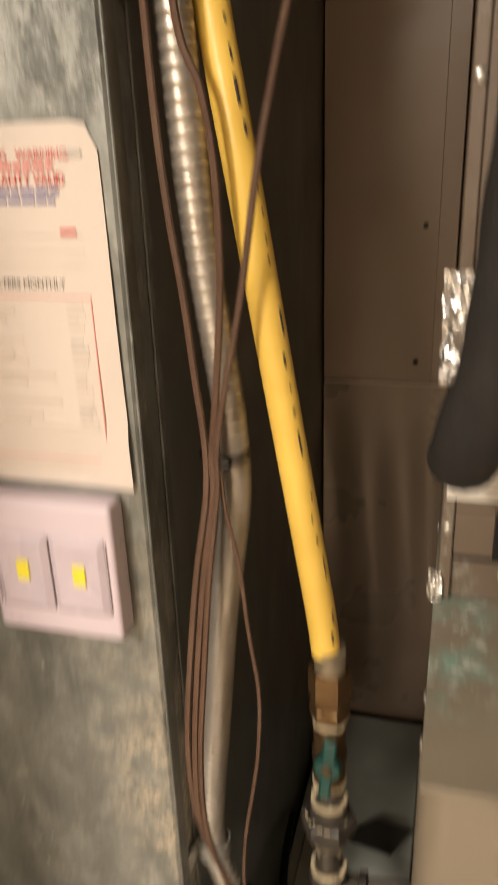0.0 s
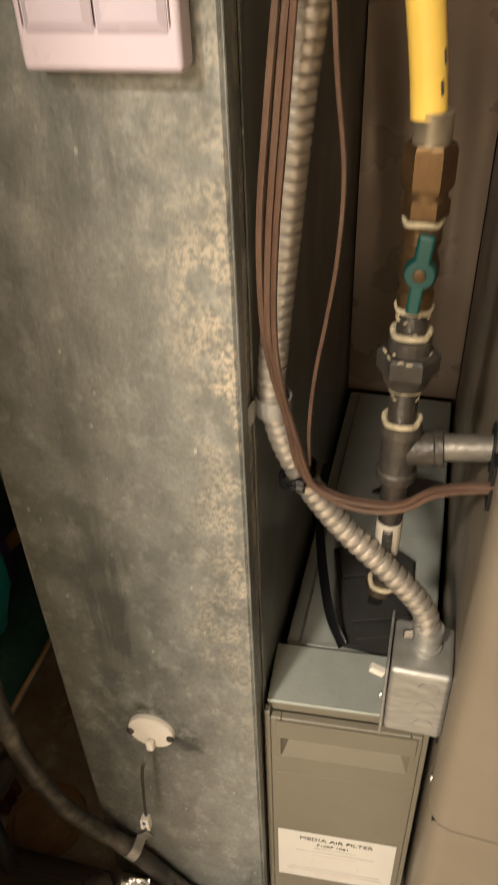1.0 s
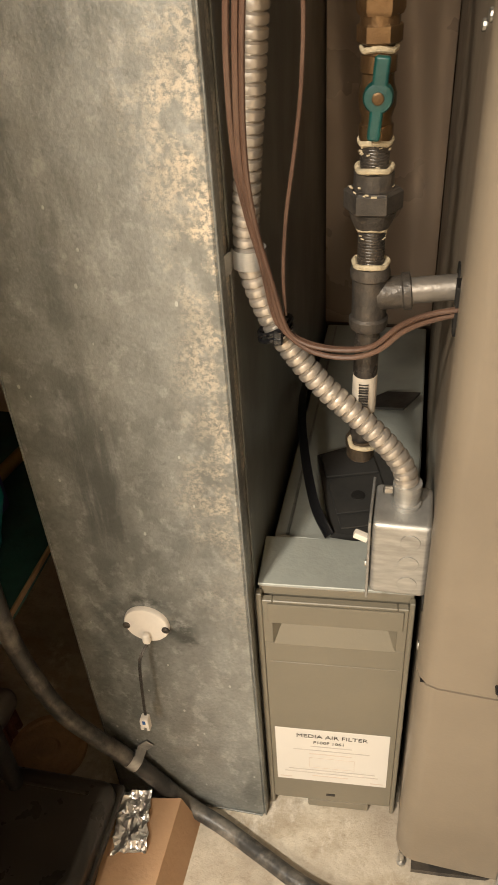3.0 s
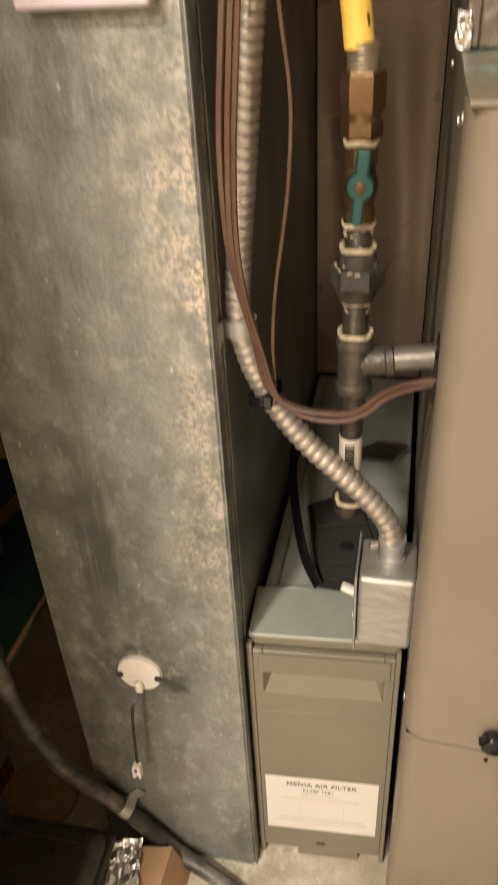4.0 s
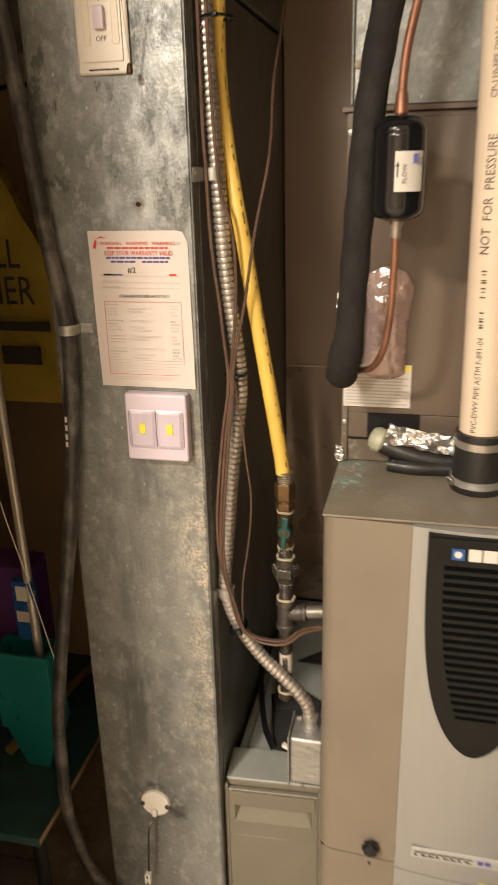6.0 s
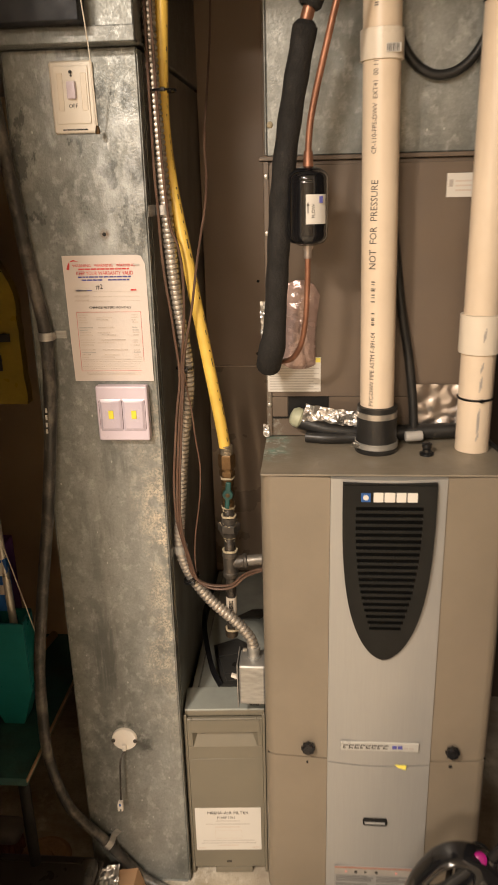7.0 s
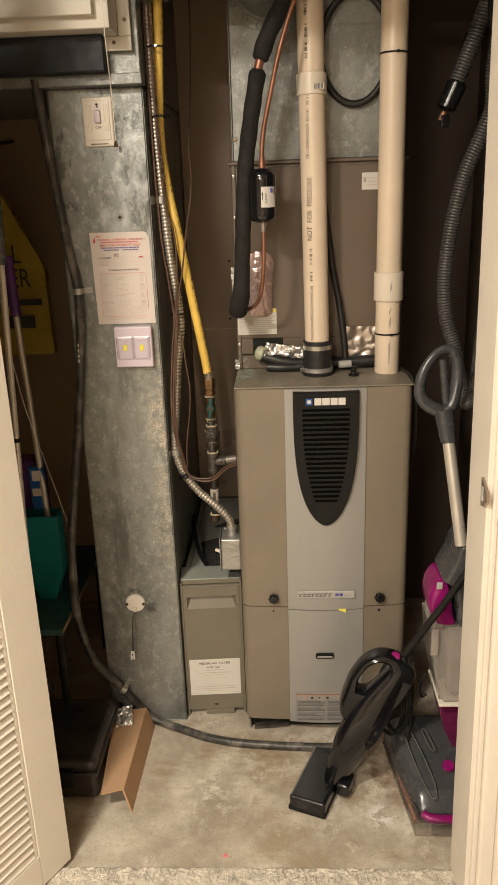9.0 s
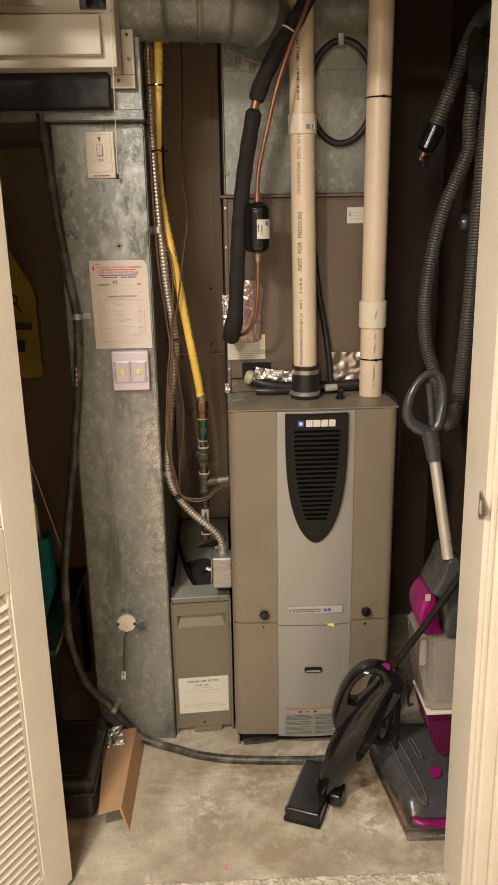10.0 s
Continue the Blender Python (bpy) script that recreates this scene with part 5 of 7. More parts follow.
def conduit_clip(x, y, z, turn):
    k = thing("conduit_clip", (x, y, z), "small bent galvanised strap screwed to the duct", "clip", "conduit clips")
    m = pose(x, y, z, 0, 0, turn)
    band = [m @ Vector((0.016 + 0.0135 * math.cos(t), 0.004 + 0.0135 * math.sin(t), 0)) for t in np.linspace(-2.9, 2.0, 22)]
    band = [m @ Vector((0.001, -0.014, 0)), m @ Vector((0.0028, -0.006, 0))] + band
    strip = bmesh.new()
    rows = []
    for i, p in enumerate(band):
        d = (band[min(i + 1, len(band) - 1)] - band[max(i - 1, 0)]).normalized()
        n = Vector((d.y, -d.x, 0)) * 0.0007
        rows.append([strip.verts.new(q) for q in (p + n + Vector((0, 0, -0.008)), p - n + Vector((0, 0, -0.008)), p - n + Vector((0, 0, 0.008)), p + n + Vector((0, 0, 0.008)))])
    for r0, r1 in zip(rows, rows[1:]):
        for i in range(4):
            strip.faces.new((r0[i], r0[(i + 1) % 4], r1[(i + 1) % 4], r1[i]))
    strip.faces.new(rows[0]), strip.faces.new(rows[-1])
    part("loop", strip, ZINC, k)
    part("foot", box(-0.0006, 0.0006, -0.0240, 0.0, -0.0095, 0.0095, 0.0005, 1, m=m @ pose(0.003, -0.010, 0, 0, 0, -14)), ZINC, k)
    part("screw", lathe([(0, 0.0036), (0.002, 0.0036), (0.003, 0.002)], m @ Vector((-0.0012, -0.0250, 0.002)), m @ Vector((-0.02, -0.0300, 0.002)), 10), SCREW, k)
    return k


conduit_clip(-0.1820, 0.0790, 0.828, 0)
conduit_clip(-0.1770, 0.0790, 1.470, 0)


def zip_tie(x, y, z, r, lean=(0, 0, 1), name="cable_tie", material=None):
    a = Vector(lean).normalized()
    o = a.orthogonal().normalized()
    s = a.cross(o)
    c = Vector((x, y, z))
    ring = [c + r * (math.cos(t) * o + math.sin(t) * s) for t in np.linspace(0, 2 * math.pi, 20, endpoint=False)]
    k = thing(name, (x, y, z), "black nylon cable tie", "cable tie", "cable ties")
    part("band", sweep(ring, 0.0022, 6, closed=True), material or GLOSS_BLACK, k)
    part("head", box(x + 0.001, x + 0.009, y - r - 0.004, y - r + 0.003, z - 0.003, z + 0.003, 0.001, 1), material or GLOSS_BLACK, k)
    return k


zip_tie(-0.137, 0.0765, 1.196, 0.0150)
zip_tie(-0.146, 0.079, 0.768, 0.0150, (0.45, 0, -1))
zip_tie(-0.146, 0.079, 0.762, 0.0150, (0.45, 0, -1))
zip_tie(-0.152, 0.083, 1.655, 0.022)
zip_tie(-0.152, 0.083, 1.800, 0.022)
zip_tie(0.3958, 0.1353, 1.775, 0.0324)
zip_tie(0.3955, 0.135, 1.124, 0.0324)

# ---- gas line ----


def gas_line():
    g = thing("gas_pipe", (-0.07, 0.088, 0.62), "yellow flexible gas line joined to a black iron drip leg", "gas pipe")
    x, y = -0.0682, 0.088
    pts = [(-0.137, 0.100, 2.40), (-0.137, 0.098, 2.1), (-0.143, 0.099, 1.876), (-0.153, 0.106, 1.720), (-0.157, 0.108, 1.614), (-0.150, 0.106, 1.525), (-0.138, 0.099, 1.450), (-0.131, 0.094, 1.415), (-0.123, 0.091, 1.371), (-0.107, 0.090, 1.270), (-0.088, 0.089, 1.153), (-0.0755, 0.088, 1.075), (x - 0.003, y, 1.040)]
    hose = part("flexible_hose", sweep(spline(pts, 0.004), lambda i, n: 0.0108 + 0.0001 * math.sin(i * 2.1), 18), YELLOW, g, "yellow plastic coated flexible gas tube")
    # worn print along the tube
    line = spline(pts, 0.004)
    k = 20
    while k < len(line) - 4:
        n = random.choice((2, 2, 3, 3, 5))
        up = random.uniform(0.78, 1.15)
        part("print_mark", sweep([line[min(k + j, len(line) - 1)] + Vector((0.0105 * math.sin(up), -0.0105 * math.cos(up), 0.001)) for j in range(n)], random.uniform(0.0006, 0.0011), 6), INK, hose)
        k += n + random.choice((1, 1, 2, 2, 6))
    part("thread", ribbed([(x, y, 1.044), (x, y, 1.038), (x, y, 1.028), (x, y, 1.018)], 0.0118, 0.0032, 0.0014, 16), surf("dirty_steel_thread", (0.30, 0.25, 0.18), 0.38, 0.6, 0.25, 40, 200, 0.1), g)
    part("brass_nut", join(hexnut((x, y, 1.026), (x, y, 0.998), 0.0165), lathe([(0, 0.0135), (0.010, 0.0135)], (x, y, 0.9985), (x, y, 0.98), 18), hexnut((x, y, 0.9935), (x, y, 0.981), 0.0155)), BRASS, g, "aged brass flare nut")
    valve = part("valve_body", lathe([(0, 0.0112), (0.005, 0.0112), (0.006, 0.0125), (0.016, 0.0128), (0.0175, 0.0112), (0.024, 0.0114), (0.030, 0.0136), (0.038, 0.0136), (0.046, 0.0110), (0.050, 0.0112), (0.051, 0.0124), (0.058, 0.0124), (0.062, 0.0118)], (x, y, 0.980), (x, y, 0.91), 24), BRASS, g, "brass shutoff valve body")
    for z, r in ((0.9780, 0.0112), (0.9175, 0.0112), (0.8980, 0.0126), (0.8540, 0.0112), (0.8235, 0.0130), (0.6450, 0.0126)):
        part("sealant_ring", sweep([Vector((x + (r + 0.0007 * math.sin(5 * t)) * math.cos(t), y + (r + 0.0007 * math.cos(4 * t)) * math.sin(t), z + 0.0010 * math.sin(3 * t))) for t in np.linspace(0, 2 * math.pi, 36, endpoint=False)], 0.0023, 8, closed=True), SEALANT, g, "cream thread sealant")
    rng = random.Random(17)
    for k in range(44):
        z0 = rng.choice((0.9755, 0.9200, 0.9130, 0.8985, 0.8850, 0.8560, 0.8485))
        a, r = rng.uniform(-2.9, -0.2), 0.0112 if z0 != 0.8850 else 0.0190
        c = Vector((x + r * math.cos(a), y + r * math.sin(a), z0 + rng.uniform(-0.004, 0.004)))
        u = Vector((-math.sin(a), math.cos(a), rng.uniform(-0.4, 0.4)))
        part("sealant_smear", sweep([c - u * rng.uniform(0.0006, 0.0022), c, c + u * rng.uniform(0.0006, 0.0022)], rng.uniform(0.0004, 0.0010), 6), SEALANT, g, "cream thread sealant")
    # lever
    hub = (x + 0.002, 0.0700, 0.951)
    lv = join(lathe([(0, 0.0106), (0.004, 0.0106), (0.0062, 0.0094), (0.0068, 0.007), (0.0068, 0.001)], hub, (hub[0], 0.06, hub[2]), 24),
              box(-0.0054, 0.0054, 0.0635, 0.0694, 0.004, 0.0262, 0.0024, 3, m=pose(x + 0.002, 0, 0.951, 0, 5, 0)),
              box(-0.0046, 0.0046, 0.0635, 0.0694, -0.0285, -0.004, 0.0024, 3, m=pose(x + 0.002, 0, 0.951, 0, 5, 0)))
    lever = part("lever", lv, GREEN, g, "green plastic valve lever")
    part("lever_screw", lathe([(0, 0.0042), (0.001, 0.0042), (0.0018, 0.0025)], (x + 0.002, 0.0631, 0.951), (x + 0.002, 0.05, 0.951), 12), BRASS, lever)
    part("stem", rod((x + 0.002, 0.0785, 0.951), (x + 0.002, 0.0701, 0.951), 0.006, 10), BRASS, valve)
    part("nipple", ribbed([(x, y, 0.920), (x, y, 0.910), (x, y, 0.900), (x, y, 0.893)], 0.0108, 0.0022, 0.0003, 18), IRON_DARK, g)
    part("union", join(lathe([(0, 0.0150), (0.012, 0.0155), (0.013, 0.0165)], (x, y, 0.8955), (x, y, 0.88), 12), hexnut((x, y, 0.8835), (x, y, 0.8665), 0.0225), lathe([(0, 0.0185), (0.006, 0.0170), (0.013, 0.0135)], (x, y, 0.8667), (x, y, 0.85), 18)), IRON, g, "black iron union nut")
    part("nipple", ribbed([(x, y, 0.853), (x, y, 0.840), (x, y, 0.830), (x, y, 0.822)], 0.0108, 0.0024, 0.0004, 18), IRON_DARK, g)
    tee = join(lathe([(0, 0.0150), (0.004, 0.0162), (0.009, 0.0162), (0.011, 0.0142), (0.044, 0.0142), (0.046, 0.0162), (0.052, 0.0162), (0.055, 0.0150)], (x, y, 0.8215), (x, y, 0.77), 20), lathe([(0, 0.0135), (0.020, 0.0135), (0.0215, 0.0155), (0.027, 0.0155), (0.028, 0.012)], (x + 0.006, y + 0.0005, 0.7960), (x + 0.05, y + 0.004, 0.8010), 20))
    part("tee", tee, IRON, g, "black malleable iron tee")
    part("branch_nipple", rod((x + 0.032, y + 0.0025, 0.7990), (0.004, 0.093, 0.803), 0.0107, 18), surf("grey_nipple", (0.20, 0.18, 0.155), 0.42, 0.5, 0.2, 30, 200, 0.1), g)
    part("drip_leg", rod((x, y, 0.7665), (x - 0.003, y + 0.010, 0.640), 0.0107, 18), IRON_DARK, g)
    sticker = part("barcode_sticker", lathe([(0, 0.01105), (0.040, 0.01105)], (x - 0.001, y + 0.004, 0.7185), (x - 0.0017, y + 0.0068, 0.678), 18), WORN_LABEL, g, "white barcode sticker")
    for k in range(11):
        z = 0.712 - k * 0.0029
        h = 0.0006 + 0.0006 * (k % 3)
        part("printed_bar", box(x - 0.0055, x + 0.0030, y - 0.0080, y - 0.0055, z - h * 0.7, z, 0), INK, sticker)
    part("drip_cap", lathe([(0, 0.0132), (0.003, 0.0148), (0.008, 0.0148), (0.010, 0.0136), (0.022, 0.0132), (0.026, 0.010)], (x - 0.003, y + 0.010, 0.6445), (x - 0.0035, y + 0.0118, 0.615), 18), surf("rusty_cap", (0.062, 0.046, 0.031), 0.45, 0.4, 0.25, 30, 200, 0.15), g, "rusty drip leg cap")
    return g


gas_line()

# ---- brown control wires ----


def wire(pts, r, label="brown control wire strapped to the conduit"):
    return solo("control_wire", tube(pts, r, 0.008, 8), WIRE, label, "wire", "control wires")


def bowed(pts):
    """Wire points that bow forward between the two lower ties."""
    out = []
    for x, y, z in pts:
        k = math.sin(math.pi * (1.185 - z) / 0.40) if 0.785 < z < 1.185 else 0.0
        out.append((x + 0.0075 * k, y - 0.032 * k, z))
    return out


wire(bowed([(-0.156, 0.070, 2.40), (-0.169, 0.068, 1.90), (-0.170, 0.067, 1.563), (-0.168, 0.068, 1.48), (-0.166, 0.069, 1.401), (-0.162, 0.069, 1.347), (-0.156, 0.068, 1.300), (-0.151, 0.066, 1.250), (-0.1455, 0.062, 1.205), (-0.1460, 0.060, 1.170), (-0.155, 0.062, 1.119), (-0.1635, 0.063, 1.048), (-0.1690, 0.064, 0.985), (-0.1685, 0.065, 0.921), (-0.1630, 0.066, 0.880), (-0.153, 0.066, 0.836), (-0.1450, 0.065, 0.790), (-0.1370, 0.066, 0.772), (-0.112, 0.066, 0.7585), (-0.080, 0.064, 0.7570), (-0.059, 0.059, 0.7655), (-0.040, 0.054, 0.7865), (-0.020, 0.049, 0.8015), (0.001, 0.045, 0.8110)]), 0.0024)
wire(bowed([(-0.150, 0.068, 2.40), (-0.160, 0.066, 1.90), (-0.157, 0.064, 1.60), (-0.149, 0.064, 1.454), (-0.137, 0.064, 1.414), (-0.131, 0.064, 1.371), (-0.131, 0.064, 1.309), (-0.137, 0.063, 1.239), (-0.1405, 0.059, 1.200), (-0.1400, 0.058, 1.175), (-0.149, 0.059, 1.119), (-0.157, 0.060, 1.048), (-0.1625, 0.061, 0.985), (-0.1640, 0.061, 0.921), (-0.1590, 0.062, 0.880), (-0.149, 0.062, 0.836), (-0.1410, 0.061, 0.790), (-0.1330, 0.062, 0.770), (-0.110, 0.061, 0.7540), (-0.080, 0.060, 0.7515), (-0.057, 0.056, 0.7622), (-0.038, 0.051, 0.7833), (-0.018, 0.046, 0.7985), (0.001, 0.042, 0.8080)]), 0.0024)
wire(bowed([(-0.09, 0.40, 2.40), (-0.097, 0.37, 2.00), (-0.100, 0.35, 1.812), (-0.102, 0.29, 1.695), (-0.101, 0.20, 1.590), (-0.091, 0.13, 1.524), (-0.091, 0.10, 1.477), (-0.098, 0.080, 1.430), (-0.107, 0.064, 1.371), (-0.118, 0.060, 1.300), (-0.131, 0.060, 1.241), (-0.1365, 0.057, 1.203), (-0.1370, 0.057, 1.180), (-0.1450, 0.058, 1.119), (-0.1520, 0.059, 1.048), (-0.1580, 0.060, 0.985), (-0.1600, 0.061, 0.921), (-0.1550, 0.061, 0.870), (-0.1430, 0.061, 0.815), (-0.1360, 0.060, 0.785), (-0.1290, 0.062, 0.768), (-0.110, 0.060, 0.7600), (-0.082, 0.058, 0.7595), (-0.061, 0.055, 0.7665), (-0.042, 0.050, 0.7885), (-0.022, 0.045, 0.8040), (0.001, 0.041, 0.8125)]), 0.0022)
wire([(-0.135, 0.058, 1.190), (-0.133, 0.060, 1.160), (-0.127, 0.064, 1.119), (-0.1225, 0.065, 1.065), (-0.1165, 0.065, 1.012), (-0.1185, 0.065, 0.960), (-0.1235, 0.065, 0.920), (-0.1315, 0.065, 0.868), (-0.1350, 0.065, 0.822), (-0.1345, 0.066, 0.785)], 0.0016, "single thin brown control wire")

# ---- vent pipes ----


def vent_pipe():
    p = thing("pvc_pipe", (0.215, 0.129, 1.02), "cream plastic exhaust pipe in a black rubber coupling on the furnace", "pvc pipe", "vent pipes")
    a, b = Vector((0.2145, 0.129, 1.09)), Vector((0.1925, 0.131, 2.415))
    up = (b - a).normalized()

    def at(z):
        return a + up * ((z - a.z) / up.z)

    part("pipe", lathe([(0, 0.0312), ((b - a).length, 0.0312)], a, b, 32), PVC, p)
    part("sleeve", lathe([(0, 0.0320), (0.001, 0.0356), (0.046, 0.0356), (0.047, 0.0320)], at(1.692), at(1.75), 32), PVC_WHITE, p, "white pipe coupling")
    lab = part("barcode_sticker", box(0.208, 0.231, 0.0940, 0.0965, 1.701, 1.714), LABEL_WHITE, p)
    for k in range(7):
        part("printed_bar", box(0.209 + k * 0.003, 0.2102 + k * 0.003 + 0.0006 * (k % 2), 0.0932, 0.0939, 1.702, 1.713), INK, lab)
    foot = Vector((0.2150, 0.129, 1.0212))
    part("rubber_coupling", lathe([(0, 0.0400), (0.006, 0.0415), (0.008, 0.0390), (0.024, 0.0390), (0.026, 0.0378), (0.064, 0.0378), (0.066, 0.0365), (0.080, 0.0365), (0.082, 0.0372), (0.089, 0.0372), (0.090, 0.0325)], foot, foot + Vector((0, 0, 0.1)), 32), RUBBER, p, "black rubber coupling")
    part("hose_clamp", lathe([(0, 0.0366), (0.0005, 0.0378), (0.011, 0.0378), (0.0115, 0.0366)], foot + Vector((0, 0, 0.0675)), foot + Vector((0, 0, 0.1)), 32), STEEL, p, "steel hose clamp")
    part("hose_clamp", lathe([(0, 0.0391), (0.0005, 0.0408), (0.011, 0.0408), (0.0115, 0.0391)], foot + Vector((0, 0, 0.0095)), foot + Vector((0, 0, 0.1)), 32), ZINC, p, "steel hose clamp")
    part("clamp_screw", rod(foot + Vector((-0.044, -0.012, 0.015)), foot + Vector((-0.036, -0.026, 0.015)), 0.0045, 8, 0.001), SCREW, p)
    for body, z, size in (("NOT  FOR  PRESSURE", 1.436, 0.0172), ("CP-110-FPS-DWV  EXT41  00 11 06", 1.628, 0.0115), ("PVC-DWV PIPE ASTM F-891-04", 1.184, 0.0115)):
        m = Matrix.Translation(at(z) + Vector((-0.0122, -0.0294, 0))) @ pose(0, 0, 0, 90, 0, -22.5) @ pose(0, 0, 0, 0, 0, 90)
        writing(body, size, m, PIPE_INK, p, wide=0.90)
    rng = random.Random(8)
    for z0, z1 in ((1.265, 1.288), (1.306, 1.343), (1.768, 1.800), (1.812, 1.840), (1.856, 1.915)):
        z = z0
        while z < z1:
            c = at(z) + Vector((-0.0120, -0.0290, 0))
            w = rng.uniform(0.0022, 0.0036)
            part("print_mark", box(-w, w, -0.0012, 0.0012, 0, rng.uniform(0.0012, 0.0026), m=Matrix.Translation(c) @ pose(0, 0, 0, 0, 0, -22.5)), PIPE_INK, p)
            z += rng.choice((0.0034, 0.0042, 0.0042, 0.0075))
    return p


vent_pipe()


def intake_pipe():
    p = thing("pvc_pipe", (0.3955, 0.135, 1.02), "cream plastic intake pipe with a white coupling", "pvc pipe", "vent pipes")
    part("pipe", lathe([(0, 0.0312), (1.39, 0.0312)], (0.3955, 0.135, 1.0215), (0.3958, 0.1355, 2.0), 32), PVC, p)
    part("coupling", lathe([(0, 0.0316), (0.001, 0.0368), (0.070, 0.0368), (0.071, 0.0316)], (0.3955, 0.135, 1.208), (0.3956, 0.135, 1.3), 32), PVC_WHITE, p, "white pipe coupling")
    for z, n in ((1.245, 0.026), (1.085, 0.05), (1.155, 0.03), (1.185, 0.02), (1.055, 0.018)):
        r = 0.0372 if z == 1.245 else 0.0316
        for j in range(3):
            part("print_mark", box(0.3955 - 0.001 + 0.0016 * j, 0.3955 + 0.0004 + 0.0016 * j, 0.135 - r, 0.135 - r + 0.002, z - n / 2 + 0.004 * j, z + n / 2 - 0.005 * (2 - j)), INK_GREY, p)
    return p


intake_pipe()

# ---- refrigerant lines ----


def suction_line():
    s = thing("suction_line", (0.05, 0.07, 1.15), "black foam insulated refrigerant line with a bare copper gap", "refrigerant line")
    part("foam_sleeve", sweep(spline([(0.250, 0.070, 2.10), (0.205, 0.064, 1.975), (0.148, 0.058, 1.885), (0.108, 0.052, 1.815), (0.085, 0.050, 1.760)], 0.008), lambda i, n: 0.0195 + 0.0008 * math.sin(i * 0.9) - (0.004 if i > n - 2 else 0), 18), FOAM, s, "black foam sleeve")
    part("copper_tube", tube([(0.095, 0.051, 1.785), (0.082, 0.050, 1.745), (0.073, 0.050, 1.700)], 0.0100, 0.008, 14), COPPER, s, "bare copper gap")
    part("foam_sleeve", sweep(spline([(0.0815, 0.050, 1.742), (0.062, 0.050, 1.640), (0.048, 0.050, 1.550), (0.040, 0.054, 1.470), (0.034, 0.058, 1.380), (0.029, 0.062, 1.300), (0.025, 0.068, 1.250), (0.017, 0.082, 1.212), (0.013, 0.100, 1.192)], 0.008), lambda i, n: 0.0190 + 0.0006 * math.sin(i * 0.8) + (0.004 * min(1, max(0, (i - n + 14) / 6))) - (0.006 if i in (0, n - 1) else 0), 18), FOAM, s, "black foam sleeve")
    part("stub", rod((0.013, 0.105, 1.192), (0.020, 0.206, 1.192), 0.011, 14), FOAM, s)
    part("white_tie", sweep([Vector((0.166, 0.050, 1.908)) + 0.0215 * (math.cos(t) * Vector((0.83, 0, -0.55)) + math.sin(t) * Vector((0, 1, 0))) for t in np.linspace(0, 2 * math.pi, 20, endpoint=False)], 0.0022, 6, closed=True), PVC_WHITE, s, "white cable tie")
    return s


suction_line()


def liquid_line():
    q = thing("liquid_line", (0.08, 0.03, 1.2), "thin copper liquid line with a black filter drier", "refrigerant line")
    part("copper_tube", tube([(0.241, 0.035, 2.10), (0.199, 0.026, 1.955), (0.160, 0.018, 1.870), (0.128, 0.016, 1.780), (0.107, 0.022, 1.700), (0.088, 0.029, 1.620), (0.082, 0.030, 1.575), (0.081, 0.030, 1.530)], 0.0054, 0.008, 12), COPPER, q)
    drier = part("filter_drier", lathe([(0, 0.010), (0.004, 0.022), (0.010, 0.0295), (0.016, 0.0322), (0.021, 0.0325), (0.0225, 0.0316), (0.026, 0.0325), (0.096, 0.0325), (0.0985, 0.0316), (0.103, 0.0325), (0.110, 0.0318), (0.117, 0.027), (0.122, 0.014)], (0.081, 0.030, 1.5330), (0.0805, 0.030, 1.42), 28), GLOSS_BLACK, q, "glossy black filter drier canister")
    lb = []
    bm = bmesh.new()
    for z in (1.446, 1.491):
        lb.append([bm.verts.new((0.0808 + 0.0329 * math.sin(t), 0.030 - 0.0329 * math.cos(t), z)) for t in np.linspace(-0.10, 1.0, 12)])
    for i in range(11):
        bm.faces.new((lb[0][i], lb[0][i + 1], lb[1][i + 1], lb[1][i]))
    lab = part("label", bm, LABEL_WHITE, drier, "white flow label")
    writing("FLOW", 0.0078, Matrix.Translation((0.0895, -0.0020, 1.466)) @ pose(0, 0, 0, 90, 0, 16) @ pose(0, 0, 0, 0, 0, 90), INK, lab)
    part("arrow", slab([(0.0800, 1.4625), (0.0815, 1.4625), (0.0815, 1.474), (0.0830, 1.474), (0.0808, 1.480), (0.0785, 1.474), (0.0800, 1.474)], -0.0037, -0.0028), INK, lab)
    part("mark", box(0.0985, 0.1040, 0.0005, 0.0035, 1.478, 1.488, m=None), INK_BLUE, lab)
    part("fitting", lathe([(0, 0.0085), (0.006, 0.0085), (0.010, 0.0065), (0.022, 0.0065)], (0.0805, 0.030, 1.4125), (0.0805, 0.031, 1.38), 14), surf("brazed_joint", (0.40, 0.34, 0.30), 0.45, 0.7, 0.25, 40, 200, 0.1), q)
    part("fitting", lathe([(0, 0.0085), (0.010, 0.0080), (0.024, 0.0068)], (0.081, 0.030, 1.5320), (0.081, 0.030, 1.57), 14), COPPER, q)
    part("copper_tube", tube([(0.0805, 0.031, 1.398), (0.080, 0.032, 1.350), (0.077, 0.036, 1.290), (0.069, 0.050, 1.243), (0.054, 0.080, 1.212), (0.034, 0.120, 1.196), (0.024, 0.150, 1.185), (0.024, 0.204, 1.175)], 0.0048, 0.008, 12), COPPER, q)
    q.location.x += 0.004
    return q


liquid_line()


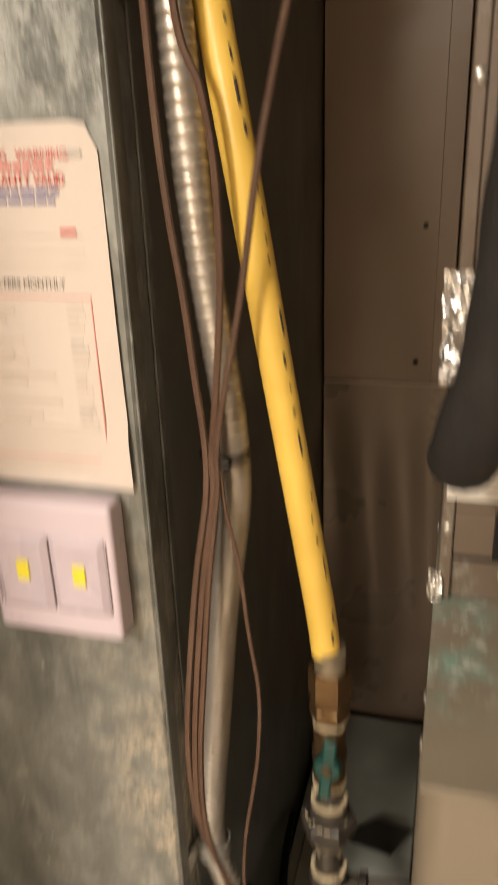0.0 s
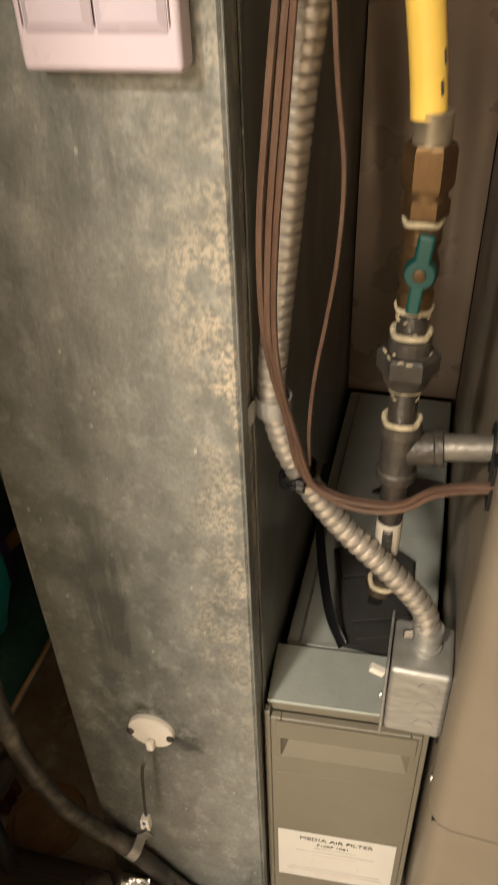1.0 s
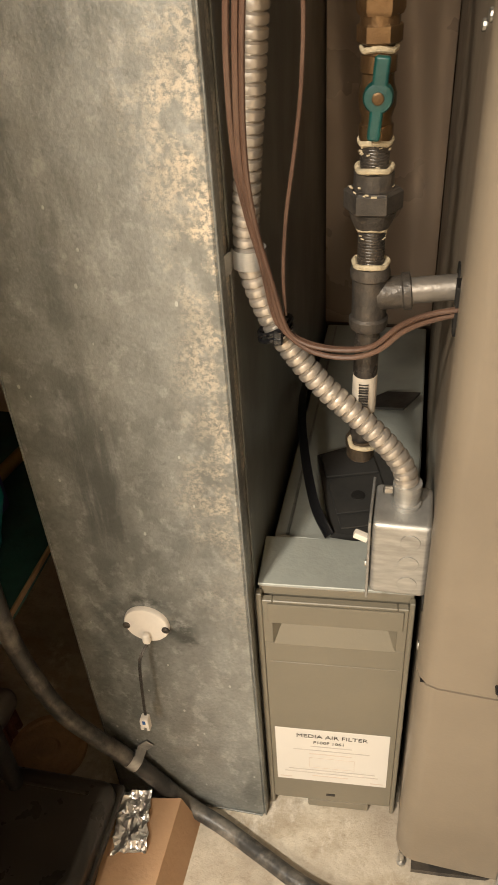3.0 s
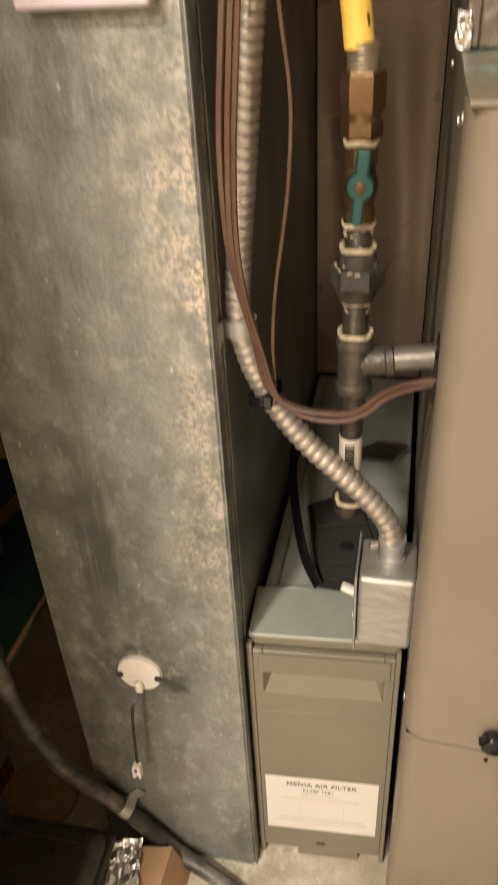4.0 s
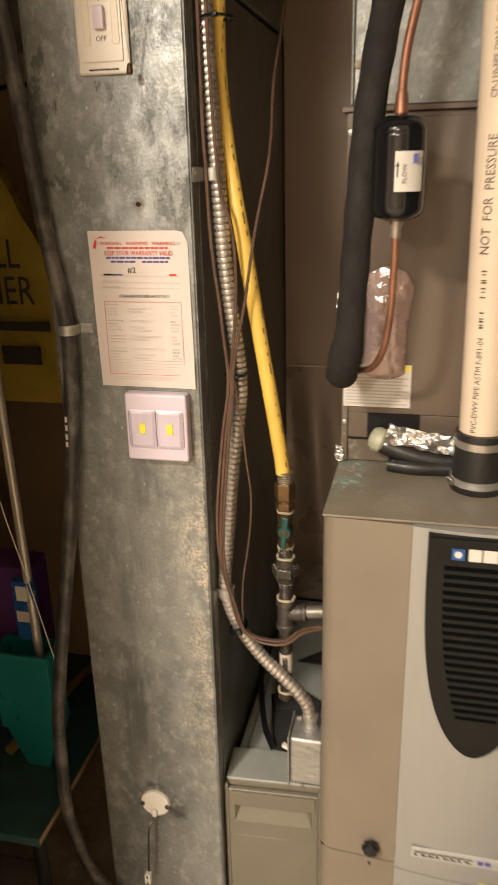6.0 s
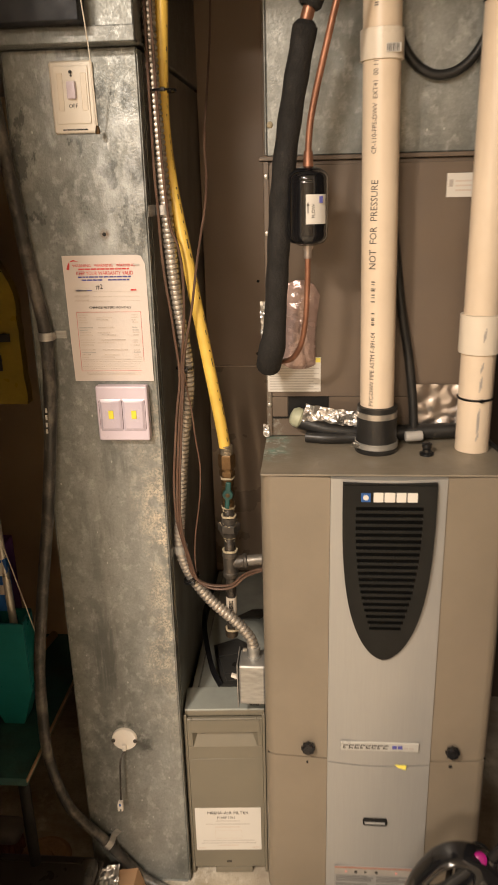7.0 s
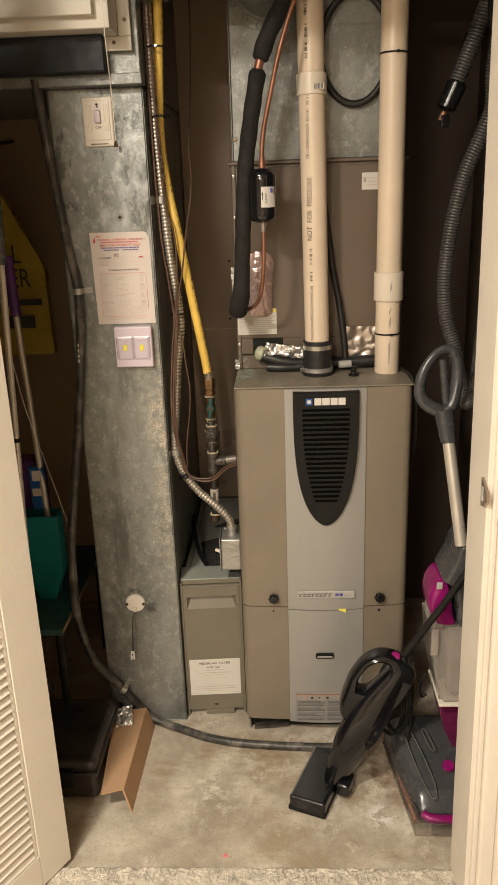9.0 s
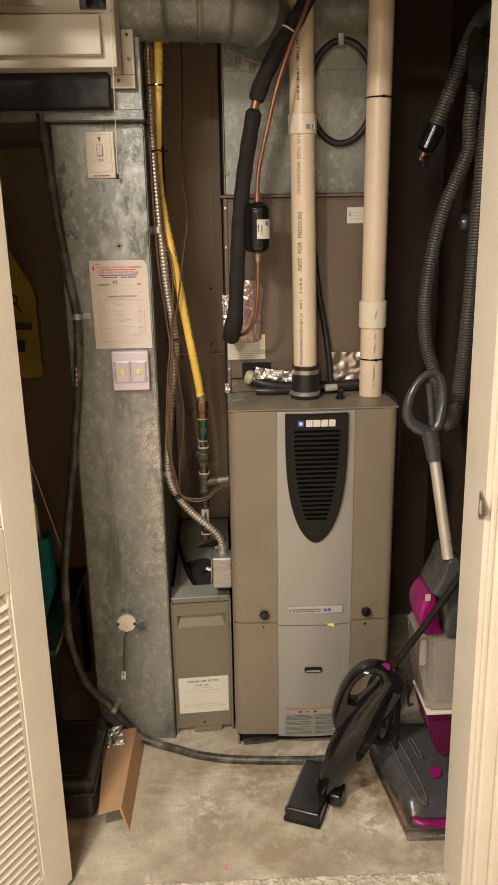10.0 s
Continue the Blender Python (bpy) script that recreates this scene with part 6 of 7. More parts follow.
def foil_pouch():
    """A soft flat bag with a rounded, slanting top and shallow creases."""
    bm = bmesh.new()
    nx, nz = 26, 44
    grid = []
    for i in range(nx + 1):
        u = i / nx
        row = []
        for k in range(nz + 1):
            w = k / nz
            top = 1.309 + 0.026 * math.sin(math.pi * min(1.0, 0.15 + 0.75 * u)) - 0.012 * max(0.0, u - 0.85) / 0.15
            foot = 1.163 + 0.010 * abs(2 * u - 1) ** 2.5
            x = 0.036 + 0.072 * u + 0.004 * math.sin(3 * w) * (1 - 2 * u) - 0.008 * (1 - w) * u
            z = foot + (top - foot) * w
            p = Vector((x, 0, z))
            crease = abs(noise.noise(p * 34 + Vector((4, 0, 0)))) + 0.45 * abs(noise.noise(p * 90 + Vector((0, 0, 7))))
            belly = 0.010 * math.sin(math.pi * u) ** 0.7 * math.sin(math.pi * w) ** 0.6
            row.append(bm.verts.new((x, 0.1975 - belly - 0.0050 * crease * math.sin(math.pi * u) ** 0.4, z)))
        grid.append(row)
    for i in range(nx):
        for k in range(nz):
            bm.faces.new((grid[i][k], grid[i + 1][k], grid[i + 1][k + 1], grid[i][k + 1]))
    g = bmesh.ops.extrude_face_region(bm, geom=bm.faces[:])
    for v in g["geom"]:
        if isinstance(v, bmesh.types.BMVert):
            v.co.y = 0.1982
    solo("foil_pouch", bm, FOIL_PINK, "pinkish crumpled foil pouch taped to the coil cabinet", "foil", loc=(0.08, 0.197, 1.17))


foil_pouch()
solo("foil_tape", (lambda b: (b.transform(pose(0, 0.1985, 0)), b)[1])(crumpled(-0.006, 0.016, 1.215, 1.295, 0.011, 8, 20, 9, fold=60)), FOIL, "crumpled strip of foil tape on the cabinet corner", "foil tape")
solo("foil_tape", (lambda b: (b.transform(pose(0, 0.198, 0)), b)[1])(crumpled(-0.004, 0.007, 1.024, 1.050, 0.009, 6, 10, 14, fold=120)), FOIL, "small torn foil tape at the cabinet joint", "foil tape")

# ---- clutter on the furnace top ----


def drain_hoses():
    h = thing("drain_hose", (0.2, 0.14, 1.021), "black condensate hoses lying across the furnace top", "hose")
    part("hose", tube([(0.060, 0.182, 1.066), (0.090, 0.178, 1.056), (0.130, 0.174, 1.046), (0.180, 0.176, 1.040), (0.240, 0.180, 1.038), (0.300, 0.182, 1.040), (0.360, 0.184, 1.042), (0.430, 0.186, 1.046)], 0.0150, 0.008, 14), RUBBER, h)
    part("hose", tube([(0.082, 0.168, 1.0335), (0.120, 0.160, 1.0335), (0.165, 0.163, 1.0335), (0.230, 0.166, 1.0335)], 0.0110, 0.008, 14), RUBBER, h)
    part("cap", lathe([(0, 0.0160), (0.004, 0.0200), (0.014, 0.0200), (0.022, 0.0150), (0.025, 0.005)], (0.074, 0.180, 1.066), (0.045, 0.184, 1.076), 14), surf("pale_green_cap", (0.46, 0.47, 0.33), 0.5, 0, 0.1, 40, 200, 0.1), h, "pale green end cap")
    part("fitting", rod((0.272, 0.150, 1.040), (0.305, 0.154, 1.041), 0.0100, 12, 0.002), surf("grey_fitting", (0.42, 0.40, 0.37), 0.5, 0, 0.1, 40, 200, 0.1), h, "grey hose fitting")
    part("riser_hose", tube([(0.292, 0.178, 1.035), (0.288, 0.182, 1.100), (0.276, 0.186, 1.190), (0.258, 0.188, 1.290), (0.243, 0.190, 1.40), (0.215, 0.188, 1.60), (0.19, 0.182, 1.75)], 0.0085, 0.012, 12), RUBBER, h, "black riser hose")
    return h


drain_hoses()
solo("foil_tape", (lambda b: (b.transform(pose(0.13, 0.166, 1.078, 0, 8, 0) @ pose(-0.13, 0, -1.078)), b)[1])(crumpled(0.076, 0.190, 1.062, 1.093, 0.012, 30, 12, 21, fold=55, crisp=True)), FOIL, "crumpled foil tape over the black hose", "foil tape")
solo("foil_tape", (lambda b: (b.transform(pose(0, 0.196, 0)), b)[1])(crumpled(0.285, 0.388, 1.050, 1.132, 0.008, 26, 20, 33, fold=40, crisp=False)), FOIL_DIRTY, "torn foil tape at the foot of the coil cabinet", "foil tape")
knob = thing("pressure_port", (0.3065, 0.10, 1.0213), "small black plastic plug on the furnace top", "plug")
part("plug_base", lathe([(0, 0.0135), (0.004, 0.0135), (0.006, 0.009), (0.012, 0.008)], (0.3065, 0.100, 1.0213), (0.3065, 0.10, 1.1), 14), BLACK_PLASTIC, knob)
part("plug_tip", lathe([(0, 0.0075), (0.004, 0.0095), (0.010, 0.0095), (0.013, 0.004)], (0.3065, 0.100, 1.0330), (0.3065, 0.10, 1.1), 14), BLACK_PLASTIC, knob)
solo("power_cord", tube([(0.425, 0.165, 1.030), (0.440, 0.110, 1.028), (0.452, 0.070, 1.015), (0.462, 0.060, 0.95), (0.466, 0.070, 0.86), (0.458, 0.10, 0.75)], 0.0040, 0.01, 8), RUBBER, "thin black cord hanging over the furnace edge", "cord")


def coiled_cable():
    c = thing("coiled_cable", (0.312, 0.17, 1.67), "loop of black cable hung in front of the plenum", "cable")
    ring = [Vector((0.312 + 0.083 * math.cos(t), 0.172 - 0.004 * math.sin(t), 1.797 + 0.120 * math.sin(t))) for t in np.linspace(0, 2 * math.pi, 64, endpoint=False)]
    part("loop", sweep(ring, 0.0085, 12, closed=True), RUBBER, c)
    part("clip", box(0.298, 0.314, 0.152, 0.189, 1.903, 1.932, 0.003), ZINC, c, "grey cable clip")
    c.location.y += 0.024
    return c


coiled_cable()

# ---- black drain tube along the duct ----


def drain_tube():
    d = thing("drain_tube", (-0.40, 0.02, 0.0), "long dusty black drain tube running down the duct", "tube")
    part("tube", tube([(-0.415, 0.012, 1.735), (-0.412, 0.020, 1.66), (-0.404, 0.028, 1.550), (-0.387, 0.030, 1.378), (-0.372, 0.029, 1.265), (-0.379, 0.026, 1.120), (-0.402, 0.022, 0.940), (-0.434, 0.014, 0.740), (-0.454, 0.008, 0.595), (-0.459, 0.006, 0.500), (-0.4615, 0.006, 0.420), (-0.459, 0.008, 0.360), (-0.449, 0.010, 0.300), (-0.430, 0.014, 0.230), (-0.397, 0.020, 0.175), (-0.358, 0.026, 0.122), (-0.318, 0.028, 0.064), (-0.285, 0.026, 0.025), (-0.235, 0.012, 0.0115), (-0.170, -0.018, 0.0106), (-0.110, -0.045, 0.0106), (-0.030, -0.066, 0.0106), (0.050, -0.076, 0.0106), (0.140, -0.083, 0.0106), (0.240, -0.086, 0.0116), (0.330, -0.070, 0.0116)], 0.0114, 0.012, 16), HOSE_DUSTY, d)
    for x, y, z, tilt in ((-0.371, 0.029, 1.265, 0), (-0.356, 0.027, 0.122, -48)):
        m = pose(x, y, z, 0, tilt, 0)
        part("strap", lathe([(0, 0.0115), (0, 0.0132), (0.014, 0.0132), (0.014, 0.0115)], m @ Vector((0, 0, -0.007)), m @ Vector((0, 0, 0.007)), 22), ZINC, d, "galvanised pipe strap")
        part("strap_foot", join(box(0.0115, 0.0130, -0.002, 0.0155, -0.007, 0.007, 0.0004, 1, m=m), box(0.0130, 0.032, 0.0138, 0.0155, -0.007, 0.007, 0.0004, 1, m=m)), ZINC, d)
    for k, z in enumerate((1.135, 1.122, 1.108, 1.096)):
        part("print_mark", box(-0.3815 - 0.0008 * k, -0.3785 - 0.0008 * k, 0.0095, 0.0120, z - 0.004, z + 0.004), LABEL_WHITE, d)
    return d


drain_tube()

# ---- floor clutter ----

solo("floor_spot", lathe([(0, 0.006), (0.0006, 0.005)], (-0.034, -0.440, 0.0), (-0.034, -0.440, 1), 9), surf("pink_paint_spot", (0.75, 0.20, 0.22), 0.6), "small pink paint spot on the concrete", "paint spot")
solo("ring_mark", sweep([Vector((0.040 + 0.014 * math.cos(t), -0.170 + 0.017 * math.sin(t), 0.0002)) for t in np.linspace(0, 2 * math.pi, 30, endpoint=False)], 0.0009, 6, closed=True), surf("ring_stain", (0.30, 0.25, 0.18), 0.8), "faint ring mark on the concrete floor", "stain", loc=(0.04, -0.17, 0.0))
card = thing("cardboard_corner", (-0.33, -0.13, 0.0), "bent strip of brown cardboard lying on the floor", "cardboard")
top_poly = [(-0.380, 0.000), (-0.292, 0.014), (-0.299, -0.302), (-0.352, -0.318)]
bm = extrude(top_poly, 0.0630, 0.0675)
for v in bm.verts:
    v.co.z += 0.02 * (v.co.x + 0.294)
part("top_flap", bm, CARDBOARD, card)
bm = bmesh.new()
side = [(-0.2915, 0.014, 0.0675), (-0.2965, -0.304, 0.0665), (-0.2790, -0.308, 0.0), (-0.2720, 0.018, 0.0)]
a = [bm.verts.new(p) for p in side]
b = [bm.verts.new((x - 0.005, y, z)) for x, y, z in side]
bm.faces.new(a), bm.faces.new(b)
for i in range(4):
    bm.faces.new((a[i], a[(i + 1) % 4], b[(i + 1) % 4], b[i]))
part("side_flap", bm, CARDBOARD, card)
foil = crumpled(-0.022, 0.022, -0.042, 0.042, 0.014, 16, 26, 41, fold=70)
foil.transform(pose(-0.347, -0.030, 0.0680, -90, 0, 12))
solo("foil_scrap", foil, FOIL, "crumpled scrap of foil on the cardboard", "foil")


def black_case():
    c = thing("black_case", (-0.48, -0.2, 0.0), "low black plastic case with rounded edges", "case")
    part("shell", box(-0.66, -0.372, -0.270, 0.000, 0.002, 0.120, 0.018, 3), CASE_BLACK, c)
    part("lid_rim", box(-0.668, -0.366, -0.278, 0.008, 0.080, 0.092, 0.005, 2), CASE_BLACK, c)
    part("lid_ridge", box(-0.640, -0.400, -0.245, -0.240, 0.1195, 0.1235, 0.0015, 2), CASE_BLACK, c)
    part("lid_ridge", box(-0.640, -0.400, -0.030, -0.025, 0.1195, 0.1235, 0.0015, 2), CASE_BLACK, c)
    part("latch", box(-0.470, -0.430, -0.286, -0.2705, 0.050, 0.100, 0.004, 2), DULL_BLACK, c)
    return c


black_case()


def stick_vacuum():
    v = thing("stick_vacuum", (0.22, -0.24, 0.0), "glossy black stick vacuum leaning by the furnace", "vacuum")
    hm = Matrix.Translation((0.197, -0.226, 0.0)) @ Matrix.Rotation(math.atan2(0.929, 0.37), 4, "Z")
    head = part("floor_head", box(-0.099, 0.099, -0.047, 0.047, 0.006, 0.046, 0.009, 3, m=hm), BLACK_PLASTIC, v, "low black floor head")
    part("bumper", box(-0.1005, 0.1005, -0.0485, 0.0485, 0.004, 0.016, 0.003, 2, m=hm), DULL_BLACK, head)
    for k in range(24):
        part("tooth", box(-0.090 + k * 0.0076, -0.0876 + k * 0.0076, 0.0405, 0.0430, 0.0448, 0.0468, m=hm), LABEL_GREY, head)
    part("neck_block", box(-0.020, 0.042, -0.084, -0.049, 0.008, 0.046, 0.010, 3, m=hm), BLACK_PLASTIC, v)
    low = spline([(0.226, -0.236, 0.030), (0.243, -0.234, 0.062), (0.268, -0.231, 0.115), (0.294, -0.227, 0.170), (0.322, -0.223, 0.225), (0.357, -0.219, 0.283), (0.388, -0.215, 0.328), (0.404, -0.212, 0.358)], 0.010)
    radii = (0.024, 0.033, 0.041, 0.047, 0.052, 0.056, 0.059, 0.061, 0.062, 0.062, 0.060, 0.056, 0.051, 0.046, 0.041, 0.037, 0.034)

    def width(i, n):
        u = i / (n - 1) * (len(radii) - 1)
        k = min(int(u), len(radii) - 2)
        return (radii[k] + (radii[k + 1] - radii[k]) * (u - k)) * (0.6 if i == n - 1 else 1)

    body = part("body", sweep(low, width, 28, flat=0.76), GLOSS_BLACK, v, "glossy black tapered body")
    outer = [(0.276, 0.205), (0.252, 0.232), (0.251, 0.270), (0.262, 0.307), (0.276, 0.341), (0.307, 0.383), (0.344, 0.402), (0.382, 0.398), (0.411, 0.380), (0.434, 0.347), (0.410, 0.290), (0.370, 0.240), (0.320, 0.205)]
    inner = [(0.290, 0.306), (0.297, 0.342), (0.317, 0.369), (0.340, 0.381), (0.364, 0.375), (0.370, 0.355), (0.352, 0.328), (0.320, 0.300)]

    def loop_of(pts, n=48):
        d = spline([(x, 0, z) for x, z in (*pts, pts[0])], 0.002)
        return [d[int(i * (len(d) - 1) / n)] for i in range(n)]

    lo, li = loop_of(outer), loop_of(inner)
    bm = bmesh.new()
    mid = Vector((0.335, 0, 0.318))
    layers = []
    for dy, k in ((-0.026, 0.10), (-0.022, 0.035), (-0.014, 0.0), (0.014, 0.0), (0.022, 0.035), (0.026, 0.10)):
        o = [bm.verts.new(p.lerp(mid, k) + Vector((0, -0.222 + 0.06 * (p.z - 0.25) + dy, 0))) for p in lo]
        q = [bm.verts.new(p.lerp(mid, -1.6 * k) + Vector((0, -0.222 + 0.06 * (p.z - 0.25) + dy, 0))) for p in li]
        layers.append((o, q))
    for (o0, q0), (o1, q1) in zip(layers, layers[1:]):
        for i in range(48):
            j = (i + 1) % 48
            bm.faces.new((o0[i], o0[j], o1[j], o1[i]))
            bm.faces.new((q0[i], q0[j], q1[j], q1[i]))
    for o, q in (layers[0], layers[-1]):
        for i in range(48):
            j = (i + 1) % 48
            bm.faces.new((o[i], o[j], q[j], q[i]))
    part("handle", bm, GLOSS_BLACK, v, "glossy black loop handle")
    part("button", lathe([(0, 0.012), (0.006, 0.012), (0.009, 0.006)], (0.384, -0.222, 0.392), (0.380, -0.240, 0.412), 14), MAGENTA, v, "dark pink button")
    for k in range(6):
        dx = -0.022 + 0.0088 * k
        c = Vector((0.303 + dx, -0.225 - 0.0478 * math.sqrt(1 - (dx / 0.062) ** 2), 0.204 - 0.0052 * k))
        part("vent_slot", box(-0.0026, 0.0026, -0.002, 0.002, -0.0085, 0.0085, m=Matrix.Translation(c) @ pose(0, 0, 0, 8, -24, 12)), DULL_BLACK, body)
    part("tube", tube([(0.395, -0.212, 0.372), (0.434, -0.232, 0.452), (0.488, -0.252, 0.556), (0.532, -0.262, 0.640), (0.582, -0.268, 0.735)], 0.0085, 0.02, 12), DULL_BLACK, v, "thin black handle tube")
    part("collar", lathe([(0, 0.024), (0.012, 0.022), (0.034, 0.012)], (0.395, -0.211, 0.362), (0.434, -0.230, 0.452), 16), GLOSS_BLACK, v)
    cord = [Vector((0.405 + 0.036 * math.cos(t), -0.135 + 0.012 * math.sin(t), 0.215 + 0.105 * math.sin(t))) for t in np.linspace(0, 2 * math.pi, 40, endpoint=False)]
    part("cord_loop", sweep(cord, 0.0060, 8, closed=True), DULL_BLACK, v, "black coiled cord")
    part("cord_loop", sweep([p + Vector((-0.012, 0.018, -0.02)) for p in cord], 0.0055, 8, closed=True), DULL_BLACK, v, "black coiled cord")
    return v


stick_vacuum()


def upright_cleaner():
    c = thing("carpet_cleaner", (0.52, -0.16, 0.0), "upright carpet cleaner in charcoal and magenta with a clear tank", "carpet cleaner")
    # floor nozzle with clear cover
    rows, foot = [], bmesh.new()
    ny, nx = 16, 14
    for j in range(ny + 1):
        u = j / ny
        y = -0.048 - 0.300 * u
        left, right = 0.386 + 0.014 * u + 0.040 * u * u, 0.602 - 0.006 * u
        top = 0.105 * (1 - u) ** 0.9 * (1 - 0.25 * u) + 0.046 * u
        top *= min(1.0, 0.35 + 5.5 * (1 - u)) * min(1.0, 0.55 + 6 * u)
        ring = []
        for i in range(nx + 1):
            a = math.pi * i / nx
            cx, hw = (left + right) / 2, (right - left) / 2
            ring.append(foot.verts.new((cx - hw * math.copysign(abs(math.cos(a)) ** 0.55, math.cos(a)), y + 0.020 * math.sin(a) * (1 - 2 * u) * -0.4, 0.014 + top * math.sin(a) ** 0.42)))
        rows.append(ring)
    for r0, r1 in zip(rows, rows[1:]):
        for i in range(nx):
            foot.faces.new((r0[i], r0[i + 1], r1[i + 1], r1[i]))
        foot.faces.new((r0[0], r1[0], r1[-1], r0[-1]))
    foot.faces.new(rows[0]), foot.faces.new(rows[-1])
    part("nozzle", foot, CHARCOAL, c, "charcoal floor nozzle")
    cover = extrude([(0.418, -0.382), (0.520, -0.386), (0.600, -0.376), (0.603, -0.330), (0.450, -0.330), (0.404, -0.060), (0.383, -0.050), (0.386, -0.110)], 0.002, 0.040)
    for v in cover.verts:
        if v.co.z > 0.03:
            v.co.z = 0.030 if v.co.y < -0.3 else 0.058
            v.co.x += 0.012 if v.co.x < 0.44 else 0
            v.co.y += 0.012 if v.co.y < -0.37 else 0
    bmesh.ops.bevel(cover, geom=[e for e in cover.edges if all(v.co.z > 0.02 for v in e.verts)], offset=0.004, segments=2, affect="EDGES")
    part("nozzle_cover", cover, CLEAR_COVER, c, "clear nozzle cover")
    part("brush_roll", rod((0.398, -0.075, 0.020), (0.428, -0.352, 0.014), 0.0090, 14), surf("red_brown_brush", (0.20, 0.10, 0.065), 0.8, 0, 0.3, 60, 200, 0.4), c, "red-brown brush strip")
    rim = spline([(0.420, -0.120, 0.112), (0.432, -0.118, 0.118), (0.452, -0.190, 0.110), (0.474, -0.280, 0.087), (0.478, -0.322, 0.070), (0.466, -0.330, 0.066), (0.446, -0.270, 0.082), (0.428, -0.180, 0.104), (0.420, -0.120, 0.112)], 0.008)
    part("window_rim", sweep(rim[:-1], 0.0016, 8, closed=True), RIM_GREY, c, "raised clear window rim")
    part("window_rim", sweep(spline([(0.470, -0.150, 0.118), (0.480, -0.147, 0.118), (0.494, -0.205, 0.107), (0.484, -0.208, 0.107), (0.470, -0.150, 0.118)], 0.008)[:-1], 0.0014, 8, closed=True), RIM_GREY, c)
    part("nozzle_trim", sweep(spline([(0.444, -0.342, 0.028), (0.460, -0.353, 0.026), (0.520, -0.357, 0.026), (0.592, -0.350, 0.028)], 0.008), 0.0115, 12), MAGENTA, c, "magenta front trim")
    part("badge", lathe([(0, 0.016), (0.005, 0.0135), (0.006, 0.004)], (0.522, -0.244, 0.0865), (0.520, -0.262, 0.13), 18), MAGENTA, c, "round magenta badge")

    def shell(poly, y0, y1, r):
        b = slab(poly, y0, y1)
        bmesh.ops.bevel(b, geom=b.edges[:], offset=r, segments=3, affect="EDGES")
        return b

    def pillow(poly, y0, y1, r):
        """A closed outline in x and z, thickened between y0 and y1 with soft rounded rims."""
        d = spline([(x, 0, z) for x, z in (*poly, poly[0])], 0.003)[:-1]
        mid = sum(d, Vector()) / len(d)
        bm = bmesh.new()
        rings = []
        for a in (0, 22, 45, 68, 90):
            rings.append((r * (1 - math.sin(radians(a))), y0 + r * (1 - math.cos(radians(a)))))
        rings += [(k, y0 + y1 - y) for k, y in reversed(rings)]
        loops = []
        for k, y in rings:
            loops.append([bm.verts.new(p + (mid - p).normalized() * k + Vector((0, y, 0))) for p in d])
        for o0, o1 in zip(loops, loops[1:]):
            for i in range(len(d)):
                j = (i + 1) % len(d)
                bm.faces.new((o0[i], o0[j], o1[j], o1[i]))
        for o, y in ((loops[0], y0 - 0.004), (loops[-1], y1 + 0.004)):
            c0 = bm.verts.new(mid + Vector((0, y, 0)))
            for i in range(len(d)):
                bm.faces.new((o[i], o[(i + 1) % len(d)], c0))
        bmesh.ops.recalc_face_normals(bm, faces=bm.faces[:])
        return bm

    part("lower_body", shell([(0.498, 0.243), (0.600, 0.243), (0.600, 0.085), (0.545, 0.085), (0.520, 0.150)], -0.190, -0.070, 0.010), MAGENTA_DARK, c, "smoky dark magenta lower body")
    tank = part("tank", shell([(0.468, 0.472), (0.605, 0.472), (0.600, 0.246), (0.500, 0.246), (0.484, 0.330)], -0.215, -0.075, 0.010), CLEAR, c, "clear water tank")
    part("tank_core", shell([(0.512, 0.455), (0.590, 0.455), (0.585, 0.260), (0.522, 0.260)], -0.185, -0.110, 0.008), surf("smoky_inner", (0.36, 0.32, 0.29), 0.4), tank)
    part("tank_rim", box(0.496, 0.602, -0.220, -0.072, 0.2435, 0.2530, 0.003), WHITE_PLASTIC, c)
    part("shoulder", pillow([(0.461, 0.520), (0.460, 0.545), (0.465, 0.568), (0.475, 0.586), (0.488, 0.597), (0.502, 0.590), (0.510, 0.570), (0.516, 0.540), (0.522, 0.500), (0.526, 0.474), (0.490, 0.474), (0.472, 0.492)], -0.222, -0.110, 0.018), MAGENTA, c, "glossy magenta shoulder")
    # pale piece placed for the highlight at the shoulder's top left
    part("shoulder_glint", box(0.474, 0.488, -0.2290, -0.2255, 0.580, 0.598, 0.0015), LABEL_GREY, c)
    part("neck", pillow([(0.489, 0.600), (0.502, 0.628), (0.514, 0.655), (0.521, 0.680), (0.532, 0.694), (0.552, 0.690), (0.580, 0.655), (0.604, 0.600), (0.608, 0.540), (0.606, 0.480), (0.570, 0.474), (0.532, 0.478), (0.524, 0.530), (0.512, 0.580)], -0.232, -0.105, 0.014), CHARCOAL, c, "charcoal neck")
    part("pole", rod((0.527, -0.222, 0.690), (0.500, -0.150, 0.930), 0.0140, 18), POLE_METAL, c, "pale metal pole")
    part("grip_neck", sweep(spline([(0.501, -0.153, 0.918), (0.496, -0.143, 0.955), (0.490, -0.136, 0.992)], 0.006), lambda i, n: 0.0175 + 0.006 * i / n, 16), CHARCOAL, c)
    loop = [(0.490, -0.134, 0.985), (0.455, -0.130, 1.002), (0.437, -0.126, 1.028), (0.441, -0.122, 1.070), (0.464, -0.116, 1.110), (0.492, -0.112, 1.128), (0.516, -0.112, 1.114), (0.521, -0.118, 1.060), (0.508, -0.130, 1.002)]
    dense = spline([*loop, loop[0]], 0.008)
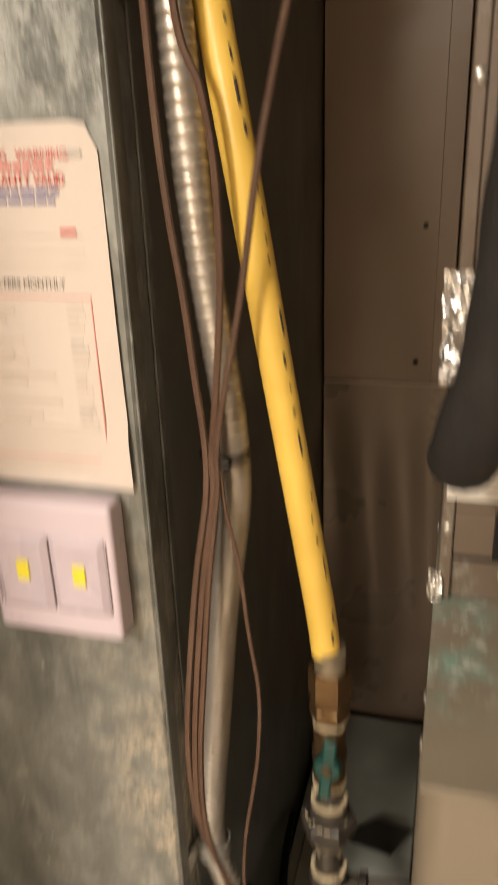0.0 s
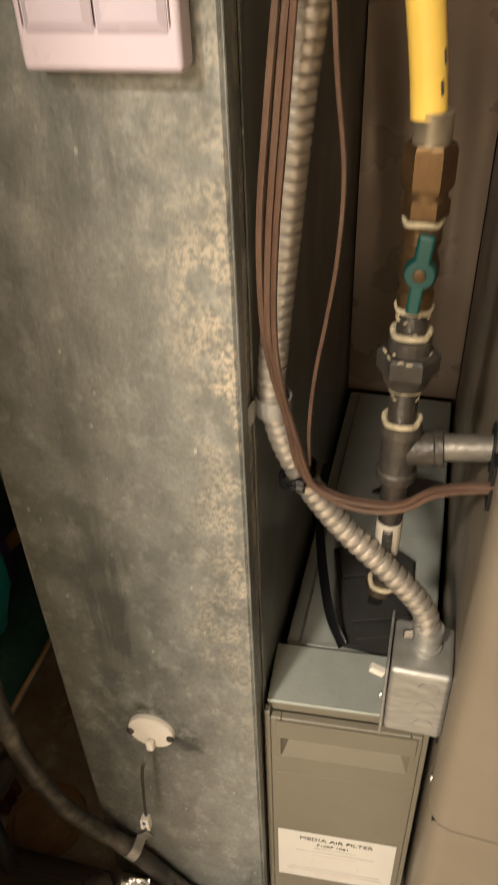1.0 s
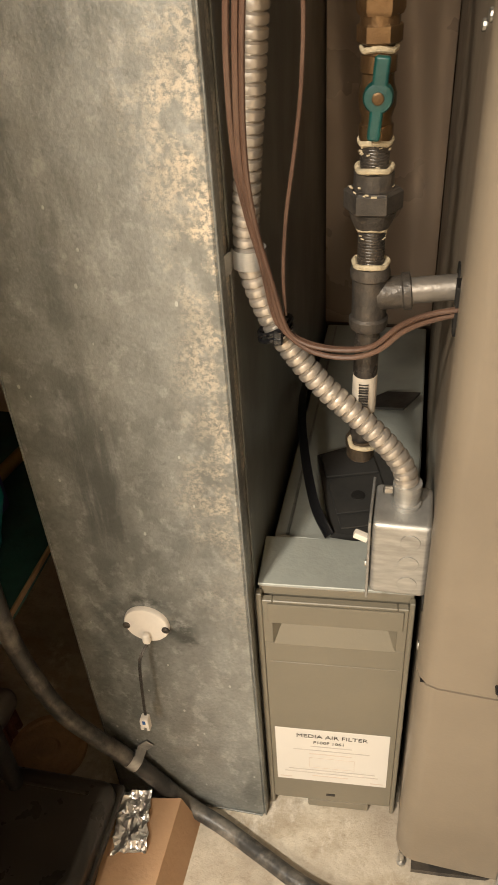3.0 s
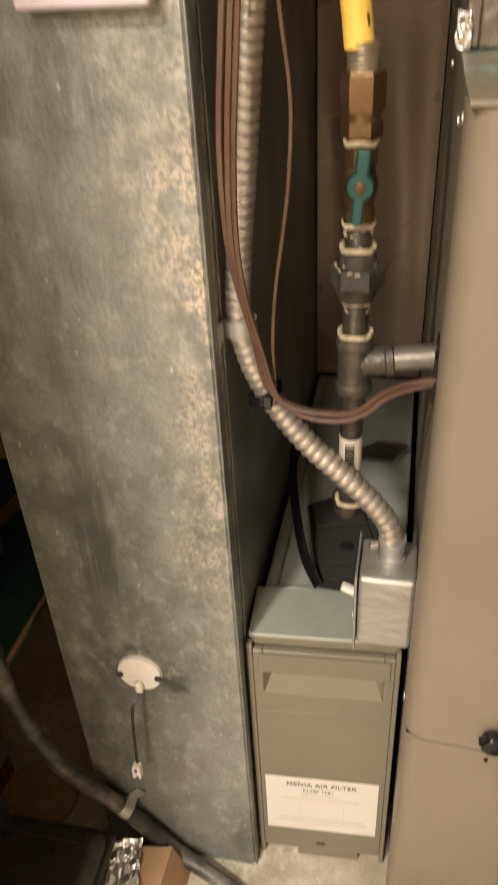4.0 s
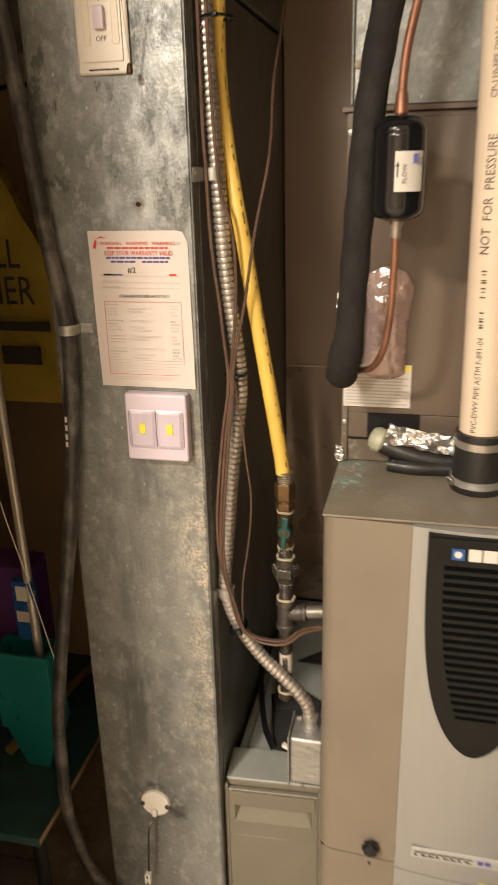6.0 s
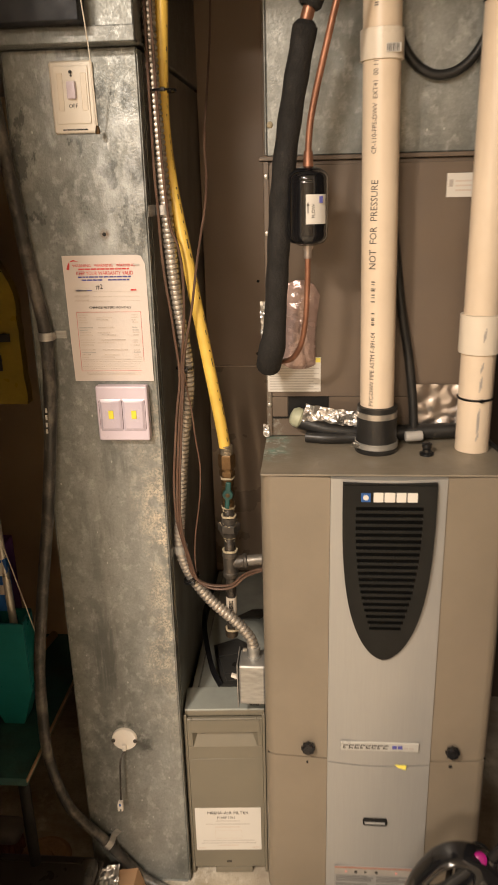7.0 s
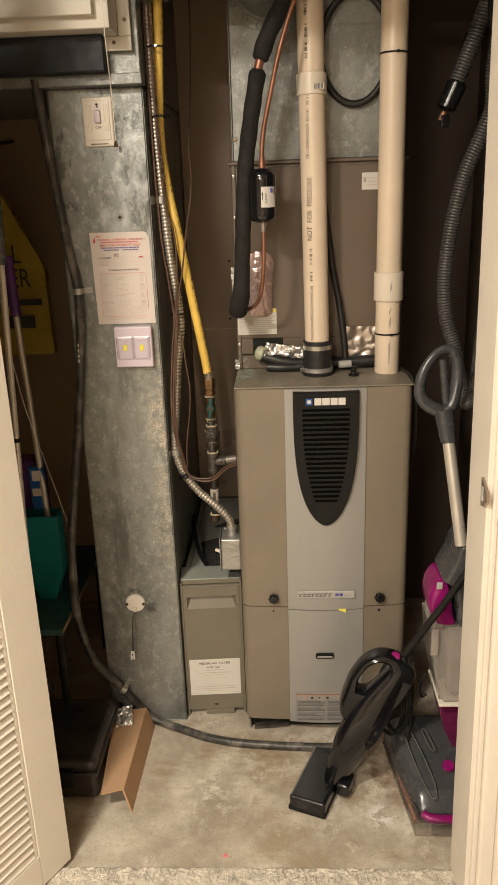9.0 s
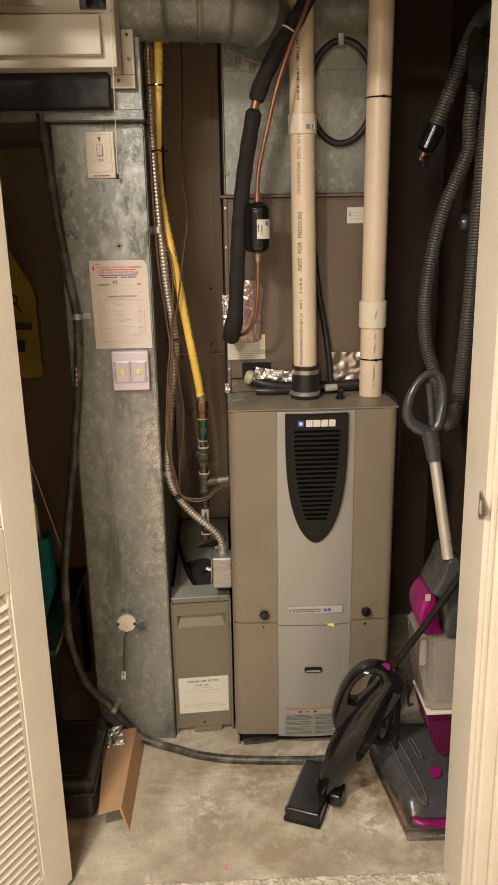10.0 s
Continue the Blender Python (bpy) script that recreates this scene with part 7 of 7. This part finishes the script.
    part("loop_handle", sweep(dense[:-1], lambda i, n: 0.0140 + 0.003 * math.cos(2 * math.pi * i / n), 14, closed=True, flat=0.85), CHARCOAL, c, "charcoal loop handle")
    part("trigger", sweep(spline([(0.487, -0.118, 1.105), (0.492, -0.126, 1.050), (0.496, -0.132, 1.005)], 0.008), 0.0085, 12), CHARCOAL, c)
    for x, y, z in ((0.445, -0.128, 1.010), (0.496, -0.140, 0.968), (0.499, -0.150, 0.935), (0.513, -0.112, 1.118), (0.520, -0.120, 1.045)):
        part("screw_hole", lathe([(0, 0.0028), (0.001, 0.0028)], (x, y - 0.0155, z), (x, y - 0.03, z), 8), INK, c)
    part("latch", box(0.468, 0.486, -0.228, -0.2155, 0.395, 0.470, 0.004), CLEAR, c)
    part("cord_hook", tube([(0.470, -0.165, 0.30), (0.455, -0.190, 0.29), (0.455, -0.195, 0.26), (0.472, -0.170, 0.245)], 0.004, 0.006, 8), BLACK_PLASTIC, c)
    return c


upright_cleaner()
solo("cord", tube([(0.452, -0.10, 0.30), (0.447, -0.13, 0.20), (0.440, -0.15, 0.12), (0.430, -0.16, 0.07), (0.425, -0.14, 0.012)], 0.0032, 0.01, 8), DULL_BLACK, "thin black twisted cord", "cord")


def hanging_hose():
    h = thing("vacuum_hose", (0.60, 0.12, 0.95), "grey corrugated vacuum hose looped over a wall hook", "hose")
    part("hose", ribbed([(0.545, 0.168, 1.700), (0.563, 0.165, 1.747), (0.587, 0.160, 1.812), (0.611, 0.150, 1.887), (0.633, 0.118, 1.945), (0.652, 0.080, 1.950), (0.655, 0.048, 1.900), (0.644, 0.030, 1.839), (0.634, 0.018, 1.752), (0.626, 0.008, 1.651), (0.620, 0.000, 1.535), (0.616, 0.000, 1.402), (0.611, 0.000, 1.264), (0.606, 0.008, 1.118), (0.602, 0.032, 0.985), (0.596, 0.085, 0.945), (0.584, 0.118, 1.000), (0.566, 0.132, 1.089), (0.547, 0.140, 1.151), (0.538, 0.145, 1.235), (0.543, 0.150, 1.324), (0.555, 0.150, 1.412), (0.579, 0.150, 1.512), (0.611, 0.146, 1.595), (0.630, 0.140, 1.655), (0.626, 0.132, 1.722), (0.630, 0.120, 1.805)], 0.0190, 0.0072, 0.0028, 16), VAC_HOSE, h)
    part("nozzle", lathe([(0, 0.0215), (0.004, 0.0245), (0.060, 0.0225), (0.064, 0.016)], (0.552, 0.168, 1.712), (0.516, 0.172, 1.630), 18), BLACK_PLASTIC, h, "black hose end")
    part("metal_tip", rod((0.5240, 0.171, 1.648), (0.5165, 0.172, 1.630), 0.0075, 12), COPPER, h)
    part("latch_tip", box(0.513, 0.533, 0.146, 0.158, 1.612, 1.640, 0.003, 2), BLACK_PLASTIC, h)
    return h


hanging_hose()
hook = thing("wall_hook", (0.66, 0.1, 1.82), "flat black hook plate on the closet wall", "hook")
outline = [(0.607 + 0.020 * math.cos(t) - 0.004 * math.sin(t), 1.850 + 0.066 * math.sin(t) * (1.0 if math.sin(t) > 0 else 1.12)) for t in np.linspace(0, 2 * math.pi, 28, endpoint=False)]
plate = slab(outline, 0.052, 0.064)
bmesh.ops.bevel(plate, geom=[e for e in plate.edges if abs(e.verts[0].co.y - e.verts[1].co.y) < 1e-6], offset=0.004, segments=2, affect="EDGES")
part("plate", plate, DULL_BLACK, hook)
# round grey knob behind the hanging hose
knob = thing("wall_round_knob", (0.70, 0.2, 1.46), "round grey knob on a stub, fixed to the closet wall", "peg")
part("ball", lathe([(0, 0.010), (0.004, 0.018), (0.012, 0.0235), (0.022, 0.0245), (0.032, 0.019), (0.037, 0.008)], (0.668, 0.2, 1.473), (0.6, 0.2, 1.473), 20), CHARCOAL, knob)
part("stub", rod((0.667, 0.2, 1.473), (0.741, 0.2, 1.473), 0.008, 12), DULL_BLACK, knob)
part("arm", rod((0.62, 0.0655, 1.905), (0.741, 0.0655, 1.905), 0.010, 12, 0.002), DULL_BLACK, hook)

# ---- things in the dark corner behind the duct ----


def low_table():
    t = thing("low_table", (-0.64, 0.2, 0.0), "low teal-topped table with a pale worn edge and dark legs", "table")
    part("tabletop", box(-0.80, -0.484, -0.060, 0.460, 0.356, 0.376, 0.003), TEAL_CLOTH, t, "teal tabletop")
    part("edge_trim", box(-0.4838, -0.4805, -0.062, 0.462, 0.368, 0.378, 0.001, 1), CARD_EDGE, t, "pale metal edge trim")
    for x in (-0.785, -0.505):
        for y in (-0.030, 0.430):
            part("leg", rod((x, y, 0.0), (x, y, 0.3555), 0.012, 12), DULL_BLACK, t)
    return t


low_table()


def dustpan():
    d = thing("dustpan", (-0.56, 0.14, 0.377), "teal plastic lobby dustpan with a long metal handle", "dustpan")
    shell = [(-0.625, 0.640), (-0.518, 0.640), (-0.528, 0.470), (-0.545, 0.380), (-0.590, 0.380), (-0.612, 0.470)]
    part("pan_back", slab(shell, 0.150, 0.156), TEAL, d)
    part("pan_side", box(-0.628, -0.620, 0.098, 0.1495, 0.47, 0.642, 0.002), TEAL, d)
    part("pan_side", box(-0.522, -0.514, 0.098, 0.1495, 0.47, 0.642, 0.002), TEAL, d)
    part("pan_front", box(-0.628, -0.514, 0.090, 0.0975, 0.47, 0.640, 0.002), TEAL, d)
    part("pan_floor", slab([(-0.626, 0.4695), (-0.516, 0.4695), (-0.545, 0.379), (-0.590, 0.379)], 0.100, 0.149), TEAL, d)
    part("handle", rod((-0.549, 0.128, 0.600), (-0.580, 0.160, 1.250), 0.0085, 14), POLE_METAL, d, "grey metal handle")
    part("grip", rod((-0.577, 0.157, 1.190), (-0.584, 0.165, 1.345), 0.0135, 14, 0.003), PURPLE, d, "purple grip")
    return d


dustpan()
solo("wooden_stick", rod((-0.640, 0.115, 0.3875), (-0.585, 0.440, 0.3875), 0.0105, 12, 0.002), surf("yellowed_wood", (0.30, 0.19, 0.055), 0.6, 0.0, 0.15, 14.0, 160.0, 0.1), "yellowed wooden stick lying on the low table", "stick")
surf_red = surf("red_brown_bristle", (0.17, 0.065, 0.04), 0.8, 0.0, 0.25, 60.0, 200.0, 0.3)
# loose broom head lying bristles down
brush = thing("loose_broom_head", (-0.69, 0.10, 0.0), "grey broom head with red-brown bristles lying on the floor", "brush")
part("block", box(-0.80, -0.590, 0.070, 0.135, 0.045, 0.088, 0.018, 4), surf("grey_broom_block", (0.17, 0.155, 0.14), 0.5, 0.0, 0.12, 20.0, 160.0, 0.06), brush)
for k in range(15):
    for y in (0.086, 0.102, 0.118):
        x = -0.602 - 0.0135 * k
        part("bristle_tuft", lathe([(0, 0.0050), (0.046, 0.0075)], (x, y, 0.047), (x, y, 0.0), 7), surf_red, brush, "red-brown bristles")
dish = thing("round_pad", (-0.535, 0.085, 0.0), "flat brown round pad with a raised rim on the floor", "pad")
part("disc", lathe([(0, 0.058), (0.004, 0.062), (0.008, 0.060), (0.009, 0.052), (0.006, 0.048), (0.006, 0.020), (0.010, 0.016), (0.012, 0.004)], (-0.535, 0.085, 0.0005), (-0.535, 0.085, 0.1), 32), CARD_EDGE, dish)
broom = thing("broom", (-0.545, -0.12, 0.1215), "broom stick of pale metal standing on the black case", "broom")
part("stick", rod((-0.555, -0.120, 0.1215), (-0.497, -0.120, 1.400), 0.0080, 14), POLE_METAL, broom)
part("joint", rod((-0.5183, -0.120, 0.930), (-0.5178, -0.120, 0.940), 0.0092, 14), DULL_BLACK, broom)
part("grip", rod((-0.4995, -0.120, 1.345), (-0.4925, -0.120, 1.500), 0.012, 14, 0.003), CHARCOAL, broom)
solo("detergent_box", box(-0.665, -0.572, 0.165, 0.235, 0.377, 0.780, 0.004), PURPLE, "purple cleaner bottle box on the low table", "box")
bx = thing("wipes_pack", (-0.57, 0.15, 0.64), "blue and white printed pack hung over the dustpan", "pack")
part("pack", box(-0.590, -0.548, 0.128, 0.1475, 0.648, 0.775, 0.004), BLUE, bx)
part("print_block", box(-0.5800, -0.5580, 0.1265, 0.1279, 0.735, 0.765), LABEL_WHITE, bx)
part("print_block", box(-0.5840, -0.5540, 0.1265, 0.1279, 0.690, 0.712), INK_FAINT, bx)


def yellow_bag():
    b = thing("yellow_bag", (-0.68, 0.35, 1.04), "hanging yellow plastic sack printed with dark lettering", "bag")
    sheet = crumpled(-0.90, -0.545, 1.05, 1.50, 0.012, 18, 22, 55, 0.03)
    for v in sheet.verts:
        u = (v.co.x + 0.545) / -0.355
        v.co.x -= 0.10 * max(0, (v.co.z - 1.30) / 0.2) * (1 - u)
    sheet.transform(pose(0, 0.35, 0))
    part("sack", sheet, YELLOW_BAG, b)
    writing("OLL", 0.075, front(-0.655, 0.330, 1.335), INK, b, wide=0.75)
    writing("ENER", 0.075, front(-0.650, 0.330, 1.268), INK, b, wide=0.75)
    part("print_block", box(-0.665, -0.585, 0.3295, 0.3325, 1.130, 1.165), INK, b)
    part("print_block", box(-0.700, -0.560, 0.3295, 0.3325, 1.195, 1.212), INK, b)
    part("hanger", tube([(-0.70, 0.36, 1.48), (-0.72, 0.50, 1.62), (-0.72, 0.739, 1.66)], 0.005, 0.02, 8), DULL_BLACK, b)
    return b


yellow_bag()
solo("hanging_cord", tube([(-0.585, 0.10, 1.10), (-0.560, 0.09, 0.95), (-0.520, 0.08, 0.80), (-0.470, 0.06, 0.62)], 0.0011, 0.02, 6), WHITE_PLASTIC, "thin pale cord hanging beside the dustpan", "cord")
